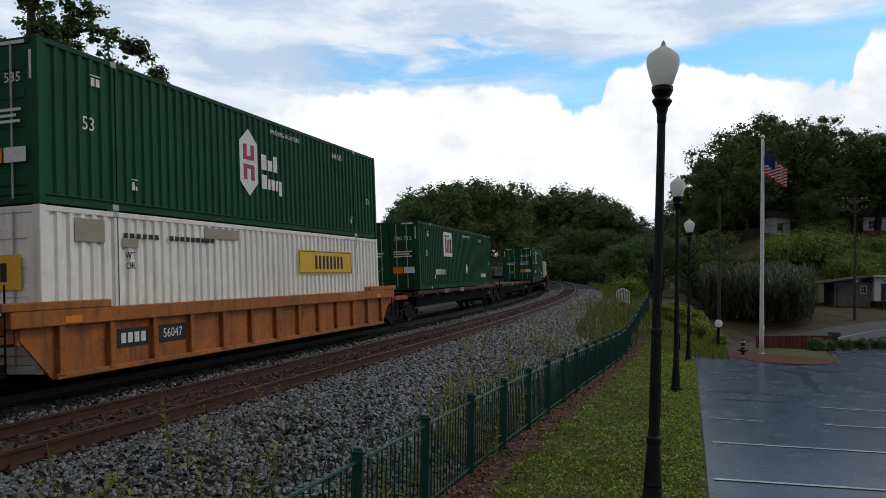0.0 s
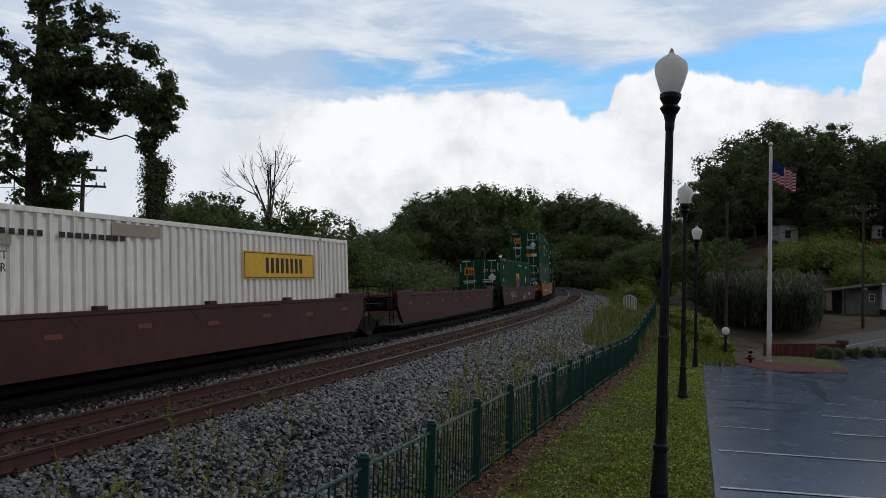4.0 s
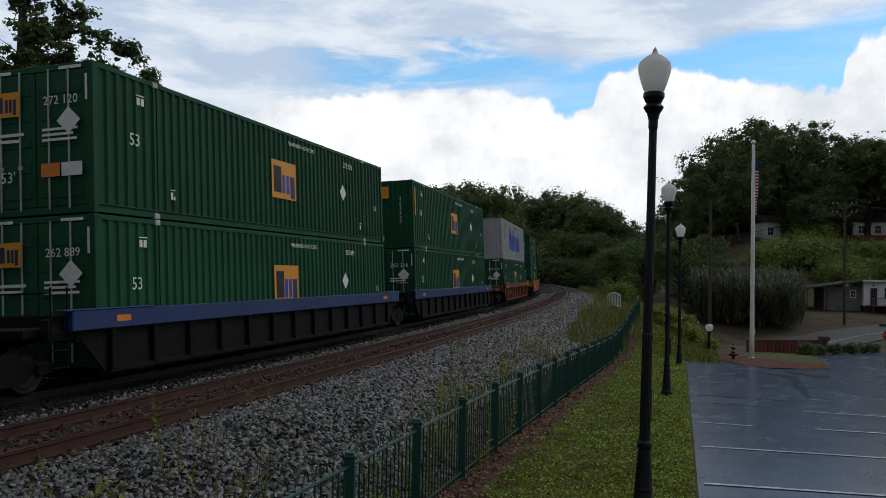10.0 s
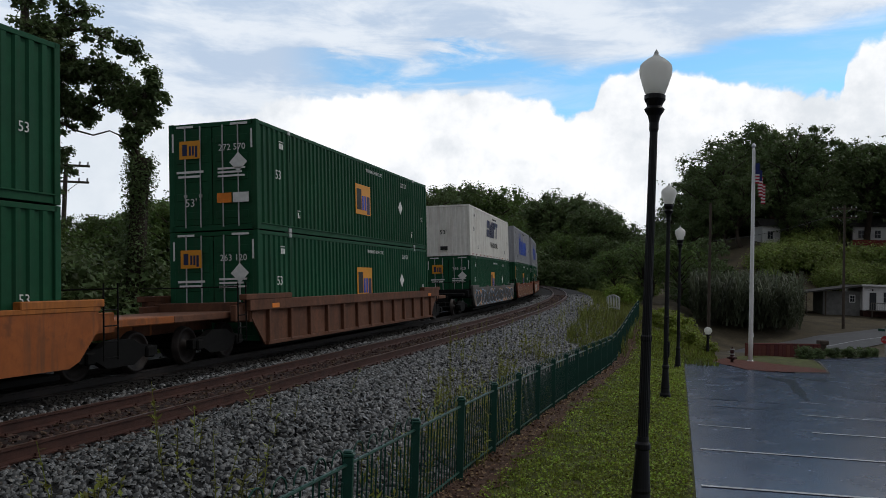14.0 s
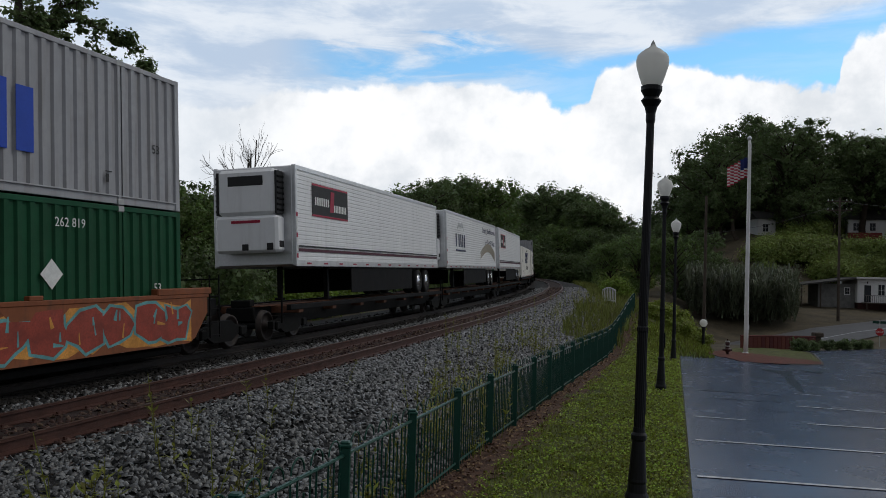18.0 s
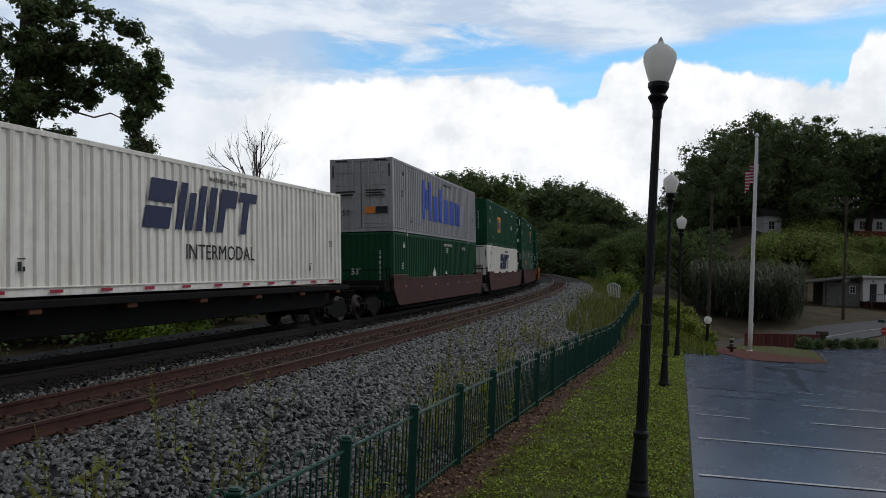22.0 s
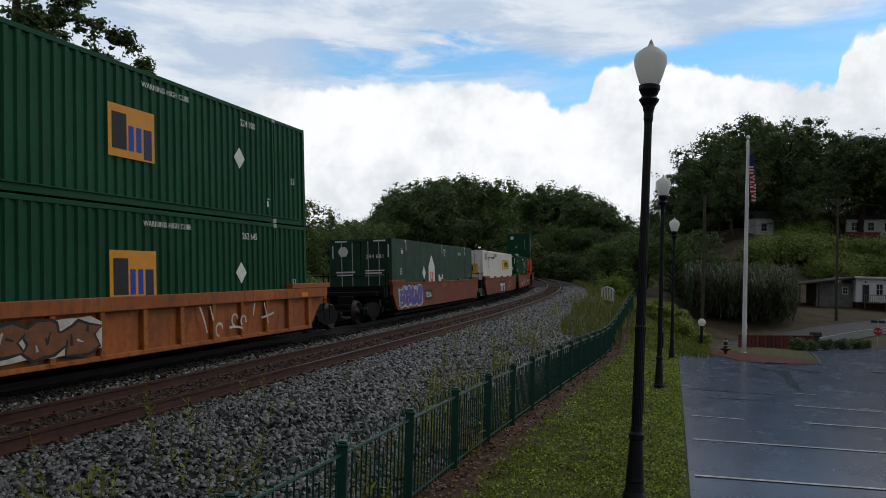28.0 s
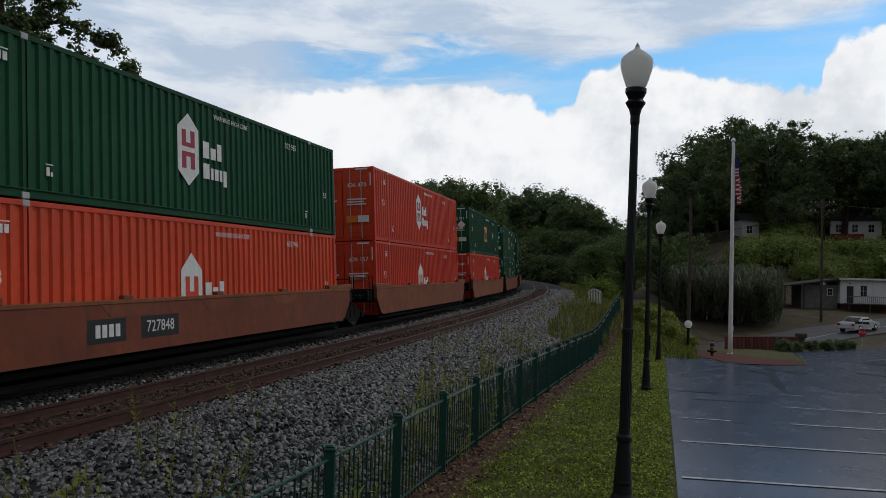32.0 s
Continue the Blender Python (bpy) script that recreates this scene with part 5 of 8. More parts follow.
# ---- trailers on the train ----
def build_trailer(style, label):
    """A refrigerated highway trailer, nose towards -y, tyres at z = 0."""
    t = thing("semi_trailer", label, "trailer", group="trailers on the train")
    h, w, fz, tz = CL / 2, 1.30, 1.15, 4.05
    mat = M["cleanwhite"]

    def ribbed(sx):
        g = Geo()
        zs, z = [], fz + 0.12
        while z < tz - 0.14:
            zs += [(z, 0), (z + 0.085, 0), (z + 0.095, -0.012), (z + 0.115, -0.012)]
            z += 0.125
        zs.append((tz - 0.14, 0))
        V = [(sx * (w + d), y, zz) for zz, d in zs for y in (-h + 0.05, h - 0.05)]
        F = [(2 * i, 2 * i + 1, 2 * i + 3, 2 * i + 2) if sx > 0 else (2 * i, 2 * i + 2, 2 * i + 3, 2 * i + 1) for i in range(len(zs) - 1)]
        return g.add(V, F)
    body = part("body", Geo().box(-w + 0.02, w - 0.02, -h + 0.02, h - 0.02, fz, tz - 0.02, 0.03), mat, t)
    for sx in (1, -1):
        part("side_panel", ribbed(sx), mat, t)
        part("bottom_rail", Geo().box(*sorted((sx * (w - 0.03), sx * (w + 0.012))), -h, h, fz - 0.06, fz + 0.13, 0.01), M["silver"], t, "aluminium bottom rail")
        part("top_rail", Geo().box(*sorted((sx * (w - 0.05), sx * (w + 0.012))), -h, h, tz - 0.15, tz, 0.02), M["silver"], t, "aluminium top rail")
        for k in range(12):
            part("reflector", tinted(plate_mesh(0.3, 0.05), M["crimson"]), None, t, "red reflector strip", Matrix.Translation((sx * (w + 0.013), -h + 0.9 + k * 1.3, fz + 0.03)) @ (SIDE_TURN if sx > 0 else Matrix.Rotation(math.pi, 4, "Z") @ SIDE_TURN))
        part("side_skirt", Geo().box(*sorted((sx * (w - 0.08), sx * (w - 0.05))), -h + 4.6, h - 4.2, 0.22, fz - 0.05, 0.01), M["darkcar"], t, "dark side skirt")
        part("landing_leg", Geo().box(*sorted((sx * 0.75, sx * 0.9)), -h + 3.3, -h + 3.45, 0.12, fz, 0.01).box(*sorted((sx * 0.7, sx * 0.95)), -h + 3.22, -h + 3.53, 0.04, 0.12, 0.02), M["darkcar"], t)
    for sy in (-1, 1):
        for sx in (-1, 1):
            part("corner_post", Geo().box(*sorted((sx * (w - 0.12), sx * (w + 0.014))), *sorted((sy * (h - 0.12), sy * (h + 0.006))), fz - 0.04, tz, 0.02), M["silver"], t)
    # cooling unit on the nose
    part("nose_plate", Geo().box(-w + 0.1, w - 0.1, -h - 0.02, -h + 0.02, fz, tz - 0.05, 0.01), M["silver"], t, "bare aluminium nose plate")
    unit_ = part("cooling_unit", Geo().box(-0.98, 0.98, -h - 0.55, -h - 0.02, fz + 0.35, fz + 1.42, 0.08), M["cleanwhite"], t, "white cooling unit with a black upper grille")
    part("upper_housing", Geo().box(-0.90, 0.90, -h - 0.54, -h - 0.02, fz + 1.43, tz - 0.14, 0.10), M["cleanwhite"], unit_)
    part("front_grille", Geo().box(-0.55, 0.55, -h - 0.555, -h - 0.53, tz - 0.62, tz - 0.34, 0.01), M["blackmark"], unit_, "black front grille")
    for sx in (-1, 1):
        side = part("side_grille", Geo().box(*sorted((sx * 0.89, sx * 0.96)), -h - 0.5, -h - 0.04, fz + 1.45, tz - 0.2, 0.02), M["blackmark"], unit_, "black side grille")
        for k in range(7):
            part("grille_slat", Geo().box(*sorted((sx * 0.95, sx * 0.985)), -h - 0.48, -h - 0.06, fz + 1.54 + k * 0.16, fz + 1.60 + k * 0.16, 0.01), M["darkcar"], side)
    part("side_vent", Geo().box(0.97, 0.995, -h - 0.42, -h - 0.14, fz + 0.5, fz + 0.68, 0.01), M["blackmark"], unit_)
    for k in range(7):
        part("marking", tinted(plate_mesh(0.10, 0.13), M["letter" if k % 3 else "crimson"]), None, t, m=Matrix.Translation((w + 0.016, -h + 0.06, fz + 0.25 + k * 0.2)) @ SIDE_TURN)
    part("badge", Geo().box(-0.45, 0.45, -h - 0.562, -h - 0.54, fz + 1.2, fz + 1.28), M["crimson"], unit_)
    part("vent", Geo().box(-0.12, 0.08, -h - 0.565, -h - 0.52, fz + 0.42, fz + 0.6, 0.01).box(0.65, 0.85, -h - 0.565, -h - 0.52, fz + 0.42, fz + 0.62, 0.01), M["blackmark"], unit_)
    ax = part("axle_frame", Geo().box(-0.55, 0.55, h - 3.9, h - 1.2, 0.55, 0.95, 0.03).box(-1.1, 1.1, h - 3.28, h - 3.12, 0.44, 0.6).box(-1.1, 1.1, h - 2.0, h - 1.84, 0.44, 0.6), M["black"], t)
    tyre = cached("tyre", lambda: wheel_mesh(0.51, 0.30))
    rim = cached("rim", lambda: rim_mesh(0.30))
    for sx in (-1, 1):
        for y in (h - 3.2, h - 1.92):
            for k, x in enumerate((1.12, 0.76)):
                ty = part("tyre", tyre, M["rubber"], ax, m=Matrix.Translation((sx * x, y, 0.51)) @ Matrix.Rotation(sx * math.pi / 2, 4, "Y"))
                if k == 0:
                    part("rim", rim, M["alloy"], ty, "polished alloy rim")
    # devices on the sides
    x = w + 0.014
    if style == "band":
        part("stripe", tinted(plate_mesh(CL - 0.3, 0.09), M["stripedark"]), None, t, "dark red stripe", Matrix.Translation((x, 0, fz + 0.42)) @ SIDE_TURN)
        part("stripe", tinted(plate_mesh(CL - 0.3, 0.05), M["blackmark"]), None, t, "black stripe", Matrix.Translation((x, 0, fz + 0.53)) @ SIDE_TURN)
        s = part("sign_panel", tinted(plate_mesh(3.0, 0.88), M["blackmark"]), None, t, "black sign panel with red edges and white bars", Matrix.Translation((x, -h + 2.7, 3.12)) @ SIDE_TURN)
        for z in (-0.47, 0.47):
            part("edge_strip", tinted(plate_mesh(3.0, 0.06), M["crimson"]), None, s, m=Matrix.Translation((0, z, 0)))
        part("stripe", tinted(poly_mesh([(-0.1, -0.3), (0.2, -0.3), (0.3, 0.36), (0.0, 0.36)]), M["crimson"]), None, s, m=Matrix.Translation((0, 0, 0.006)))
        part("lettering", tinted(bars_mesh([(-1.3 + k * 0.17, -1.2 + k * 0.17, -0.15, 0.1) for k in range(7)] + [(0.25 + k * 0.14, 0.34 + k * 0.14, -0.28, -0.05) for k in range(8)]), M["letter"]), None, s, m=Matrix.Translation((0, 0, 0.006)))
    else:
        part("lettering", tinted(bars_mesh([(0, 0.14, 0, 0.6), (0.45, 0.59, 0, 0.6), (0.75, 0.89, 0, 0.6), (1.05, 1.19, 0, 0.6), (1.35, 1.49, 0, 0.6), (0, 1.6, -0.2, -0.13)]), M["navy"]), None, t, "dark lettering shown as bars", Matrix.Translation((x, -h + 2.3, 2.25)) @ SIDE_TURN @ Matrix.Diagonal((1.7, 1.15, 1, 1)))
        part("emblem", tinted(poly_mesh([(0, 0), (0.5, 0.45), (0.8, 0.35), (1.2, 0.5), (1.6, 0), (1.2, 0.25), (0.8, 0.2), (0.4, 0.25)]), M["silver"]), None, t, "grey curved emblem", Matrix.Translation((x, -h + 2.6, 3.1)) @ SIDE_TURN @ Matrix.Diagonal((1.3, 1.1, 1, 1)))
        for k, txt in ((0, "Serving North America"), (1, "For Over 50 Years")):
            part("lettering", tinted(text_mesh(txt, 0.52), M["navy"]), None, t, "dark serif lettering", Matrix.Translation((x, h - 2.9 + 0.3 * k, 3.5 - 0.75 * k)) @ SIDE_TURN)
        for j in range(3):
            pts = []
            for i in range(13):
                a = i / 12
                pts.append((a * 5.6, 1.0 * math.sin(a * 1.7) * (1 - 0.9 * a * a) + 0.1 - 0.16 * j))
            low_ = [(a, b - 0.1 - 0.2 * a / 5.6) for a, b in pts]
            part("swoosh", tinted(poly_mesh(pts + low_[::-1]), M["tan"]), None, t, "tan curved stripe", Matrix.Translation((x, h - 6.3, 2.0)) @ SIDE_TURN)
    return t


def wheel_mesh(r, w):
    prof = [(0.05, -w / 2 + 0.05), (r * 0.58, -w / 2), (r * 0.9, -w / 2), (r, -w / 2 + 0.04), (r, w / 2 - 0.04), (r * 0.9, w / 2), (r * 0.6, w / 2), (r * 0.57, w / 2 - 0.16), (0.05, w / 2 - 0.16)]
    return Geo().lathe(prof, 28).mesh("tyre", True)


def rim_mesh(w):
    g = Geo().lathe([(0.30, w / 2 - 0.01), (0.29, w / 2 - 0.10), (0.20, w / 2 - 0.12), (0.12, w / 2 - 0.03), (0.08, w / 2 + 0.02), (0.0, w / 2 + 0.02)], 24)
    for k in range(10):
        a = 2 * math.pi * k / 10
        g.tube([(0.16 * math.cos(a), 0.16 * math.sin(a), w / 2 - 0.1), (0.16 * math.cos(a), 0.16 * math.sin(a), w / 2 - 0.03)], 0.015, 6)
    return g.mesh("rim", True)


for S, style, lab in ((427.01, "band", "white ribbed refrigerated trailer with a black sign panel"), (445.11, "arc", "white ribbed refrigerated trailer with tan curved stripes"), (462.84, "band", "white ribbed refrigerated trailer with a black sign panel")):
    unit(S, (spine_car("dark spine car under a white trailer", 18.2, "darkcar", 0.0), 0), (build_trailer(style, lab), 0.99))

# ---- fence ----
FENCE_TOP = 1.14


def build_fence():
    f = thing("fence", "dark green hoop-topped metal fence along the lawn", "fence")
    post_me = Geo().box(-0.05, 0.05, -0.05, 0.05, -0.3, FENCE_TOP - 0.05, 0.006).box(-0.062, 0.062, -0.062, 0.062, FENCE_TOP - 0.06, FENCE_TOP - 0.025, 0.01).box(-0.045, 0.045, -0.045, 0.045, FENCE_TOP - 0.03, FENCE_TOP, 0.015).mesh("post")
    post_me.materials.append(M["fence"])
    pitch = 1.93
    d = Vector((0.306, 1.0)).normalized()
    n = 23
    spots = []
    for i in range(-2, n):
        p = Vector((-0.82, 7.67)) + d * pitch * i
        spots.append(Vector((p.x, p.y, ground_z(p.x, p.y))))
    picket = Geo().box(-0.008, 0.008, -0.008, 0.008, 0.0, 1.0).mesh("picket")
    arch = Geo().tube([(0, 0.12 * math.cos(a) * -1, 0.12 * math.sin(a)) for a in [math.pi * k / 8 for k in range(9)]], 0.008, 5, False).mesh("hoop")
    for me in (picket, arch):
        me.materials.append(M["fence"])
    for i, p in enumerate(spots):
        part("post", post_me, None, f, m=Matrix.Translation(p))
        if i + 1 == len(spots):
            break
        q = spots[i + 1]
        run = q - p
        flat = Vector((run.x, run.y, 0)).normalized()
        side = Vector((flat.y, -flat.x, 0))
        for z, r in ((FENCE_TOP - 0.13, 0.018), (0.12, 0.018)):
            part("rail", Geo().tube([p + Vector((0, 0, z)), q + Vector((0, 0, z))], r, 6), M["fence"], f)
        k = 16
        for j in range(1, k):
            a = p + run * (j / k)
            tall = FENCE_TOP - 0.13 - 0.02
            up_to = tall + (0.04 if j % 3 else -0.12)
            part("picket", picket, None, f, m=Matrix(((1, 0, 0, a.x), (0, 1, 0, a.y), (0, 0, up_to - 0.05, a.z + 0.05), (0, 0, 0, 1))))
        for j in range(5):
            a = p + run * ((j * 3 + 2 + 0.0) / k)
            m = Matrix(((side.x, flat.x, 0, a.x), (side.y, flat.y, 0, a.y), (0, run.z / run.length, 1, a.z + FENCE_TOP - 0.08), (0, 0, 0, 1)))
            part("hoop", arch, None, f, m=m)
    return f


# ---- lamps ----
GLOBE = material("frosted_globe", (0.78, 0.79, 0.78), 0.35, var=0.05, scale=6)


def frost(mat):
    """Lets light through, scattered."""
    nt = mat.node_tree
    tr, mx = nt.nodes.new("ShaderNodeBsdfTranslucent"), nt.nodes.new("ShaderNodeMixShader")
    tr.inputs[0].default_value = (0.93, 0.92, 0.87, 1)
    mx.inputs[0].default_value = 0.62
    nt.links.new(nt.nodes["Principled BSDF"].outputs[0], mx.inputs[1])
    nt.links.new(tr.outputs[0], mx.inputs[2])
    nt.links.new(mx.outputs[0], nt.nodes["Material Output"].inputs[0])


frost(GLOBE)


def build_lamp():
    lamp = thing("street_lamp", "black fluted post lamp with a frosted acorn globe", "street lamp", group="lamps along the lawn")
    part("base", Geo().lathe([(0.155, -0.02), (0.155, 0.10), (0.135, 0.13), (0.14, 0.19), (0.118, 0.24), (0.106, 0.34), (0.112, 0.37), (0.106, 0.40), (0.090, 0.62), (0.076, 0.84), (0.092, 0.86), (0.092, 0.91), (0.072, 0.94), (0.066, 1.0)], 20), M["lampblack"], lamp, "tapered cast base")
    part("foot", Geo().lathe([(0.20, -0.3), (0.20, 0.03), (0.185, 0.06), (0.15, 0.07)], 12), M["lampblack"], lamp, "round cast foot")
    for k in range(4):
        part("anchor_bolt", Geo().tube([(0.178 * math.cos(k * 1.571 + 0.4), 0.178 * math.sin(k * 1.571 + 0.4), 0.04), (0.178 * math.cos(k * 1.571 + 0.4), 0.178 * math.sin(k * 1.571 + 0.4), 0.1)], 0.018, 6), M["castgrey"], lamp)
    n = 16
    V = []
    for z, r in ((0.98, 0.064), (2.12, 0.060), (2.14, 0.066), (2.18, 0.066), (2.20, 0.056), (4.70, 0.046)):
        for k in range(n * 2):
            a = math.pi * k / n
            rr = r * (1.0 if k % 2 else 0.92)
            V.append((rr * math.cos(a), rr * math.sin(a), z))
    F = [(i * 2 * n + k, i * 2 * n + (k + 1) % (2 * n), (i + 1) * 2 * n + (k + 1) % (2 * n), (i + 1) * 2 * n + k) for i in range(5) for k in range(2 * n)]
    part("shaft", Geo().add(V, F), M["lampblack"], lamp, "fluted shaft")
    part("capital", Geo().lathe([(0.046, 4.62), (0.056, 4.66), (0.056, 4.69), (0.056, 4.74), (0.075, 4.82), (0.112, 4.88), (0.12, 4.90), (0.085, 4.94), (0.11, 4.99), (0.125, 5.02), (0.125, 5.07), (0.1, 5.08)], 20), M["lampblack"], lamp, "turned capital")
    part("globe", Geo().lathe([(0.09, 5.07), (0.12, 5.10), (0.155, 5.20), (0.19, 5.32), (0.195, 5.38), (0.185, 5.43), (0.165, 5.46), (0.09, 5.52), (0.05, 5.54), (0.035, 5.56), (0.02, 5.60), (0.0, 5.61)], 24), GLOBE, lamp, "frosted acorn globe", smooth=True)
    part("outlet_box", Geo().box(0.05, 0.09, -0.03, 0.03, 1.15, 1.55, 0.01), M["lampblack"], lamp)
    part("finial", Geo().lathe([(0.036, 5.555), (0.022, 5.60), (0.0, 5.635)], 12), M["castgrey"], lamp, "pale finial")
    return lamp


def plant_lamps():
    lamp = build_lamp()
    spots = ((2.47, 9.85, -0.05), (5.80, 21.3, -0.24), (9.14, 31.86, -0.57))
    lamp.matrix_basis = Matrix.Translation((2.415, 9.85, -0.05)) @ Matrix.Rotation(radians(0.87), 4, "Y") @ Matrix.Rotation(radians(40), 4, "Z")
    for i, (x, y, z) in enumerate(spots[1:]):
        copy_thing(lamp, pose(x, y, z, 0, 0, 25 * i))


# ---- flagpole and flag ----
FLAG = []


def build_flag():
    fz = -0.55
    p = thing("flagpole", "tall white flagpole with a small ball on top", "flagpole", pose(13.7, 36.6, fz))
    part("shaft", Geo().lathe([(0.10, -0.2), (0.10, 1.0), (0.06, 9.3), (0.05, 9.5)], 14), M["pole"], p, smooth=True)
    part("ball", Geo().lathe([(0.001, 9.48), (0.07, 9.53), (0.1, 9.6), (0.07, 9.67), (0.001, 9.72)], 14), M["silver"], p, smooth=True)
    part("collar", Geo().lathe([(0.16, 0.0), (0.15, 0.06), (0.10, 0.09)], 14), M["silver"], p)
    part("halyard", Geo().tube([(0.09, 0, 1.2), (0.08, 0, 9.4)], 0.008, 5), M["pole"], p)
    part("cleat", Geo().box(0.09, 0.13, -0.02, 0.02, 1.1, 1.3, 0.005), M["silver"], p)
    f = thing("flag", "small striped red and white flag with a blue corner", "flag", pose(13.78, 36.6, 8.27))
    n, L, H = 7, 1.25, 0.9
    red = material("flag_red", (0.40, 0.03, 0.05), 0.8, var=0.15)
    white = material("flag_white", (0.62, 0.60, 0.58), 0.8, var=0.08)
    blue = material("flag_blue", (0.02, 0.03, 0.13), 0.8, var=0.15)
    for i in range(n):
        w = L / n
        g = Geo()
        idx = []
        for k in range(13):
            z1, z0 = -H * k / 13, -H * (k + 1) / 13
            n0 = len(g.f)
            g.box(0, w * 1.04, -0.004, 0.004, z0, z1)
            c = 2 if (i < 3 and k < 7) else k % 2
            idx += [c] * (len(g.f) - n0)
        me = g.mesh("fold")
        for m_ in (red, white, blue):
            me.materials.append(m_)
        me.polygons.foreach_set("material_index", idx)
        ob = new("fold", me)
        ob.parent = f
        FLAG.append((ob, i, w))
    return f


def flag_rows():
    """Folds of the flag: how far it streams out, and its ripples, over time."""
    rows = {i: [] for _, i, _ in FLAG}
    wind = ((0, 0.35, 0), (1, 0.15, 60), (2, 0.5, 20), (3, 0.32, 0), (4.5, 0.5, 10), (6, 1, 0), (6.6, 0.5, 90), (7, 0.4, 165), (8, 0.3, 150), (9, 0.05, 60), (10, 0.03, 80), (12, 0.05, 70), (13.5, 0.1, 60), (15.5, 0.45, 20), (16, 0.42, 30),
            (17, 0.3, 100), (18, 0.4, 165), (19, 0.4, 90), (20, 1, 0), (21, 0.5, 60), (22, 0.18, 120), (23, 0.6, 30), (24, 0.42, 20), (26.5, 0.5, 20), (28, 0.1, 60), (32, 0.1, 60))
    t = 0.0
    while t <= 32.01:
        for (a, wa, pa), (b, wb, pb) in zip(wind, wind[1:]):
            if a <= t <= b:
                u = (t - a) / (b - a)
                k, yaw = wa + (wb - wa) * u, pa + (pb - pa) * u
                break
        x = y = z = 0.0
        droop = radians(4 + 72 * (1 - k))
        for ob, i, w in FLAG:
            fold = (1 - k) * 62 * (1 if i % 2 else -1) + 14 * math.sin(3.1 * t - i * 1.3)
            rows[i].append((min(t, 32.0), pose(x, y, z, 0, 0, yaw + fold)))
            turn = radians(yaw + fold)
            x, y, z = x + w * math.cos(turn), y + w * math.sin(turn), z - w * math.tan(droop) * 0.42 - 0.01 * math.sin(2 * t + i)
        t += 0.25
    return rows



# ---- leaves, trees, bushes ----
def leaf_mat(name, col, tint=0.35):
    m = material(name, col, 0.55, var=0.35, scale=0.8, bump=0, tint=tint, island=True, spec=0.3)
    nt = m.node_tree
    b = nt.nodes["Principled BSDF"]
    tr, mx = nt.nodes.new("ShaderNodeBsdfTranslucent"), nt.nodes.new("ShaderNodeMixShader")
    nt.links.new(b.inputs["Base Color"].links[0].from_socket, tr.inputs[0])
    mx.inputs[0].default_value = 0.4
    nt.links.new(b.outputs[0], mx.inputs[1])
    nt.links.new(tr.outputs[0], mx.inputs[2])
    nt.links.new(mx.outputs[0], nt.nodes["Material Output"].inputs[0])
    return m


LEAF = {
    "dark": leaf_mat("foliage_dark", (0.10, 0.145, 0.052)),
    "mid": leaf_mat("foliage_mid", (0.11, 0.17, 0.045)),
    "bright": leaf_mat("foliage_bright", (0.20, 0.29, 0.045)),
    "yellow": leaf_mat("foliage_yellow", (0.23, 0.28, 0.045)),
    "olive": leaf_mat("foliage_olive", (0.20, 0.26, 0.062)),
    "reed": leaf_mat("reed_leaf", (0.10, 0.118, 0.072)),
    "dry": leaf_mat("dry_weed", (0.16, 0.13, 0.05)),
}


def leaf_cloud(rng, centres, radii, count, size, tri=False):
    """Leaves scattered in uneven clumps, large inside and small outside: arrays of vertices and faces."""
    centres, radii = np.asarray(centres, float), np.asarray(radii, float)
    wts = radii ** 2.2
    pick = rng.choice(len(centres), count, p=wts / wts.sum())
    v = rng.normal(size=(count, 3))
    v /= np.linalg.norm(v, axis=1, keepdims=True)
    f = rng.random((count, 1)) ** 0.5
    pos = centres[pick] + v * radii[pick, None] * 1.25 * f * np.array([1, 1, 0.75])
    n = v * 0.7 + np.array([0, 0, 0.55]) + rng.normal(size=(count, 3)) * 0.45
    n /= np.linalg.norm(n, axis=1, keepdims=True)
    a = np.cross(n, rng.normal(size=(count, 3)))
    a /= np.linalg.norm(a, axis=1, keepdims=True) + 1e-9
    b = np.cross(n, a)
    s = size * (0.55 + 0.8 * rng.random((count, 1))) * np.where(f < 0.6, 1.55, 0.85)
    a, b = a * s, b * s * 0.68
    if tri:
        V = np.stack([pos - a, pos + 0.55 * a + b, pos + 0.45 * a - b], 1).reshape(-1, 3)
        return V, np.arange(count * 3).reshape(-1, 3)
    V = np.stack([pos - a, pos - 0.1 * a + b * 0.9, pos + a, pos - 0.1 * a - b * 0.9], 1).reshape(-1, 3)
    return V, np.arange(count * 4).reshape(-1, 4)


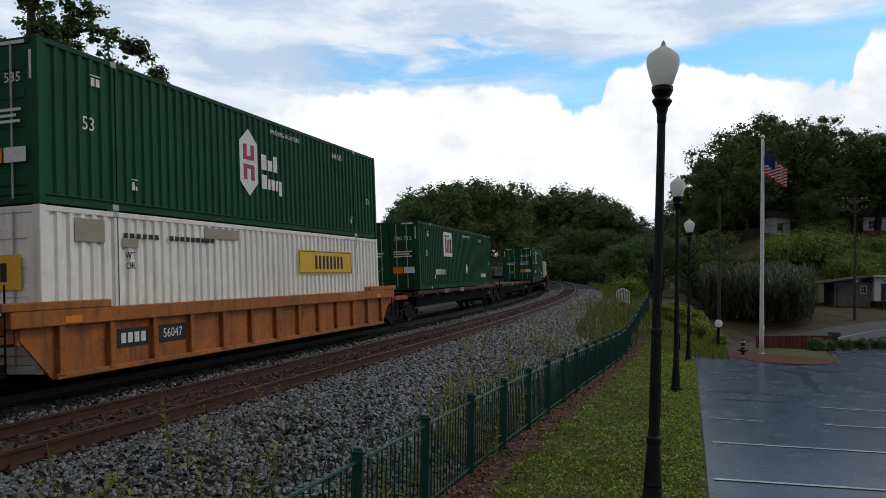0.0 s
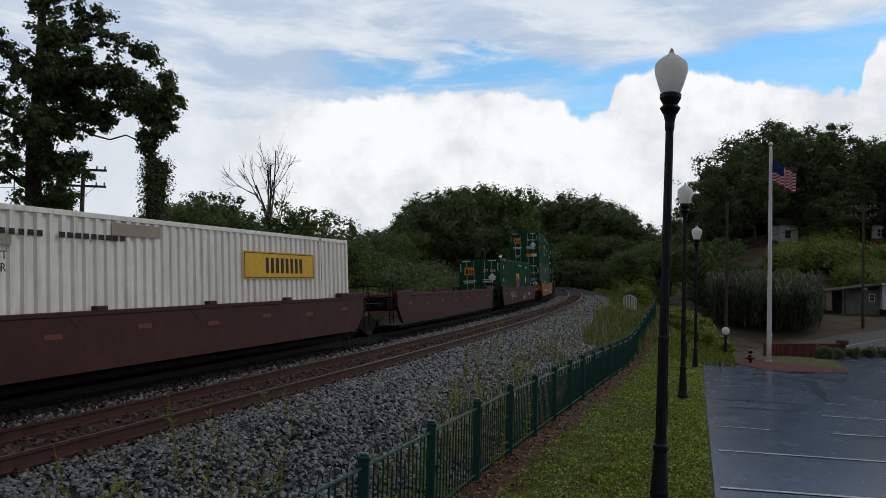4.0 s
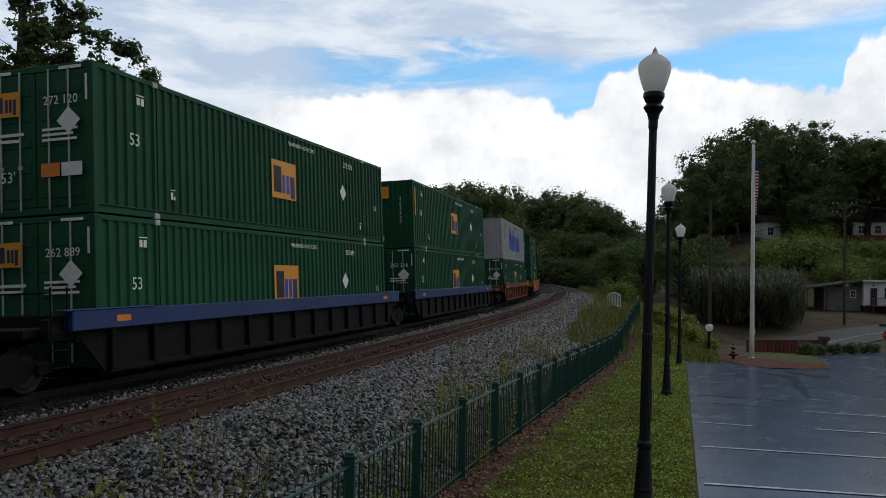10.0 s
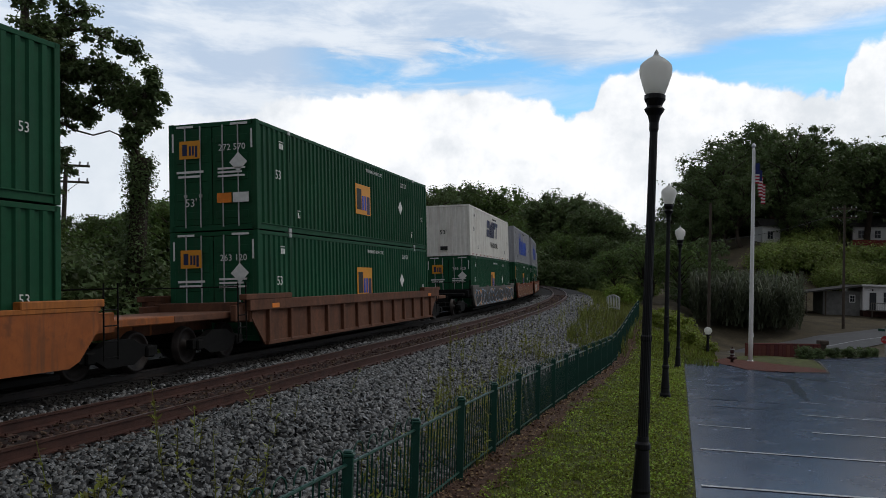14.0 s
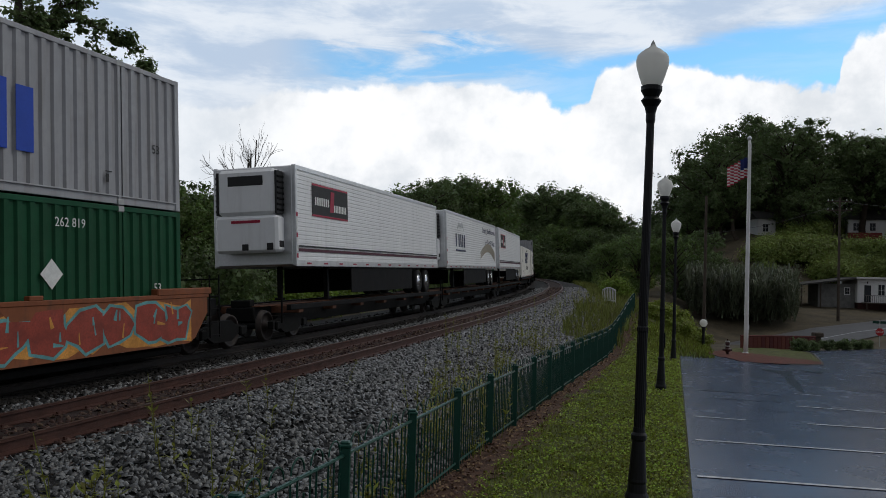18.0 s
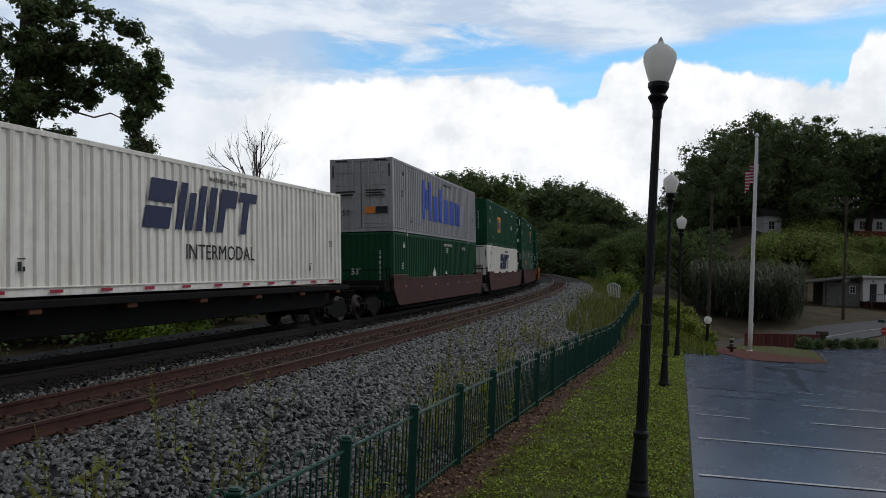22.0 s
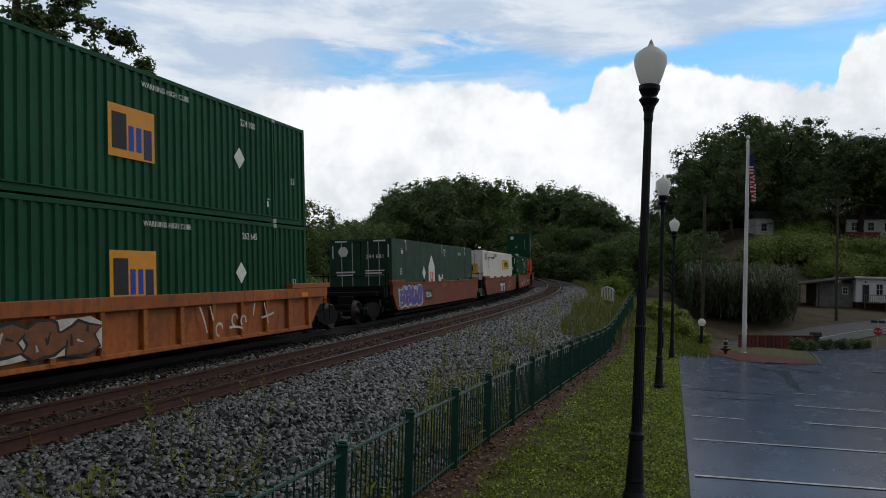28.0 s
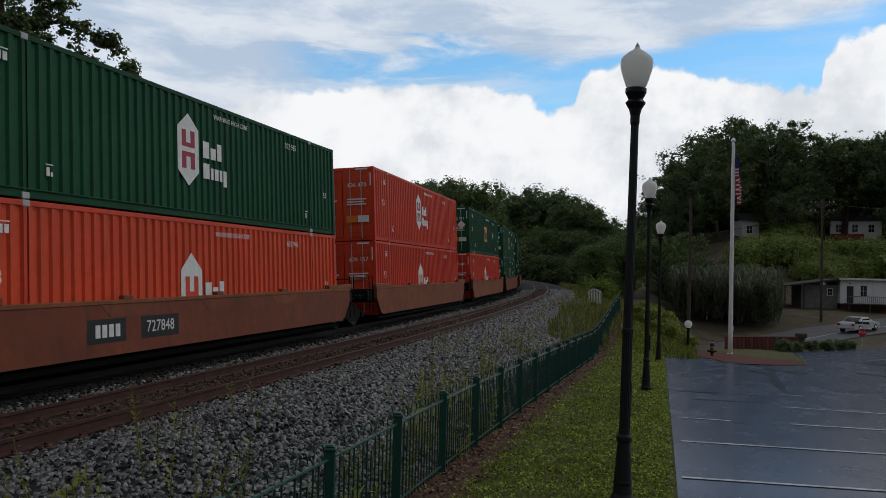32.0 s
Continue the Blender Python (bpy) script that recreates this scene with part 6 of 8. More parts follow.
def limbs(rng, base, height, spread_, n, r0, lean=(0, 0)):
    """A trunk with limbs: the wood as Geo, and the tips."""
    g = Geo()
    pts = [Vector(base)]
    p = Vector(base)
    k = 6
    for i in range(k):
        p = p + Vector((rng.normal() * 0.06 * height / k * 2 + lean[0] / k, rng.normal() * 0.06 * height / k * 2 + lean[1] / k, height * 0.72 / k))
        pts.append(p.copy())
    g.tube(pts, [r0 * (1 - 0.11 * i) for i in range(len(pts))], 8)
    tips = [pts[-1] + Vector((0, 0, height * 0.14))]
    for i in range(n):
        t = 0.32 + 0.66 * (i + rng.random()) / n
        a = pts[min(int(t * k), k - 1)].lerp(pts[min(int(t * k) + 1, k)], t * k % 1)
        ang = i * 2.4 + rng.random()
        reach = spread_ * (1.05 - 0.55 * t) * (0.7 + 0.5 * rng.random())
        out = Vector((math.cos(ang), math.sin(ang), 0.35 + 0.5 * rng.random()))
        m = a + out * reach * 0.5 + Vector((0, 0, 0.05 * height))
        e = a + out * reach + Vector((rng.normal() * 0.3, rng.normal() * 0.3, 0.02 * height))
        g.tube([a, m, e], [r0 * 0.38, r0 * 0.24, r0 * 0.07], 6)
        tips += [m, e, a.lerp(e, 0.75) + Vector((rng.normal(), rng.normal(), rng.normal())) * 0.12 * spread_]
    return g, tips


def build_tree(name, label, seed, height, spread_, n, leaves, size, leaf, clump=0.28, category="tree", r0=None, group="", lean=(0, 0)):
    rng = np.random.default_rng(seed)
    t = thing(name, label, category, group=group)
    g, tips = limbs(rng, (0, 0, -0.6), height, spread_, n, r0 or height * 0.028, lean)
    part("trunk", g, M["bark"], t, smooth=True)
    tips = np.array([tuple(q) for q in tips])
    more = tips[rng.integers(0, len(tips), len(tips) * 2)]
    v = rng.normal(size=more.shape)
    more = more + v / np.linalg.norm(v, axis=1, keepdims=True) * clump * spread_ * np.array([1.15, 1.15, 0.8])
    tips = np.concatenate([tips, more])
    rad = clump * spread_ * rng.choice([0.32, 0.5, 0.68], len(tips)) * (0.8 + 0.4 * rng.random(len(tips)))
    V, Q = leaf_cloud(rng, tips, rad, leaves, size, bool(group))
    me = raw_mesh("crown", V, Q)
    part("crown", me, LEAF[leaf], t, "leafy crown")
    return t


def build_bush(name, label, seed, w, h, leaves, size, leaf, category="bush", group=""):
    rng = np.random.default_rng(seed)
    t = thing(name, label, category, group=group)
    g = Geo()
    cs, rs = [], []
    for i in range(9):
        a, r = i * 2.4, w * 0.42 * math.sqrt((i + 0.5) / 9)
        e = Vector((r * math.cos(a), r * math.sin(a), h * (0.35 + 0.5 * rng.random() * (1 - 0.5 * i / 9))))
        g.tube([(0, 0, -0.3), (e.x * 0.5, e.y * 0.5, e.z * 0.5), e], [0.05, 0.035, 0.012], 5)
        cs.append(tuple(e))
        rs.append(w * (0.16 + 0.14 * rng.random()))
        cs.append((e.x * 1.1, e.y * 1.1, e.z * 0.45))
        rs.append(w * 0.2)
    part("stems", g, M["bark"], t)
    V, Q = leaf_cloud(rng, cs, rs, leaves, size, bool(group))
    V[:, 2] = np.maximum(V[:, 2], -0.15)
    part("foliage", raw_mesh("foliage", V, Q), LEAF[leaf], t, "leafy foliage")
    return t


def at(ob, x, y, scale=1.0, turn=0.0, sink=0.0, sz=None):
    ob.matrix_basis = Matrix.LocRotScale((x, y, ground_z(x, y) - sink), Euler((0, 0, radians(turn))), (scale, scale, sz or scale))
    return ob


def again(ob, x, y, scale=1.0, turn=0.0, sink=0.0, sz=None):
    c = copy_thing(ob, Matrix.Identity(4))
    return at(c, x, y, scale, turn, sink, sz)


def clear_of_rails(x, y, gap=5.5):
    return not (-gap < rail_coords(x, y)[1] < 4.2 + gap)


build_fence()
plant_lamps()
build_flag()

# ---- parking lot and road ----
WET = material("wet_asphalt", (0.029, 0.036, 0.072), 0.25, var=0.22, scale=0.35, dirt=0.35, dirt_col=(0.016, 0.019, 0.030), bump=0.012, bump_scale=110, spec=0.14)
ROADMAT = material("damp_road", (0.075, 0.077, 0.082), 0.55, var=0.2, scale=0.4, bump=0.1, bump_scale=60)
PAINT = material("road_paint", (0.50, 0.51, 0.53), 0.5, var=0.3, scale=3, dirt=0.6, dirt_col=(0.06, 0.065, 0.08))


def lot_far(x):
    """How far the asphalt reaches at x, round the planted island."""
    return float(np.interp(x, (10.7, 11.6, 11.75, 12.4, 14.5, 15.2, 17.1, 17.9, 21.2, 25.3, 70), (36.1, 36.0, 31.9, 30.9, 31.0, 32.6, 37.4, 40.5, 42.7, 46.4, 60)))


lot = sheet("parking_lot", spread([(-4.2, 12, 40), (12, 70, 60)]), spread([(0, 1, 44)]),
            lambda x, f: (lambda y: (x, y, ground_z(x, y) + 0.02))(-15 + f * (min(lot_far(x), (x - 0.27) / 0.287) + 15)), WET)
tagged(lot, "wet dark asphalt parking lot with faint white lines", "parking lot", kind="structure")


def strip(parent, name, a, b, w, mat, lift=0.03, n=12, label=""):
    """A painted line that follows the ground from a to b."""
    a, b = Vector(a), Vector(b)
    d = (b - a).normalized()
    s = Vector((-d.y, d.x)) * w / 2
    V, F = [], []
    for i in range(n + 1):
        p = a.lerp(b, i / n)
        for q in (p + s, p - s):
            V.append((q.x, q.y, ground_z(q.x, q.y) + lift))
    F = [(2 * i, 2 * i + 1, 2 * i + 3, 2 * i + 2) for i in range(n)]
    return part(name, Geo().add(V, F), mat, parent, label)


for (x0, y0), (x1, y1), w in (((3.62, 11.38), (10.5, 9.96), 0.085), ((4.45, 14.1), (12.4, 12.0), 0.085), ((5.25, 16.82), (6.2, 16.47), 0.06), ((7.3, 16.22), (14.0, 14.2), 0.085), ((8.2, 18.77), (15.5, 15.8), 0.07), ((9.2, 21.2), (9.75, 20.9), 0.06), ((4.0, 8.6), (9.0, 7.6), 0.085)):
    strip(lot, "parking_line", (x0, y0), (x1, y1), w, PAINT, label="worn white parking line")


def road_place(k, o):
    i = min(int(k), len(ROAD) - 2)
    t = k - i
    p0, p1 = Vector(ROAD[i]), Vector(ROAD[i + 1])
    d = (Vector(ROAD[min(i + 1, len(ROAD) - 1)]) - Vector(ROAD[i])).normalized()
    p = p0.lerp(p1, t)
    return (p.x + d.y * o, p.y - d.x * o, p.z + 0.05)


road = sheet("road", spread([(1, 8, 56)]), [-3.9, -1.3, 1.3, 3.9], road_place, ROADMAT)
tagged(road, "damp grey asphalt road dipping beyond the lot", "road", kind="structure")
sheet("edge_line", spread([(2, 8, 48)]), [0.9, 1.05], lambda k, o: (lambda p: (p[0], p[1], p[2] + 0.012))(road_place(k, o)), PAINT, road)

# mulch bed with hydrant, grass wedge
def island(name, label, category, near, far, mat, lift):
    """A planted sheet between two lines of (x, y) points."""
    def line(pts, k):
        u = np.linspace(0, 1, len(pts))
        return np.interp(k, u, [p[0] for p in pts]), np.interp(k, u, [p[1] for p in pts])

    def place(k, f):
        (x0, y0), (x1, y1) = line(near, k), line(far, k)
        x, y = x0 + (x1 - x0) * f + 0.06 * math.sin(k * 31), y0 + (y1 - y0) * f + 0.12 * math.sin(k * 47)
        return (x, y, ground_z(x, y) + lift + 0.03 * noise.noise((x * 3, y * 3, 2)))
    return tagged(sheet(name, spread([(0, 1, 44)]), spread([(0, 1, 10)]), place, mat), label, category, kind="structure")


EDGE = ((11.65, 36.0), (11.72, 31.9), (12.4, 30.85), (14.5, 30.95))
BACK = ((13.2, 38.3), (13.6, 37.2), (14.6, 34.3), (15.15, 32.5))
island("mulch_bed", "reddish bark mulch round the flagpole", "mulch", EDGE, BACK, M["redmulch"], 0.04)
island("grass_island", "yellow-green grass behind the mulch bed", "lawn", BACK, ((15.3, 41.6), (16.6, 41.9), (17.8, 40.4), (17.0, 37.4)), M["lawn"], 0.045)
border = part("island_kerb", Geo().tube([(x, y, ground_z(x, y) + 0.02) for x, y in ((13.2, 30.85), (14.5, 30.95), (15.2, 32.6), (17.1, 37.4), (17.9, 40.4))], 0.045, 6), material("kerb_stone", (0.11, 0.105, 0.095), 0.9, var=0.3, scale=3))
tagged(border, "pale worn kerb round the planted island", "kerb", kind="structure")
# wet tar streaks; dark tree reflections near the island are painted in with them
TAR = material("tar_and_reflection", (0.006, 0.007, 0.011), 0.3, var=0.3, scale=2, bump=0, spec=0.05)
for pts in (((11.3, 28.6, 0.1), (11.5, 27.8, 0.4), (11.3, 26.6, 0.25), (10.6, 24.6, 0.16), (9.9, 22.6, 0.12), (9.5, 21.3, 0.04)), ((12.4, 28.9, 0.1), (12.7, 27.9, 0.35), (12.6, 27.2, 0.05)),
            ((15.0, 28.4, 0.2), (15.6, 26.6, 0.5), (16.0, 24.6, 0.7), (15.9, 22.6, 0.9), (15.2, 20.0, 0.8)),
            ((22.6, 36.4, 0.3), (19.6, 34.2, 0.8), (18.0, 32.8, 0.6), (19.4, 31.6, 0.7), (21.2, 30.6, 0.4)), ((19.4, 30.6, 0.1), (18.9, 29.6, 0.4), (19.8, 28.9, 0.1)),
            ((6.7, 21.6, 0.1), (7.4, 21.2, 0.4), (8.2, 21.0, 0.4), (8.7, 20.6, 0.05)), ((6.5, 20.0, 0.05), (7.4, 19.6, 0.3), (8.4, 19.3, 0.05))):
    fine_pts = []
    for (x0, y0, w0), (x1, y1, w1) in zip(pts, pts[1:]):
        fine_pts += [(x0 + (x1 - x0) * k / 6, y0 + (y1 - y0) * k / 6, w0 + (w1 - w0) * k / 6) for k in range(6)]
    V = []
    for i, (x, y, w) in enumerate(fine_pts):
        ww = w * (0.8 + 0.6 * noise.noise((x * 0.7, y * 0.7, 9)))
        for q in (-ww, ww):
            V.append((x + q, y - 0.15 * q, ground_z(x + q, y - 0.15 * q) + 0.026))
    part("wet_streak", Geo().add(V, [(2 * i, 2 * i + 1, 2 * i + 3, 2 * i + 2) for i in range(len(fine_pts) - 1)]), TAR, lot, "dark streak painted for wet tar and reflections")
soil = sheet("fence_border", spread([(-8, 46, 320)]), spread([(0, 1, 8)]), lambda y, f: (lambda x: (x, y, ground_z(x, y) + 0.02 + 0.014 * noise.noise((x * 5, y * 5, 1))))(fence_x(y) - 0.25 + f * (0.85 + 0.22 * noise.noise((y * 0.6, 3, 0)) + 0.14 * noise.noise((y * 3.1, 0, 0)))), M["mulch"])
tagged(soil, "bare reddish soil under the fence", "soil", kind="structure")


def build_hydrant():
    h = thing("fire_hydrant", "dark red fire hydrant standing in mulch", "fire hydrant")
    red = material("hydrant_red", (0.04, 0.010, 0.009), 0.5, var=0.25)
    part("barrel", Geo().lathe([(0.16, -0.1), (0.16, 0.03), (0.08, 0.06), (0.08, 0.2), (0.19, 0.26), (0.19, 0.36), (0.11, 0.42), (0.10, 0.62), (0.13, 0.65), (0.11, 0.72), (0.06, 0.82), (0.03, 0.85), (0.03, 0.94), (0.0, 0.95)], 16), red, h)
    for a in (0, 1, 2, 3):
        part("nozzle", Geo().tube([(0, 0, 0.31), (0.25 * math.cos(a * 1.57), 0.25 * math.sin(a * 1.57), 0.31)], 0.055, 10), red, h)
    for z in (0.50, 0.76):
        part("band", Geo().lathe([(0.112, z), (0.115, z + 0.02), (0.112, z + 0.06)], 16), M["castgrey"], h, "pale painted band")
    h.matrix_basis = pose(12.43, 35.3, ground_z(12.43, 35.3)) @ Matrix.Diagonal((0.8, 0.8, 0.75, 1))


build_hydrant()


def build_bollard_lamp():
    b = thing("globe_lamp", "short dark post with a round globe on top", "lamp")
    x, y = 13.55, 42.0
    part("post", Geo().lathe([(0.1, -0.3), (0.1, 0.0), (0.07, 0.06), (0.07, 0.9), (0.1, 0.95), (0.1, 1.0)], 12), M["lampblack"], b)
    part("globe", Geo().lathe([(0.001, 0.98), (0.12, 1.02), (0.2, 1.16), (0.17, 1.3), (0.08, 1.37), (0.001, 1.38)], 16), GLOBE, b, "grey frosted globe", smooth=True)
    b.matrix_basis = pose(x, y, ground_z(x, y))


build_bollard_lamp()


def build_board_wall():
    """The low dark red board fence above the sunken road."""
    w = thing("board_fence", "low dark red board fence above the sunken road", "fence")
    red = material("board_red", (0.10, 0.022, 0.018), 0.8, var=0.3, scale=2, tint=0.25)
    board = Geo().box(-0.14, 0.14, -0.02, 0.02, -0.6, 0.62, 0.01).mesh("board")
    board.materials.append(red)
    for i in range(19):
        xx, yy = 15.3 + i * 0.262, 41.35 + i * 0.139
        part("board", board, None, w, m=pose(xx, yy, ground_z(xx, yy), 0, 0, 28))
    part("cap_rail", Geo().tube([(15.2, 41.3, ground_z(15.2, 41.3) + 0.64), (20.1, 43.9, ground_z(20.1, 43.9) + 0.64)], 0.045, 6), red, w)
    for i in range(3):
        xx, yy = 15.4 + i * 2.2, 41.55 + i * 1.16
        part("post", Geo().box(xx - 0.06, xx + 0.06, yy, yy + 0.12, ground_z(xx, yy) - 0.5, ground_z(xx, yy) + 0.66, 0.01), red, w)
    g0 = ground_z(20.4, 44.2)
    part("end_pier", Geo().box(20.25, 20.55, 44.1, 44.4, g0 - 0.5, g0 + 0.62, 0.02).box(20.16, 20.64, 44.0, 44.5, g0 + 0.62, g0 + 0.86, 0.04), M["oldwood"], w, "dark capped end pier")


build_board_wall()


def build_sign():
    s = thing("stop_sign", "red octagonal stop sign with street blades on a post", "stop sign")
    x, y = 34.6, 64.5
    red = material("sign_red", (0.38, 0.02, 0.025), 0.4, var=0.08)
    part("post", Geo().box(-0.03, 0.03, -0.03, 0.03, -1.0, 3.0, 0.004), M["castgrey"], s)
    f = part("panel", Geo().add([(0.31 * math.cos(math.pi / 8 + k * math.pi / 4), yy, 2.1 + 0.31 * math.sin(math.pi / 8 + k * math.pi / 4)) for yy in (-0.04, -0.05) for k in range(8)], [tuple(range(8)), tuple(range(15, 7, -1))] + [(k, 8 + k, 8 + (k + 1) % 8, (k + 1) % 8) for k in range(8)]), red, s, "red octagonal panel")
    part("marking", tinted(text_mesh("STOP", 0.2), M["letter"]), None, f, m=Matrix.Translation((0, -0.055, 2.1)) @ FRONT_TURN)
    part("street_blade", Geo().box(-0.5, 0.5, -0.015, 0.015, 2.75, 2.95, 0.004), M["fence"], s, "green street blade")
    part("street_blade", Geo().box(-0.015, 0.015, -0.5, 0.5, 2.98, 3.16, 0.004), M["fence"], s, "green street blade")
    s.matrix_basis = pose(x, y, ground_z(x, y) - 1.0, 0, 0, -28)


build_sign()

# ---- houses ----
SIDING = material("white_siding", (0.68, 0.68, 0.67), 0.7, var=0.1, scale=1, bump=0.2)
ROOF = material("dark_roof", (0.05, 0.048, 0.046), 0.9, var=0.3, scale=2, bump=0.4)
GLASS = material("window_dark", (0.02, 0.024, 0.028), 0.12, var=0.1)
TRIM = material("white_trim", (0.62, 0.62, 0.60), 0.5, var=0.05)


def opening(parent, name, x, z, w, h, y, sash=True):
    o = part(name, Geo().box(x - w / 2 - 0.09, x + w / 2 + 0.09, y - 0.05, y, z - h / 2 - 0.09, z + h / 2 + 0.09, 0.01), TRIM, parent, "white trim")
    for sx in ((-1, 1) if sash else (0,)):
        for sz in ((-1, 1) if sash else (0,)):
            a = w / 2 if not sash else w / 4 - 0.02
            b = h / 2 if not sash else h / 4 - 0.02
            part("pane", Geo().box(x + sx * w / 4 - a, x + sx * w / 4 + a, y - 0.062, y - 0.05, z + sz * h / 4 - b, z + sz * h / 4 + b), GLASS, o)
    return o


def build_low_house():
    """Low house on the rise, with a carport under a sloping roof beside it."""
    h = thing("low_house", "low grey-white house with a flat roof and open carport", "house")
    part("wall", Geo().box(0, 11.0, 0, 7, 0.12, 3.15, 0.03), SIDING, h, "pale grey siding wall")
    part("foundation", Geo().box(0.1, 10.9, 0.1, 6.9, -1.6, 0.14), material("brick_base", (0.06, 0.025, 0.02), 0.9, var=0.4, scale=6), h, "dark red brick base")
    for k in range(12):
        part("siding_board", Geo().box(0.12, 11.0, -0.03, 0.0, 0.18 + k * 0.245, 0.40 + k * 0.245, 0.008), SIDING, h)
    for cx in (-0.04, 3.75):
        part("corner_board", Geo().box(cx, cx + 0.22, -0.06, 0.1, 0.12, 3.15, 0.01), TRIM, h, "white corner board")
    part("roof", Geo().box(-0.3, 11.4, -0.6, 7.6, 3.15, 3.28, 0.03), ROOF, h, "flat dark roof")
    part("fascia", Geo().box(-0.35, 11.45, -0.68, -0.6, 3.08, 3.30, 0.01), TRIM, h, "white fascia")
    slope = [(-7.0, 2.02), (-0.32, 3.02), (-0.32, 3.20), (-7.0, 2.18)]
    part("carport_roof", Geo().add([(x, y, z) for y in (-0.5, 6.0) for x, z in slope], [(3, 2, 1, 0), (4, 5, 6, 7), (0, 1, 5, 4), (1, 2, 6, 5), (2, 3, 7, 6), (3, 0, 4, 7)]), ROOF, h, "dark sloping carport roof")
    part("shed_wall", Geo().box(-4.4, -0.02, 0.9, 5.0, -0.6, 2.4, 0.02), material("grey_panel", (0.16, 0.16, 0.15), 0.85, var=0.3, scale=1.5), h, "grey boarded shed wall")
    opening(h, "window", -0.95, 1.5, 0.55, 0.8, 0.88)
    for px in (-6.75, -4.5):
        part("carport_post", Geo().box(px, px + 0.15, -0.35, -0.2, -1.2, 2.2 + (px + 7) * 0.15, 0.01), M["oldwood"], h)
    part("door", Geo().box(0.75, 1.55, -0.06, 0.02, 0.2, 2.3, 0.01), GLASS, h, "dark door")
    part("door_frame", Geo().box(0.65, 0.75, -0.07, 0.0, 0.15, 2.4).box(1.55, 1.65, -0.07, 0.0, 0.15, 2.4).box(0.65, 1.65, -0.07, 0.0, 2.3, 2.4), TRIM, h, "white door frame")
    opening(h, "window", 2.75, 1.75, 0.75, 1.3, -0.02)
    opening(h, "window", 6.6, 1.75, 0.75, 1.3, -0.02)
    part("wall_lamp", Geo().lathe([(0.02, 0), (0.09, 0.05), (0.07, 0.22), (0.01, 0.26)], 8, (1.1, -0.12, 2.5)), M["lampblack"], h)
    porch = part("porch_deck", Geo().box(0.4, 5.6, -1.6, -0.08, 0.05, 0.17, 0.01), M["oldwood"], h, "wooden porch deck")
    for k in range(22):
        part("baluster", Geo().box(0.45 + k * 0.24, 0.49 + k * 0.24, -1.58, -1.54, 0.17, 1.05), M["greymetal"], porch)
    part("handrail", Geo().box(0.4, 5.6, -1.62, -1.5, 1.03, 1.1, 0.01), M["greymetal"], porch)
    for k in range(3):
        part("porch_post", Geo().box(0.5 + k * 2.4, 0.65 + k * 2.4, -1.55, -1.4, -1.4, 0.08), M["oldwood"], porch)
    h.matrix_basis = pose(51.9, 102.0, 0.22, 0, 0, -8)


def build_house(name, label, x, y, z, w, d, hgt, wallmat, turn):
    h = thing(name, label, "house")
    part("wall", Geo().box(-w / 2, w / 2, -d / 2, d / 2, -2, hgt, 0.02), wallmat, h)
    r = Geo().add([(-w / 2 - 0.4, -d / 2 - 0.4, hgt - 0.1), (w / 2 + 0.4, -d / 2 - 0.4, hgt - 0.1), (w / 2 + 0.4, d / 2 + 0.4, hgt - 0.1), (-w / 2 - 0.4, d / 2 + 0.4, hgt - 0.1), (-w / 2 - 0.4, 0, hgt + d * 0.32), (w / 2 + 0.4, 0, hgt + d * 0.32)], [(0, 1, 5, 4), (2, 3, 4, 5), (0, 4, 3), (1, 2, 5), (0, 3, 2, 1)])
    part("roof", r, ROOF, h, "dark gabled roof")
    for k in range(max(1, int(w // 2.6))):
        opening(h, "window", -w / 2 + 1.3 + k * 2.5, hgt * 0.55, 0.9, 1.3, -d / 2 - 0.01)
    part("chimney", Geo().box(w / 4, w / 4 + 0.6, 0.2, 0.8, hgt, hgt + d * 0.32 + 0.8, 0.02), M["mulch"], h)
    h.matrix_basis = pose(x, y, z, 0, 0, turn)


build_low_house()
build_house("hill_house", "small white house half hidden by hillside trees", 54.8, 140, 9.6, 3.0, 4, 3.6, TRIM, 0)
build_house("hill_house", "white house with a red porch on the hill", 74.5, 141, 10.6, 9, 6, 3.0, TRIM, -20)
part("porch_wall", Geo().box(-4.6, 0.5, -4.8, -3.2, -1.5, 0.6, 0.02), material("porch_red", (0.2, 0.03, 0.03), 0.8), bpy.data.objects["hill_house.001"], "red porch front")
build_house("blue_house", "dark slate-blue house beside the low one", 72, 106, 0.2, 10, 7, 3.2, material("blue_siding", (0.035, 0.045, 0.065), 0.7), -22)


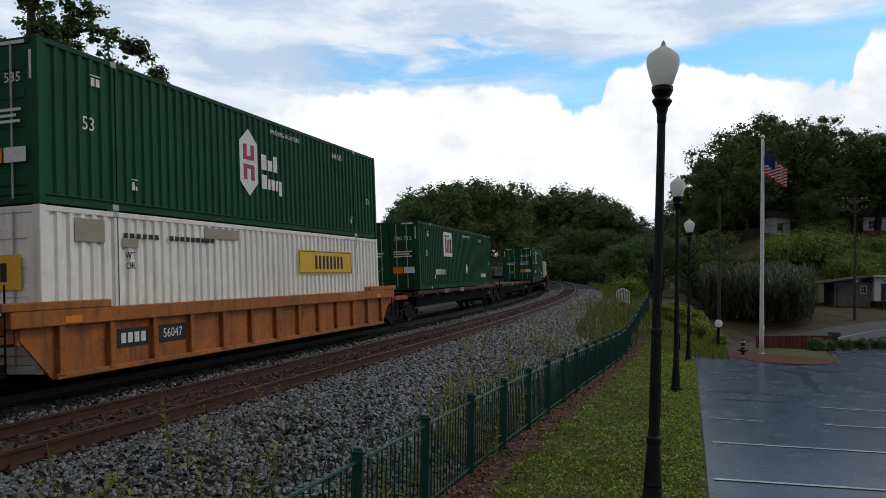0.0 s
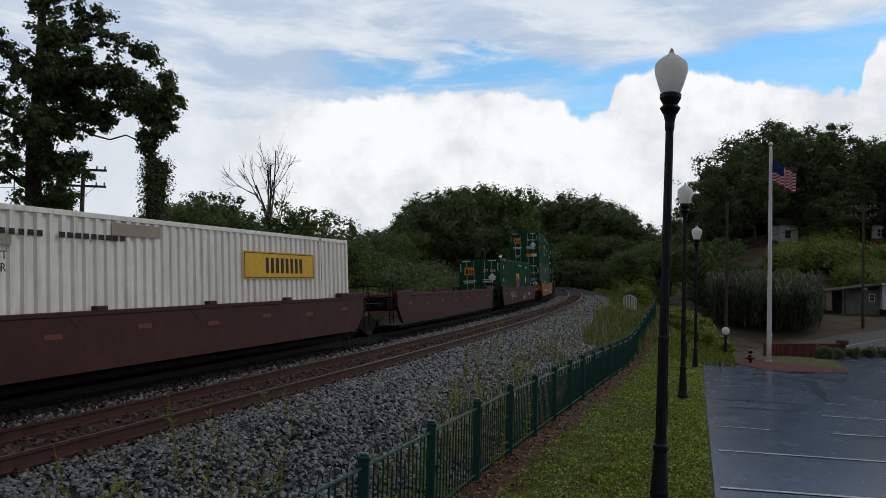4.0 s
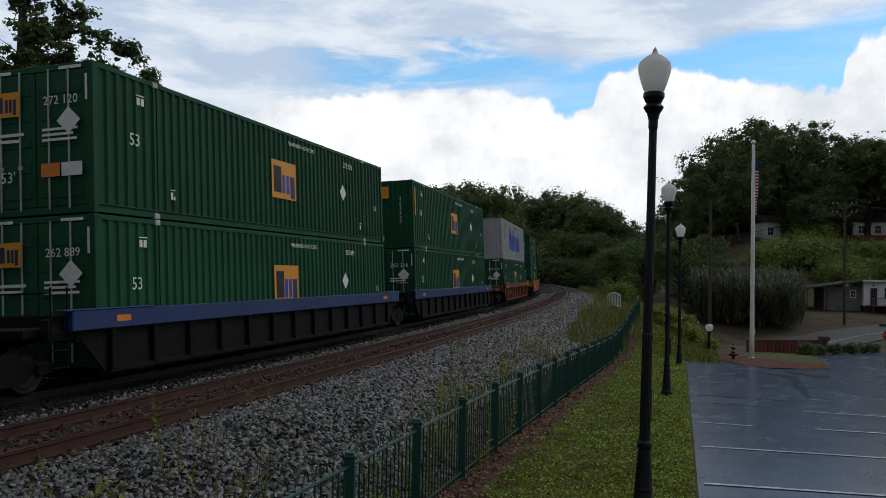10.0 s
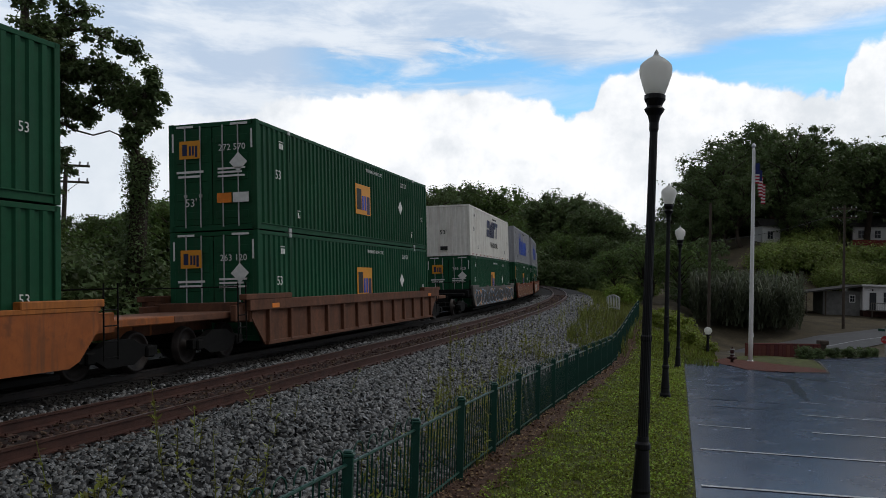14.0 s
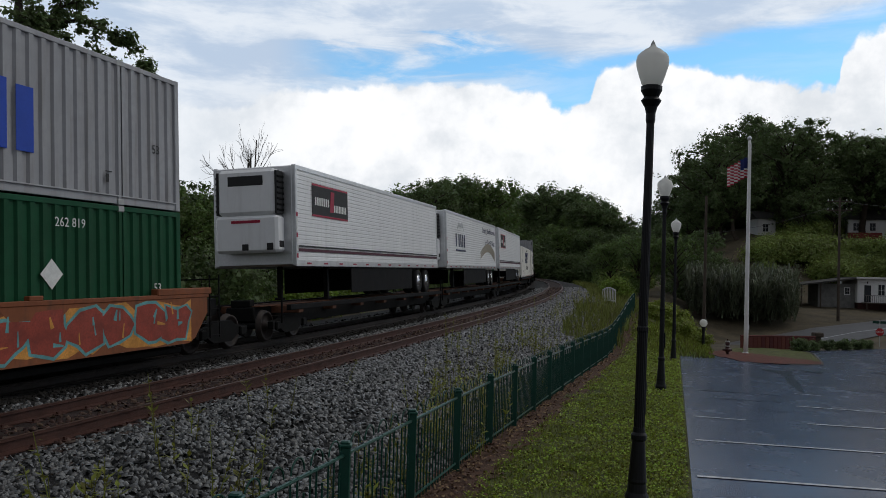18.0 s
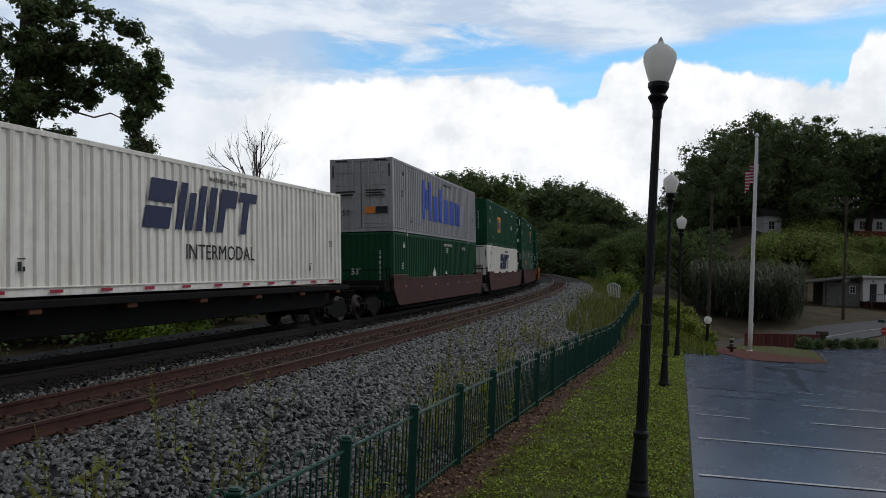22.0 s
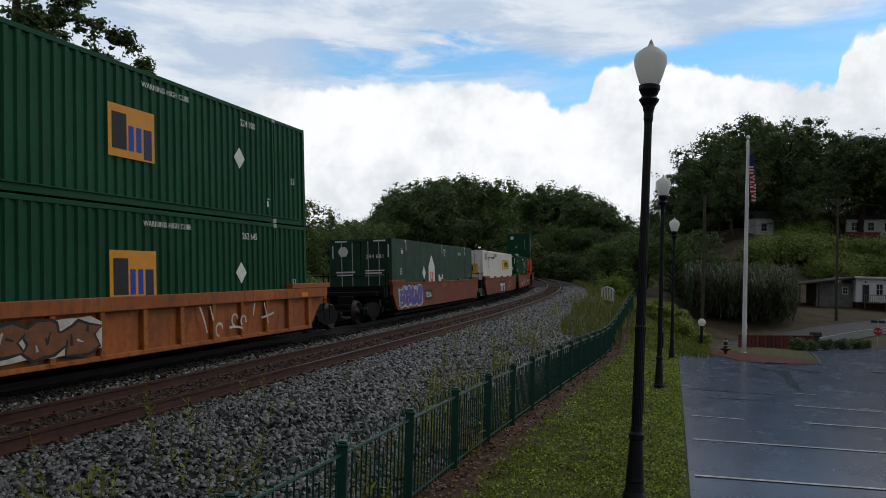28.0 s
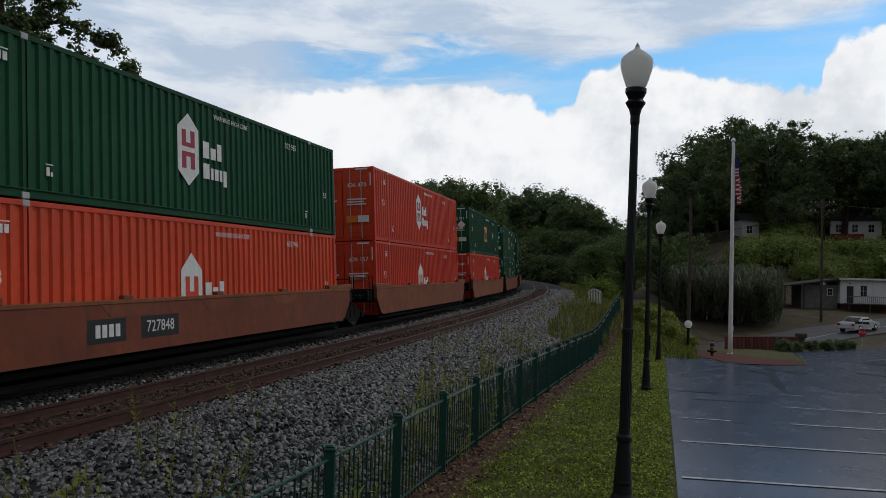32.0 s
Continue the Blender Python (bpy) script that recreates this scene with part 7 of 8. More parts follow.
# ---- utility poles and wires ----
def build_utility_pole(x, y, top, label, arms=2, turn=0.0, base=None):
    z = ground_z(x, y) if base is None else base
    p = thing("utility_pole", label, "utility pole", pose(x, y, z, 0, 0, turn), "utility poles")
    h = top - z
    part("shaft", Geo().tube([(0, 0, -0.5), (0, 0, h)], [0.17, 0.11], 10), M["oldwood"], p)
    for k in range(arms):
        a = part("crossarm", Geo().box(-1.25, 1.25, 0.1, 0.22, h - 0.45 - 0.95 * k, h - 0.32 - 0.95 * k, 0.01), M["oldwood"], p)
        for i in (-1.15, -0.7, 0.7, 1.15):
            part("insulator", Geo().lathe([(0.03, 0), (0.06, 0.05), (0.04, 0.1), (0.06, 0.14), (0.02, 0.2)], 8, (i, 0.16, h - 0.32 - 0.95 * k)), M["castgrey"], a)
        part("brace", Geo().tube([(-0.7, 0.14, h - 0.4 - 0.95 * k), (0, 0.16, h - 1.0 - 0.95 * k), (0.7, 0.14, h - 0.4 - 0.95 * k)], 0.02, 5), M["castgrey"], a)
    return p


def wire(a, b, sag, name="overhead_wire"):
    a, b = Vector(a), Vector(b)
    pts = [a.lerp(b, k / 14) - Vector((0, 0, sag * 4 * (k / 14) * (1 - k / 14))) for k in range(15)]
    ob = part(name, Geo().tube(pts, 0.018, 5), M["blackmark"])
    return tagged(ob, "thin dark overhead wire strung between poles", "wire", "overhead wires")


build_utility_pole(43.7, 90.0, 12.0, "weathered wooden utility pole with two crossarms", 2, -20)
build_utility_pole(25.2, 78.0, 10.6, "bare dark wooden utility pole before the trees", 0, 0)
build_utility_pole(-21.85, 47.5, 9.05, "wooden utility pole with two crossarms behind the track", 2, 10)
wire((43.7, 90.0, 11.4), (25.2, 78.0, 7.0), 0.5)
wire((28.6, 80.0, 5.2), (25.6, 80.0, -2.3), 0.0, "guy_wire")
wire((43.0, 90.2, 11.8), (78, 120, 15), 0.8)
wire((-22.9, 47.5, 7.7), (-60, 40, 8.4), 1.0)

# ---- the white railing panel beside the line ----
rail_panel = thing("white_railing", "small white arched railing panel by the track", "railing")
for k in range(9):
    part("baluster", Geo().tube([(k * 0.22, 0, 0), (k * 0.22, 0, 1.05 + 0.25 * math.sin(math.pi * k / 8))], 0.035, 6), TRIM, rail_panel)
part("top_rail", Geo().tube([(k * 0.22, 0, 1.05 + 0.25 * math.sin(math.pi * k / 8)) for k in range(9)], 0.06, 6), TRIM, rail_panel)
part("bottom_rail", Geo().tube([(0, 0, 0.15), (1.76, 0, 0.15)], 0.05, 6), TRIM, rail_panel)
rail_panel.matrix_basis = pose(15.2, 76, ground_z(15.2, 76) - 0.05, 0, 0, -62)


# ---- vehicles on the road ----
DRIVERS = []


def build_vehicle(kind, colour, label):
    v = thing(kind, label, {"pickup_truck": "pickup truck", "suv": "suv", "sedan": "car"}[kind])
    L, W = {"pickup_truck": (5.4, 1.9), "suv": (4.6, 1.85), "sedan": (4.7, 1.8)}[kind]
    prof = {"pickup_truck": [(-2.7, 0.45), (-2.7, 0.95), (-2.55, 1.05), (-1.5, 1.15), (-0.75, 1.72), (0.35, 1.76), (0.55, 1.15), (2.68, 1.12), (2.7, 0.5)],
            "suv": [(-2.3, 0.4), (-2.3, 0.9), (-2.1, 1.0), (-1.15, 1.08), (-0.5, 1.65), (1.95, 1.7), (2.25, 1.1), (2.3, 0.45)],
            "sedan": [(-2.35, 0.35), (-2.35, 0.7), (-2.2, 0.82), (-1.2, 0.95), (-0.4, 1.4), (0.7, 1.42), (1.5, 1.02), (2.2, 0.98), (2.35, 0.8), (2.35, 0.4)]}[kind]
    n = len(prof)
    g = Geo()
    V = []
    for i, x in enumerate((-W / 2, -W / 2 + 0.06, W / 2 - 0.06, W / 2)):
        for a, b in prof:
            t = 0.12 if b > 1.2 else 0.0
            xx = x * (1 - t) if abs(x) > 0.1 else x
            V.append((xx, a, b - (0.04 if i in (0, 3) else 0)))
    F = [tuple(range(n)), tuple(range(4 * n - 1, 3 * n - 1, -1))]
    for s in range(3):
        F += [(s * n + (i + 1) % n, s * n + i, (s + 1) * n + i, (s + 1) * n + (i + 1) % n) for i in range(n)]
    paint = material(kind + "_paint", colour, 0.3, var=0.06, scale=2)
    part("body", g.add(V, F), paint, v)
    top = [p for p in prof if p[1] > 1.3]
    y0, y1, zt = top[0][0], top[-1][0], top[0][1]
    for sx in (-1, 1):
        part("side_window", Geo().box(*sorted((sx * W / 2 * 0.9, sx * (W / 2 * 0.94))), y0 - 0.1, y1, zt - 0.5, zt - 0.12, 0.02), GLASS, v)
        part("headlight", Geo().box(*sorted((sx * (W / 2 - 0.45), sx * (W / 2 - 0.08))), prof[0][0] - 0.03, prof[0][0] + 0.05, 0.65, 0.82, 0.02), M["silver"], v)
        part("tail_light", Geo().box(*sorted((sx * (W / 2 - 0.35), sx * (W / 2 - 0.05))), prof[-1][0] - 0.05, prof[-1][0] + 0.03, 0.72, 0.92, 0.02), M["crimson"], v)
    ws = (prof[3], prof[4]) if kind != "sedan" else (prof[3], prof[4])
    part("windscreen", Geo().add([(-W * 0.40, ws[0][0] + 0.06, ws[0][1] + 0.06), (W * 0.40, ws[0][0] + 0.06, ws[0][1] + 0.06), (W * 0.38, ws[1][0] - 0.05, ws[1][1] + 0.0), (-W * 0.38, ws[1][0] - 0.05, ws[1][1] + 0.0)], [(0, 1, 2, 3)]), GLASS, v)
    if kind != "pickup_truck":
        rs = (prof[5], prof[6])
        part("rear_window", Geo().add([(-W * 0.38, rs[0][0] + 0.08, rs[0][1] - 0.03), (W * 0.38, rs[0][0] + 0.08, rs[0][1] - 0.03), (W * 0.40, rs[1][0] - 0.02, rs[1][1] + 0.1), (-W * 0.40, rs[1][0] - 0.02, rs[1][1] + 0.1)], [(3, 2, 1, 0)]), GLASS, v)
    else:
        part("load_bed", Geo().box(-W / 2 + 0.14, W / 2 - 0.14, 0.75, 2.55, 1.121, 1.127), M["blackmark"], v, "dark open load bed")
        part("rear_window", Geo().box(-W * 0.36, W * 0.36, 0.5, 0.53, 1.25, 1.62), GLASS, v)
    part("bumper", Geo().box(-W / 2 + 0.05, W / 2 - 0.05, prof[0][0] - 0.1, prof[0][0] + 0.05, 0.4, 0.62, 0.04), M["blackmark"], v)
    part("bumper", Geo().box(-W / 2 + 0.05, W / 2 - 0.05, prof[-1][0] - 0.05, prof[-1][0] + 0.1, 0.42, 0.62, 0.04), M["blackmark"] if kind == "pickup_truck" else paint, v)
    ty = cached(("tyre", kind), lambda: wheel_mesh(0.36, 0.24))
    rm = cached(("hub", kind), lambda: Geo().lathe([(0.2, 0.125), (0.17, 0.1), (0.06, 0.11), (0.0, 0.13)], 14).mesh("rim", True))
    for sx in (-1, 1):
        for y in (-L * 0.31, L * 0.3):
            w = part("tyre", ty, M["rubber"], v, m=Matrix.Translation((sx * (W / 2 - 0.1), y, 0.36)) @ Matrix.Rotation(sx * math.pi / 2, 4, "Y"))
            part("rim", rm, M["alloy"], w)
    return v


def road_s(k):
    """A pose on the road at path parameter k, nose (-y) towards the dip."""
    i = clamp(int(k), 0, len(ROAD) - 2)
    p0, p1 = Vector(ROAD[i]), Vector(ROAD[i + 1])
    d = (p1 - p0).normalized()
    p = p0.lerp(p1, k - i) + Vector((0, 0, 0.055))
    X = Vector((d.y, -d.x, 0)).normalized()
    m = Matrix((X, d, X.cross(d))).transposed().to_4x4()
    m.translation = p
    return m


LANE = {"in": -1.6, "out": 1.6}


def drive(ob, rows, lane, back=False):
    turn = Matrix.Rotation(math.pi, 4, "Z") if back else Matrix.Identity(4)
    DRIVERS.append((ob, [(t, road_s(k) @ Matrix.Translation((LANE[lane], 0, 0)) @ turn) for t, k in rows]))


drive(build_vehicle("pickup_truck", (0.72, 0.72, 0.72), "white pickup truck driving along the road"), ((0, 7.6), (1, 5.7), (1.5, 5.05), (2, 4.45), (2.3, 4.1), (2.6, 3.75), (3, 3.25), (3.5, 2.1), (4, 1.2), (4.5, 0.7), (5.5, 0.3), (31, 0.25), (32, 0.25)), "in")
drive(build_vehicle("suv", (0.035, 0.035, 0.04), "dark grey suv driving along the road"), ((0, 7.95), (12, 7.9), (13.5, 6.9), (14.5, 4.9), (15, 4.15), (15.5, 3.5), (15.75, 3.05), (16, 2.55), (16.5, 1.6), (17, 0.9), (18, 0.45), (31, 0.4), (32, 0.4)), "in")
drive(build_vehicle("sedan", (0.42, 0.43, 0.44), "silver car driving up the road"), ((0, 0.1), (30.0, 0.15), (30.6, 0.8), (31, 1.7), (31.3, 2.55), (31.6, 3.3), (32, 4.15)), "out", True)


# ---- trees and bushes ----
def leafy_limb(rng, tree, pts, r, reach, density, cs, rs):
    """A crooked limb through a few points, twigs off it, and the places of the leaf clumps."""
    g = Geo()
    pts = [Vector(q) for q in pts]
    fine_ = []
    for a, b in zip(pts, pts[1:]):
        fine_ += [a.lerp(b, k / 4) + Vector(rng.normal(size=3)) * 0.06 for k in range(4)]
    fine_.append(pts[-1])
    g.tube(fine_, [r * (1 - 0.8 * k / (len(fine_) - 1)) for k in range(len(fine_))], 6)
    for k in range(density):
        a = fine_[int(rng.integers(2, len(fine_)))]
        d = Vector(rng.normal(size=3))
        d.z = d.z * 0.8 + 0.1
        e = a + d.normalized() * reach * rng.uniform(0.3, 1.0)
        m = a.lerp(e, 0.5) + Vector((0, 0, 0.08))
        g.tube([a, m, e], [0.03, 0.02, 0.008], 4, False)
        for f in (0.6, 1.0):
            cs.append(tuple(a.lerp(e, f) + Vector(rng.normal(size=3)) * 0.1))
            rs.append(rng.uniform(0.16, 0.36))
    part("bough", g, M["bark"], tree)


def ivy_tree():
    """A broken trunk wrapped in ivy, with a thin leafy leader."""
    rng = np.random.default_rng(5)
    t = thing("ivy_tree", "dead trunk wrapped in dark ivy with thin leafy branches", "tree")
    part("trunk", Geo().tube([(0, 0, -0.5), (0.05, 0, 3), (0.0, 0.1, 6), (0.1, 0, 7.7)], [0.42, 0.38, 0.36, 0.34], 10), M["bark"], t)
    cs, rs = [], []
    for pts, reach, k in ((((0.0, 0, 7.4), (-0.25, 0, 8.6), (-0.1, 0.2, 9.6), (0.25, 0, 11.0)), 0.75, 20), (((-0.1, 0, 9.0), (0.35, 0.2, 9.6), (0.75, 0.1, 9.9)), 0.45, 10), (((0.0, 0, 10.0), (0.4, -0.2, 10.6), (0.6, 0, 10.9)), 0.5, 9), (((-0.2, 0, 9.4), (-0.7, 0.1, 9.9), (-1.2, 0, 9.9)), 0.45, 9)):
        leafy_limb(rng, t, pts, 0.09, reach, k, cs, rs)
    vine = Geo().tube([(-0.2, 0, 7.7), (-0.55, 0, 8.1), (-0.9, 0.1, 8.6), (-1.25, 0, 8.75), (-1.9, 0, 8.55), (-2.7, 0, 8.75), (-3.6, 0, 9.2)], [0.03, 0.035, 0.03, 0.03, 0.035, 0.04, 0.045], 5)
    part("vine", vine, M["bark"], t, "thin bare hanging vine")
    V, Q = leaf_cloud(rng, cs, rs, 5600, 0.085)
    part("crown", raw_mesh("crown", V, Q), LEAF["dark"], t, "open leafy top")
    zz = np.linspace(-0.3, 7.55, 40)
    cs = [(0.08 * math.sin(z), 0, z) for z in zz] + [(0.3, 0, 7.5), (-0.3, 0, 7.55), (0.45, 0, 7.3)]
    V, Q = leaf_cloud(rng, cs, [0.54 + 0.05 * math.sin(z * 2.1) + 0.06 * step(z, 6, 7.4) for z in zz] + [0.3, 0.3, 0.24], 12000, 0.062)
    part("ivy", raw_mesh("ivy", V, Q), LEAF["dark"], t, "dark ivy leaves")
    return at(t, -12.25, 33.0)


def big_tree():
    """The broad tree beyond the line: long limbs reaching over, open below."""
    rng = np.random.default_rng(2)
    t = thing("tree", "large broad-leaved tree with long limbs and dark foliage", "tree")
    part("trunk", Geo().tube([(0, 0, -0.6), (0.1, 0, 4), (-0.1, 0.1, 8), (0.1, 0, 12), (0.0, 0, 16.5)], [0.42, 0.36, 0.31, 0.22, 0.06], 10), M["bark"], t, smooth=True)
    cs, rs = [], []
    for pts, reach, k in ((((0, 0, 8.6), (2.1, 0.3, 9.7), (4.6, 0, 10.3)), 0.95, 46), (((0, 0, 11.0), (2.3, -0.4, 11.7), (4.2, 0, 10.8)), 0.95, 46), (((0, 0, 12.6), (2.4, 0.3, 13.0), (4.5, 0, 12.3)), 0.55, 26),
                          (((0, 0, 7.2), (1.0, -0.3, 7.6), (1.7, 0, 7.4)), 1.0, 46), (((0, 0, 5.4), (0.8, 0.2, 6.3), (1.3, 0, 6.0)), 0.95, 46), (((0, 0, 9.6), (1.4, 0.6, 10.2), (3.0, 0.2, 9.2)), 0.8, 34),
                          (((0, 0, 8.8), (0.8, -0.8, 9.0), (1.6, -0.6, 8.9)), 0.9, 30), (((0, 0, 10.4), (1.0, -0.8, 10.9), (2.0, -0.6, 10.9)), 1.0, 34), (((0, 0, 12.0), (0.9, 0.7, 13.2), (2.2, 0.4, 14.0)), 0.9, 30),
                          (((0, 0, 9), (-2.0, 0, 10), (-4.5, 0, 10.5)), 1.2, 34), (((0, 0, 11), (-1.8, 0.5, 12.4), (-4.0, 0, 13)), 1.2, 34), (((0, 0, 6.5), (-1.6, 0, 7.4), (-3.2, 0, 7.6)), 1.1, 26), (((0, 0, 13), (0.5, 0, 15), (1.2, 0, 16)), 1.2, 34), (((0, 0, 6.2), (0.3, -1.0, 8.2), (0.5, -1.2, 9.4)), 1.1, 46), (((0, 0, 10.2), (2.0, -0.5, 11.0), (3.5, -0.3, 11.1)), 0.9, 44), (((0, 0, 9.8), (0.5, -1.0, 11.2), (1.2, -1.2, 12.4)), 1.2, 46)):
        leafy_limb(rng, t, pts, 0.12, reach, k, cs, rs)
    V, Q = leaf_cloud(rng, cs, rs, 38000, 0.085)
    part("crown", raw_mesh("crown", V, Q), LEAF["dark"], t, "leafy crown with gaps")
    return at(t, -17.45, 33.5)


def dead_tree():
    rng = np.random.default_rng(8)
    t = thing("dead_tree", "bare grey dead tree with thin twigs", "tree")
    g = Geo()

    def grow(p, d, ln, r, depth):
        q = p + d * ln
        m = p.lerp(q, 0.5) + Vector(rng.normal(size=3)) * ln * 0.05
        g.tube([p, m, q], [r, r * 0.85, r * 0.65], 5 if depth > 1 else 4, False)
        if depth == 0:
            return
        for k in range(3 if depth > 1 else 4):
            a = Vector(rng.normal(size=3)) * 0.5
            nd = (d + a + Vector((0, 0, 0.22))).normalized()
            grow(p.lerp(q, 0.55 + 0.45 * rng.random()), nd, ln * (0.62 + 0.2 * rng.random()), r * 0.58, depth - 1)
    grow(Vector((0, 0, -0.5)), Vector((0.05, 0, 1)), 5.6, 0.12, 1)
    for k in range(4):
        grow(Vector((0.1, 0, 3.6 + 0.5 * k)), Vector((0.5 * math.cos(k * 1.7), 0.4 * math.sin(k * 1.7), 0.9)).normalized(), 1.9, 0.055, 3)
    part("branch_work", g, material("dead_wood", (0.11, 0.095, 0.08), 0.9, var=0.3), t)
    return at(t, -11.9, 51.0, 0.92, 0, 0, 1.24)


def plant_woods():
    rnd = random.Random(11)
    big_tree()
    ivy_tree()
    dead_tree()
    oak = build_tree("tree", "broad-leaved tree with a rounded dark green crown", 3, 12, 5.0, 22, 7000, 0.15, "dark", 0.22, group="woodland trees")
    ash = build_tree("tree", "tall dark green tree with an open crown", 4, 12, 4.0, 17, 5400, 0.14, "dark", 0.21, group="woodland trees")
    maple = build_tree("tree", "mid-green leafy tree with a full crown", 6, 12, 5.2, 22, 7000, 0.15, "mid", 0.24, group="woodland trees")
    pine = build_tree("tree", "tall narrow dark evergreen tree", 7, 12, 2.6, 24, 5200, 0.13, "dark", 0.32, group="woodland trees")
    bush = build_bush("bush", "dense mid-green wild bush", 12, 4.2, 3.4, 3900, 0.11, "mid", group="wild bushes")
    dark = build_bush("bush", "dense dark green wild bush", 13, 4.6, 3.6, 3900, 0.115, "dark", group="wild bushes")
    light = build_bush("bush", "bright yellow-green wild bush", 14, 3.6, 2.6, 2900, 0.13, "bright", group="wild bushes")
    vine = build_bush("vine_mound", "mound of tangled green vines on the hill", 15, 7.0, 4.2, 4800, 0.17, "olive", "vines", group="vine mounds")
    first = {id(o): True for o in (oak, ash, maple, pine, bush, dark, light, vine)}

    def put(ob, x, y, scale=1.0, sz=None, sink=0.0):
        turn = rnd.uniform(0, 360)
        if first.pop(id(ob), None):
            return at(ob, x, y, scale, turn, sink, sz)
        return again(ob, x, y, scale, turn, sink, sz)

    # thicket along the far side of the line
    for k in range(40):
        s = -6 + k * 4.3 + rnd.uniform(-1, 1)
        p = rail_point(s, -rnd.uniform(8.5, 11.0))
        put(rnd.choice((bush, dark, dark, light if k % 4 == 0 else bush)), p.x, p.y, rnd.uniform(0.75, 1.15))
        p = rail_point(s + 2, -rnd.uniform(13, 18))
        put(rnd.choice((dark, bush)), p.x, p.y, rnd.uniform(1.1, 1.5))
    for x, y, k in ((-9.9, 31.4, 0.62), (-10.6, 29.6, 0.5), (-7.0, 46.5, 0.9), (-7.6, 44.0, 0.7), (-6.0, 52, 0.8)):
        put(light, x, y, k)
    # the wooded skyline: bearing in degrees from straight ahead, elevation of the tree tops in degrees
    tops = ((-26, 3.2), (-21, 4.6), (-17.2, 6.6), (-15.5, 5.4), (-13, 3.6), (-11, 3.8), (-9, 3.4), (-7, 4.0), (-4, 4.0), (-2.8, 5.6), (-1, 6.4), (1.2, 6.9), (2.8, 7.0), (4.3, 6.0), (5.2, 4.9), (6.2, 5.6), (7.5, 6.4),
            (9, 6.2), (10.5, 5.4), (12, 4.4), (12.8, 3.7), (13.6, 3.6), (15.2, 6.6), (16.8, 8.6), (18.2, 10.2), (20, 10.6), (21.4, 11.4), (22.6, 10.9), (24.2, 11.3), (25.6, 9.8), (27, 10.2), (29, 10.0), (33, 10.4))

    def top_at(az):
        for (a, ea), (b, eb) in zip(tops, tops[1:]):
            if a <= az <= b:
                return ea + (eb - ea) * (az - a) / (b - a)
        return tops[0][1] if az < tops[0][0] else tops[-1][1]

    def skyline(az, dist, kinds, k=1.0, gap=8):
        x, y = dist * math.sin(radians(az)), dist * math.cos(radians(az))
        if not clear_of_rails(x, y, gap) or (dist < 152 and (20.5 < az < 22.3 or 26.2 < az < 30)):
            return
        el = min(top_at(az - 0.8), top_at(az), top_at(az + 0.8)) * 0.4 + top_at(az) * 0.6
        h = 2.75 + dist * math.tan(radians(el)) * k - ground_z(x, y)
        put(rnd.choice(kinds), x, y, max(2.5, h) / 11.6)

    for k in range(34):
        az = -27 + 23 * k / 33
        base = 44 + 40 * step(az, -20, -8) + 30 * step(az, -8, -4)
        skyline(az + rnd.uniform(-0.2, 0.2), base + rnd.uniform(-3, 6), (maple, oak, maple, ash), rnd.uniform(0.88, 1.0))
    for k in range(30):
        az = -4.2 + 9.0 * k / 29
        skyline(az, 128 + rnd.uniform(-5, 22) if az < 2.6 else 262 + rnd.uniform(0, 25), (maple, oak, ash), rnd.uniform(0.95, 1.1))
    for k in range(14):
        skyline(-2.5 + 8.5 * k / 13, 268 + rnd.uniform(-8, 20), (oak, maple, ash), rnd.uniform(0.7, 0.9))
    for k in range(30):
        skyline(5.0 + 8.0 * k / 29, 214 + rnd.uniform(-8, 18), (oak, ash, oak), rnd.uniform(0.98, 1.13), 5)
    for k in range(22):
        skyline(5.2 + 9 * k / 21, 196 + rnd.uniform(-6, 8), (oak, maple, maple), rnd.uniform(0.45, 0.75), 4)
    for k in range(16):
        put(dark, 21 + k * 1.2, rnd.uniform(176, 200), rnd.uniform(1.6, 2.4))
    put(ash, -13.9, 45, 8.6 / 12)
    for x, y, h in ((-12.8, 46, 6.2), (-11.2, 52, 8.2), (-15.5, 44, 6.6), (-9.6, 60, 7.4), (-7.4, 64, 6.8)):
        put(maple, x, y, h / 12)
    # mid-ground trees above the sunken road
    for x, y, h, ob in ((20.5, 98, 7.0, maple), (23.5, 96, 8.2, maple), (28, 97, 8.4, maple), (31, 93, 7.5, oak), (26, 104, 9.5, oak), (33, 104, 11, ash)):
        put(ob, x, y, h / 12)
    for k in range(26):
        y = rnd.uniform(84, 130)
        x = rnd.uniform(0.15, 0.24) * y
        if clear_of_rails(x, y, 6):
            put(rnd.choice((bush, vine, light, bush)), x, y, rnd.uniform(0.6, 1.0))
    # the hill on the right
    for k in range(28):
        skyline(15.0 + 16.5 * k / 27, 158 + rnd.uniform(-10, 16), (ash, oak, ash), rnd.uniform(0.78, 1.03))
    for k in range(18):
        skyline(15.4 + 15.5 * k / 17, 146 + rnd.uniform(-4, 4), (oak, ash), rnd.uniform(0.5, 0.75))
    for az, dist in ((27.2, 156), (27.9, 160), (29.4, 157)):
        skyline(az, dist, (pine,), 1.06)
    for k in range(30):
        y = rnd.uniform(152, 182)
        put(dark, math.tan(radians(14.5 + 17 * k / 29)) * y, y, rnd.uniform(2.0, 3.0))
    for k in range(78):
        y = rnd.uniform(110, 145)
        x = rnd.uniform(0.37, 0.62) * y
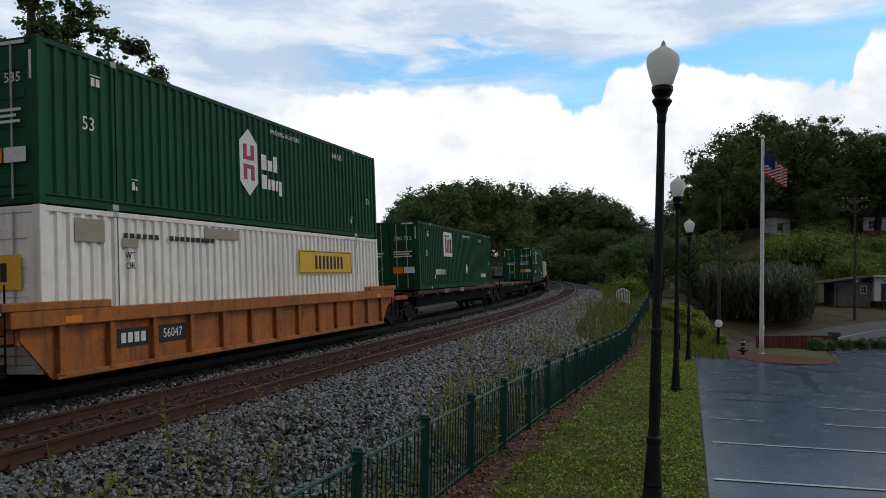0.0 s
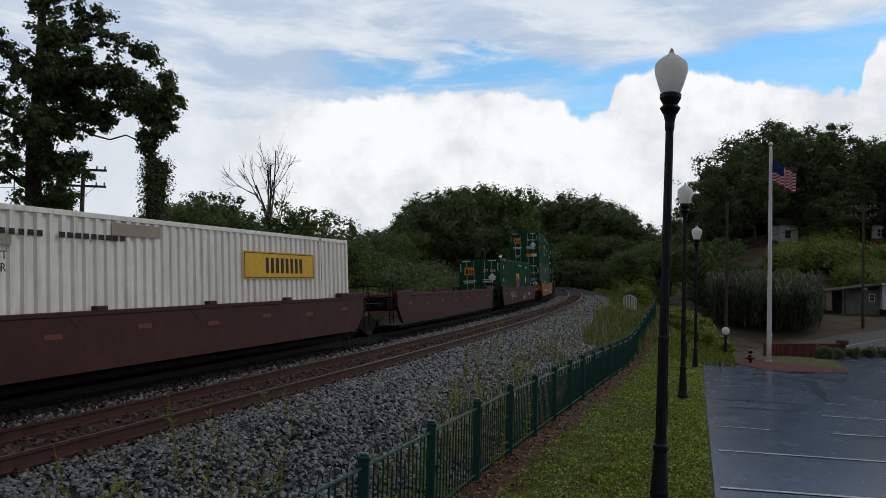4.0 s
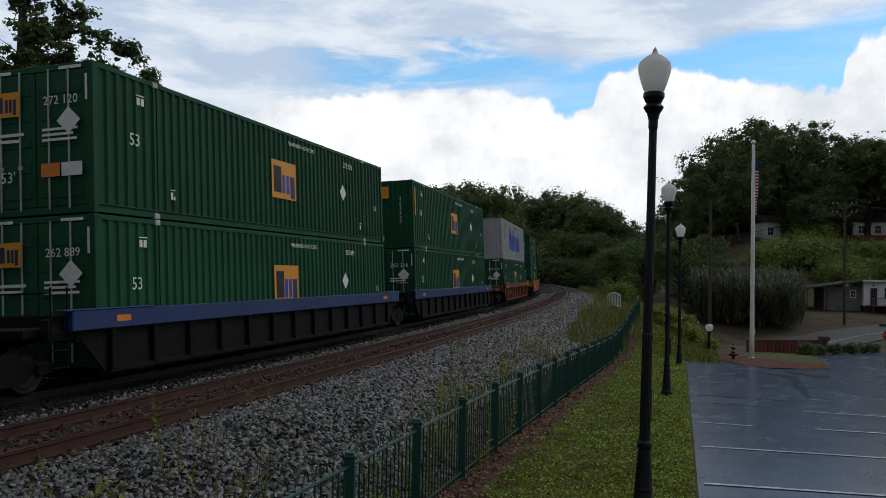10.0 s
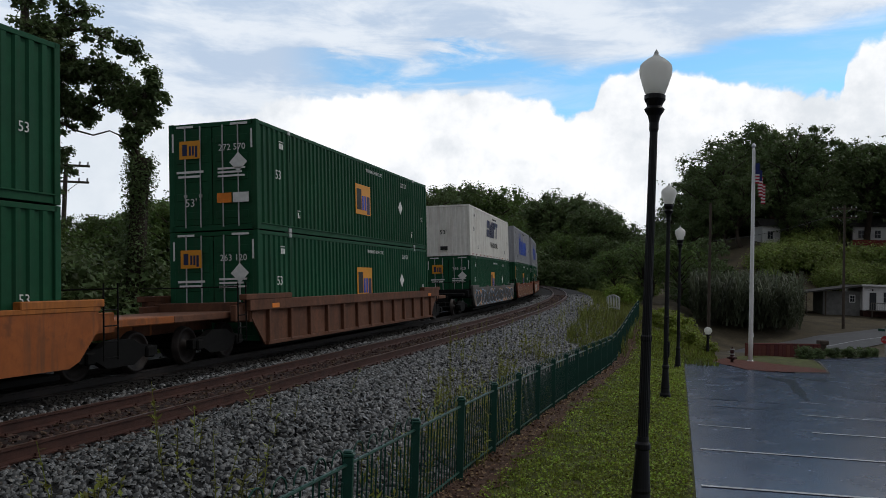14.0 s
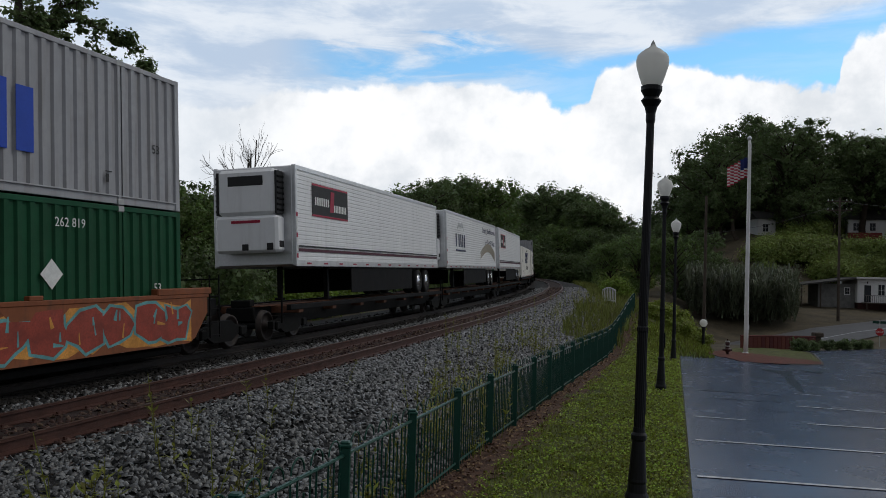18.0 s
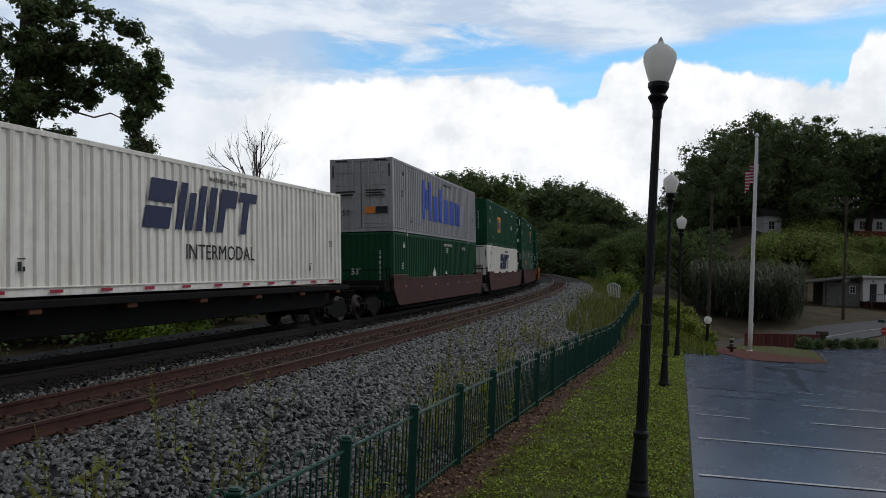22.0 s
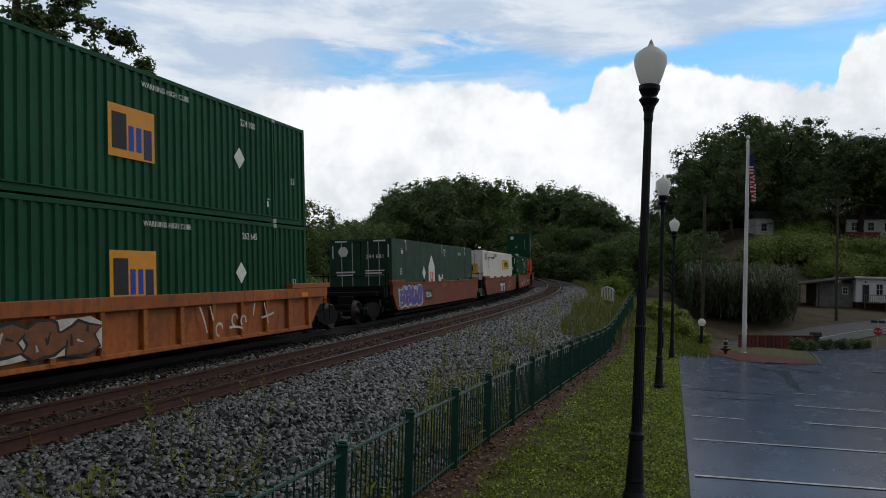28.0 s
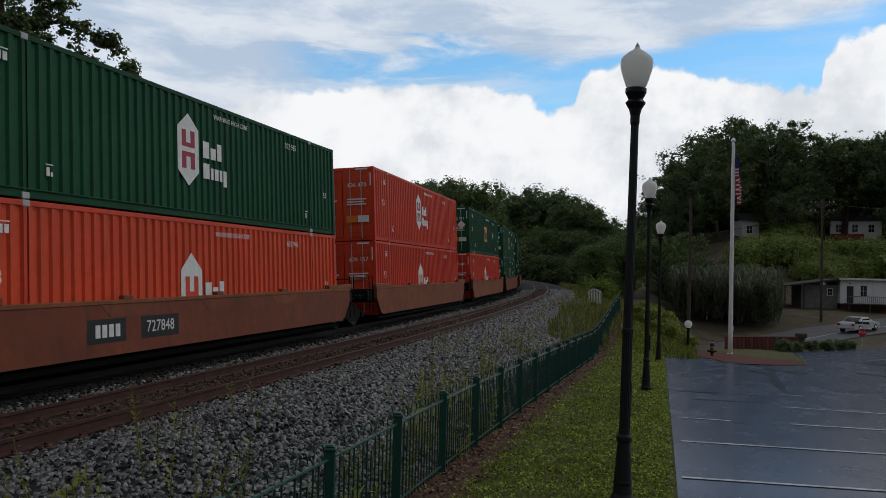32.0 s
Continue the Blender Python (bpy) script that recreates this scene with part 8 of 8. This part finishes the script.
        if road_near(x, y)[0] > 9 and not (44 < x < 70 and 98 < y < 116):
            if y < 126 or (abs(x - 0.391 * y) > 3 and abs(x - 0.528 * y) > 7):
                put(vine if k % 5 else dark, x, y, rnd.uniform(0.5, 1.25), sink=0.6)
    for k in range(14):
        y = rnd.uniform(96, 112)
        put(dark, rnd.uniform(0.3, 0.41) * y, y, rnd.uniform(1.0, 1.6))
    # yellow-green shrubs on the bank
    yb = build_bush("bush", "yellow-green shrub on the grassy bank", 17, 3.0, 1.7, 3200, 0.13, "yellow", group="bank shrubs")
    at(yb, 12.9, 44.2, 0.55)
    for x, y, k in ((13.8, 43.4, 0.42), (12.1, 45.6, 0.65), (13.2, 46.6, 0.7), (14.2, 46.0, 0.5), (11.9, 49.0, 0.85)):
        again(yb, x, y, k, 60 * x)
    sh = build_bush("shrub", "small clipped dark green shrub at the lot's edge", 18, 1.05, 0.85, 1500, 0.06, "dark", "shrub", "clipped shrubs")
    at(sh, 17.5, 39.9, 0.85)
    for i, (x, y, k) in enumerate(((18.5, 40.8, 0.7), (19.9, 42.0, 0.72), (21.2, 42.9, 0.75), (22.4, 44.0, 0.72), (23.5, 45.2, 0.7))):
        again(sh, x, y, k, 70 * i)


plant_woods()


def reeds():
    """A stand of tall reeds beyond the sunken road."""
    rng = np.random.default_rng(31)
    V, Q = [], []
    for i in range(2600):
        y = rng.uniform(84, 97)
        x = rng.uniform(0.302, 0.435) * y
        z = ground_z(x, y)
        h = rng.uniform(3.6, 6.4)
        for k in range(5):
            a = rng.uniform(0, 2 * math.pi)
            b = Vector((x, y, z + h * rng.uniform(0.1, 0.75)))
            ln, w = rng.uniform(0.7, 1.7), rng.uniform(0.035, 0.075)
            d = Vector((math.cos(a), math.sin(a), 0))
            s = Vector((-d.y, d.x, 0)) * w
            p1, p2 = b + d * ln * 0.3 + Vector((0, 0, ln * 0.75)), b + d * ln * 0.8 + Vector((0, 0, ln * 0.65))
            n = len(V)
            V += [b - s, b + s, p1 + s, p1 - s, p2 + s * 0.2, p2 - s * 0.2]
            Q += [(n, n + 1, n + 2, n + 3), (n + 3, n + 2, n + 4, n + 5)]
    me = raw_mesh("reeds", [tuple(v) for v in V], Q)
    me.materials.append(LEAF["reed"])
    tagged(new("reeds", me), "tall grey-green reeds beyond the sunken road", "reeds", kind="stuff")


reeds()


def blades(name, label, spots, hmin, hmax, w, mat, seed, per=1, category="grass"):
    rng = np.random.default_rng(seed)
    n = len(spots) * per
    base = np.repeat(np.asarray(spots, float), per, 0)
    base[:, :2] += rng.normal(size=(n, 2)) * 0.03
    a = rng.uniform(0, 2 * np.pi, n)
    h = rng.uniform(hmin, hmax, n)
    lean = rng.uniform(0.1, 0.6, n) * h
    d = np.stack([np.cos(a), np.sin(a), np.zeros(n)], 1)
    s = np.stack([-d[:, 1], d[:, 0], np.zeros(n)], 1) * (w * rng.uniform(0.6, 1.3, n))[:, None]
    tip = base + d * lean[:, None]
    tip[:, 2] += h
    V = np.stack([base - s, base + s, tip], 1).reshape(-1, 3)
    me = raw_mesh(name, V, np.arange(3 * n).reshape(-1, 3))
    me.materials.append(mat)
    return tagged(new(name, me), label, category, kind="stuff")


def ground_cover():
    rng = np.random.default_rng(41)
    spots, dry = [], []
    for i in range(15000):
        y = 6.5 + 34 * rng.random() ** 1.7
        x0, x1 = fence_x(y) + 0.45, lot_edge(y) - 0.1
        x = rng.uniform(x0, x1)
        if noise.noise((x * 1.3, y * 1.3, 7)) + 0.35 * (x - x0) < -0.12:
            continue
        spots.append((x, y, ground_z(x, y) + 0.0))
    g1 = material("grass_blade", (0.19, 0.225, 0.026), 0.6, var=0.5, scale=2.5, bump=0, tint=0.6, island=True)
    blades("grass", "short bright green mown grass blades", spots, 0.03, 0.085, 0.006, g1, 42, 5)
    # low broad-leaved clover in patches among the blades
    n = 70000
    y = 6.5 + 36 * rng.random(n) ** 1.9
    x = fence_x(y) + 0.42 + rng.random(n) ** 0.85 * (lot_edge(y) - fence_x(y) - 0.46)
    keep = np.array([noise.noise((a * 2.6, b * 2.6, 11)) + 0.6 * noise.noise((a * 7, b * 7, 4)) + 0.25 * (a - fence_x(b) - 0.9) > -0.12 for a, b in zip(x, y)])
    x, y = x[keep], y[keep]
    n = len(x)
    z = np.array([ground_z(a, b) for a, b in zip(x, y)]) + 0.012 + rng.random(n) * 0.055
    nrm = rng.normal(size=(n, 3)) * 0.5 + np.array([0, 0, 1.0])
    nrm /= np.linalg.norm(nrm, axis=1, keepdims=True)
    a = np.cross(nrm, rng.normal(size=(n, 3)))
    a /= np.linalg.norm(a, axis=1, keepdims=True)
    b = np.cross(nrm, a)
    r = (0.008 + 0.014 * rng.random((n, 1))) * (1 + y[:, None] / 45)
    P = np.stack([x, y, z], 1)
    me = raw_mesh("clover", np.stack([P - a * r, P + b * r * 0.8, P + a * r, P - b * r * 0.8], 1).reshape(-1, 3), np.arange(4 * n).reshape(-1, 4))
    me.materials.append(leaf_mat("clover_leaf", (0.25, 0.30, 0.038), 0.85))
    tagged(new("clover", me), "patches of low clover in the lawn", "clover", kind="stuff")
    # fallen leaves and bark chips along the foot of the fence
    n = 5200
    y = 6.0 + 34 * rng.random(n) ** 1.6
    x = fence_x(y) + np.abs(rng.normal(size=n)) * 0.34 - 0.12
    z = np.array([ground_z(a, b) for a, b in zip(x, y)]) + 0.035 + rng.random(n) * 0.02
    nrm = rng.normal(size=(n, 3)) * 0.45 + np.array([0, 0, 1.0])
    nrm /= np.linalg.norm(nrm, axis=1, keepdims=True)
    a = np.cross(nrm, rng.normal(size=(n, 3)))
    a /= np.linalg.norm(a, axis=1, keepdims=True)
    b = np.cross(nrm, a)
    r = 0.014 + 0.028 * rng.random((n, 1))
    P = np.stack([x, y, z], 1)
    me = raw_mesh("leaf_litter", np.stack([P - a * r, P + b * r * 0.6, P + a * r, P - b * r * 0.6], 1).reshape(-1, 3), np.arange(4 * n).reshape(-1, 4))
    me.materials.append(material("litter", (0.17, 0.10, 0.06), 0.8, var=0.4, scale=5, bump=0, tint=0.8, island=True))
    tagged(new("leaf_litter", me), "brown fallen leaves and bark chips under the fence", "leaf litter", kind="stuff")
    weeds = []
    for i in range(2600):
        s = 1 + 75 * rng.random() ** 1.3
        o = rng.uniform(7.3 - 0.8 * step(s, 20, 50), 9.0) if rng.random() < 0.88 else rng.uniform(6.0, 8)
        p = rail_point(s, o)
        if noise.noise((p.x * 0.5, p.y * 0.5, 3)) < 0.02:
            continue
        weeds.append((p.x, p.y, ground_z(p.x, p.y)))
    V, Q = [], []
    for x, y, z in weeds:
        h = rng.uniform(0.2, 0.95)
        lean = Vector((rng.normal() * 0.12, rng.normal() * 0.12, 1))
        b = Vector((x, y, z - 0.02))
        n = len(V)
        top = b + lean * h
        s = Vector((0.006, 0.002, 0))
        V += [b - s, b + s, top + s * 0.4, top - s * 0.4]
        Q.append((n, n + 1, n + 2, n + 3))
        for k in range(int(10 + 14 * h)):
            c = b.lerp(top, rng.uniform(0.12, 1.0))
            a = rng.uniform(0, 6.28)
            ln = rng.uniform(0.04, 0.11)
            d = Vector((math.cos(a), math.sin(a), rng.uniform(-0.2, 0.9))) * ln
            t = Vector((-math.sin(a), math.cos(a), 0)) * ln * 0.22
            n = len(V)
            V += [c, c + d * 0.5 + t, c + d, c + d * 0.5 - t]
            Q.append((n, n + 1, n + 2, n + 3))
    me = raw_mesh("weeds", [tuple(v) for v in V], Q)
    me.materials.append(leaf_mat("weed_leaf", (0.19, 0.20, 0.035), 0.5))
    tagged(new("weeds", me), "scraggly green weeds growing out of the ballast", "weeds", kind="stuff")
    spots = []
    for i in range(4200):
        s = 38 + 90 * rng.random()
        p = rail_point(s, rng.uniform(7.4, 12.5))
        if p.x < fence_x(p.y) + 0.3 or p.y > 46:
            spots.append((p.x, p.y, ground_z(p.x, p.y)))
    blades("tall_grass", "unmown green and straw-coloured grass beside the line", spots, 0.25, 0.8, 0.02, leaf_mat("tall_grass_blade", (0.17, 0.19, 0.045), 0.5), 44, 6)
    spots = []
    for i in range(5200):
        x, y = rng.uniform(9, 16), rng.uniform(33, 52)
        if fence_x(y) + 0.3 < x < fence_x(y) + 4.2 and y > 33 + max(0, x - 12) * 3:
            spots.append((x, y, ground_z(x, y)))
    blades("bank_grass", "green grass on the bank beside the fence", spots, 0.08, 0.2, 0.02, g1, 45, 5)


ground_cover()


def ballast_stones():
    """Crushed stones lying on the bed, joined into one mesh."""
    rng = np.random.default_rng(51)
    n = 98000
    s = np.where(rng.random(n) < 0.86, 1.0 + 47 * rng.random(n) ** 1.3, 48 + 50 * rng.random(n) ** 1.2)
    lot_ = rng.random(n)
    o = np.where(lot_ < 0.66, rng.uniform(5.0, 8.75, n), np.where(lot_ < 0.8, rng.uniform(1.1, 3.2, n), np.where(lot_ < 0.93, rng.uniform(3.0, 5.0, n), rng.uniform(-2.6, 8.75, n))))
    keep = ~((np.abs(np.abs(o - NEAR_OFF) - 0.7535) < 0.11) | (((np.abs(o) < 1.35) | (np.abs(o - NEAR_OFF) < 1.05)) & (rng.random(n) < 0.2)))
    s, o = s[keep], o[keep]
    n = len(s)
    gs, go = np.arange(0, 99.01, 0.5), np.arange(-2.75, 9.01, 0.25)
    grid = np.array([[ground_z(*rail_point(a, b).xy) for b in go] for a in gs])
    i, j = (s / 0.5).astype(int), ((o + 2.75) / 0.25).astype(int)
    fs, fo = s / 0.5 - i, (o + 2.75) / 0.25 - j
    z = grid[i, j] * (1 - fs) * (1 - fo) + grid[i + 1, j] * fs * (1 - fo) + grid[i, j + 1] * (1 - fs) * fo + grid[i + 1, j + 1] * fs * fo
    ph = PHI0 + s / RC
    P = np.stack([CX + (RC + o) * np.cos(ph), CY + (RC + o) * np.sin(ph), z + 0.010 + 0.022 * rng.random(n)], 1)
    cube = np.array([(a, b, c) for a in (-1, 1) for b in (-1, 1) for c in (-1, 1)], float)
    faces = np.array([(0, 1, 3, 2), (4, 6, 7, 5), (0, 4, 5, 1), (2, 3, 7, 6), (1, 5, 7, 3)])
    size = rng.uniform(0.015, 0.034, (n, 1, 1)) * (1 + 0.75 * (s[:, None, None] / 40))
    top = np.where(cube[:, 2] > 0, 0.72, 1.0)[None, :, None] * np.array([1, 1, 0]) + np.array([0, 0, 1])
    loc = cube[None] * top * size * rng.uniform((0.85, 0.5, 0.3), (1.5, 1.0, 0.7), (n, 1, 3)) * rng.uniform(0.62, 1.2, (n, 8, 3))
    q = rng.normal(size=(n, 4)) * np.array([1.0, 0.34, 0.34, 1.0])
    q /= np.linalg.norm(q, axis=1, keepdims=True)
    w, x, y, z = q.T
    R = np.stack([1 - 2 * (y * y + z * z), 2 * (x * y - z * w), 2 * (x * z + y * w), 2 * (x * y + z * w), 1 - 2 * (x * x + z * z), 2 * (y * z - x * w), 2 * (x * z - y * w), 2 * (y * z + x * w), 1 - 2 * (x * x + y * y)], 1).reshape(n, 3, 3)
    V = np.einsum("nij,nkj->nki", R, loc) + P[:, None]
    Q = (faces[None] + 8 * np.arange(n)[:, None, None]).reshape(-1, 4)
    me = raw_mesh("ballast_stones", V.reshape(-1, 3), Q)
    me.materials.append(M["stone"])
    me.materials.append(M["brownstone"])
    # stones by the far track get the painted under-train shade
    me.materials.append(M["shadestone"])
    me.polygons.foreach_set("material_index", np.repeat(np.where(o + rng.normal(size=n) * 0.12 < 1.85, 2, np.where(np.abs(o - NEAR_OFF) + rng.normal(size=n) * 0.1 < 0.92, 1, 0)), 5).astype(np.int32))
    tagged(new("ballast_stones", me), "loose crushed grey ballast stones along the track", "stones", kind="stuff")


ballast_stones()


motions()
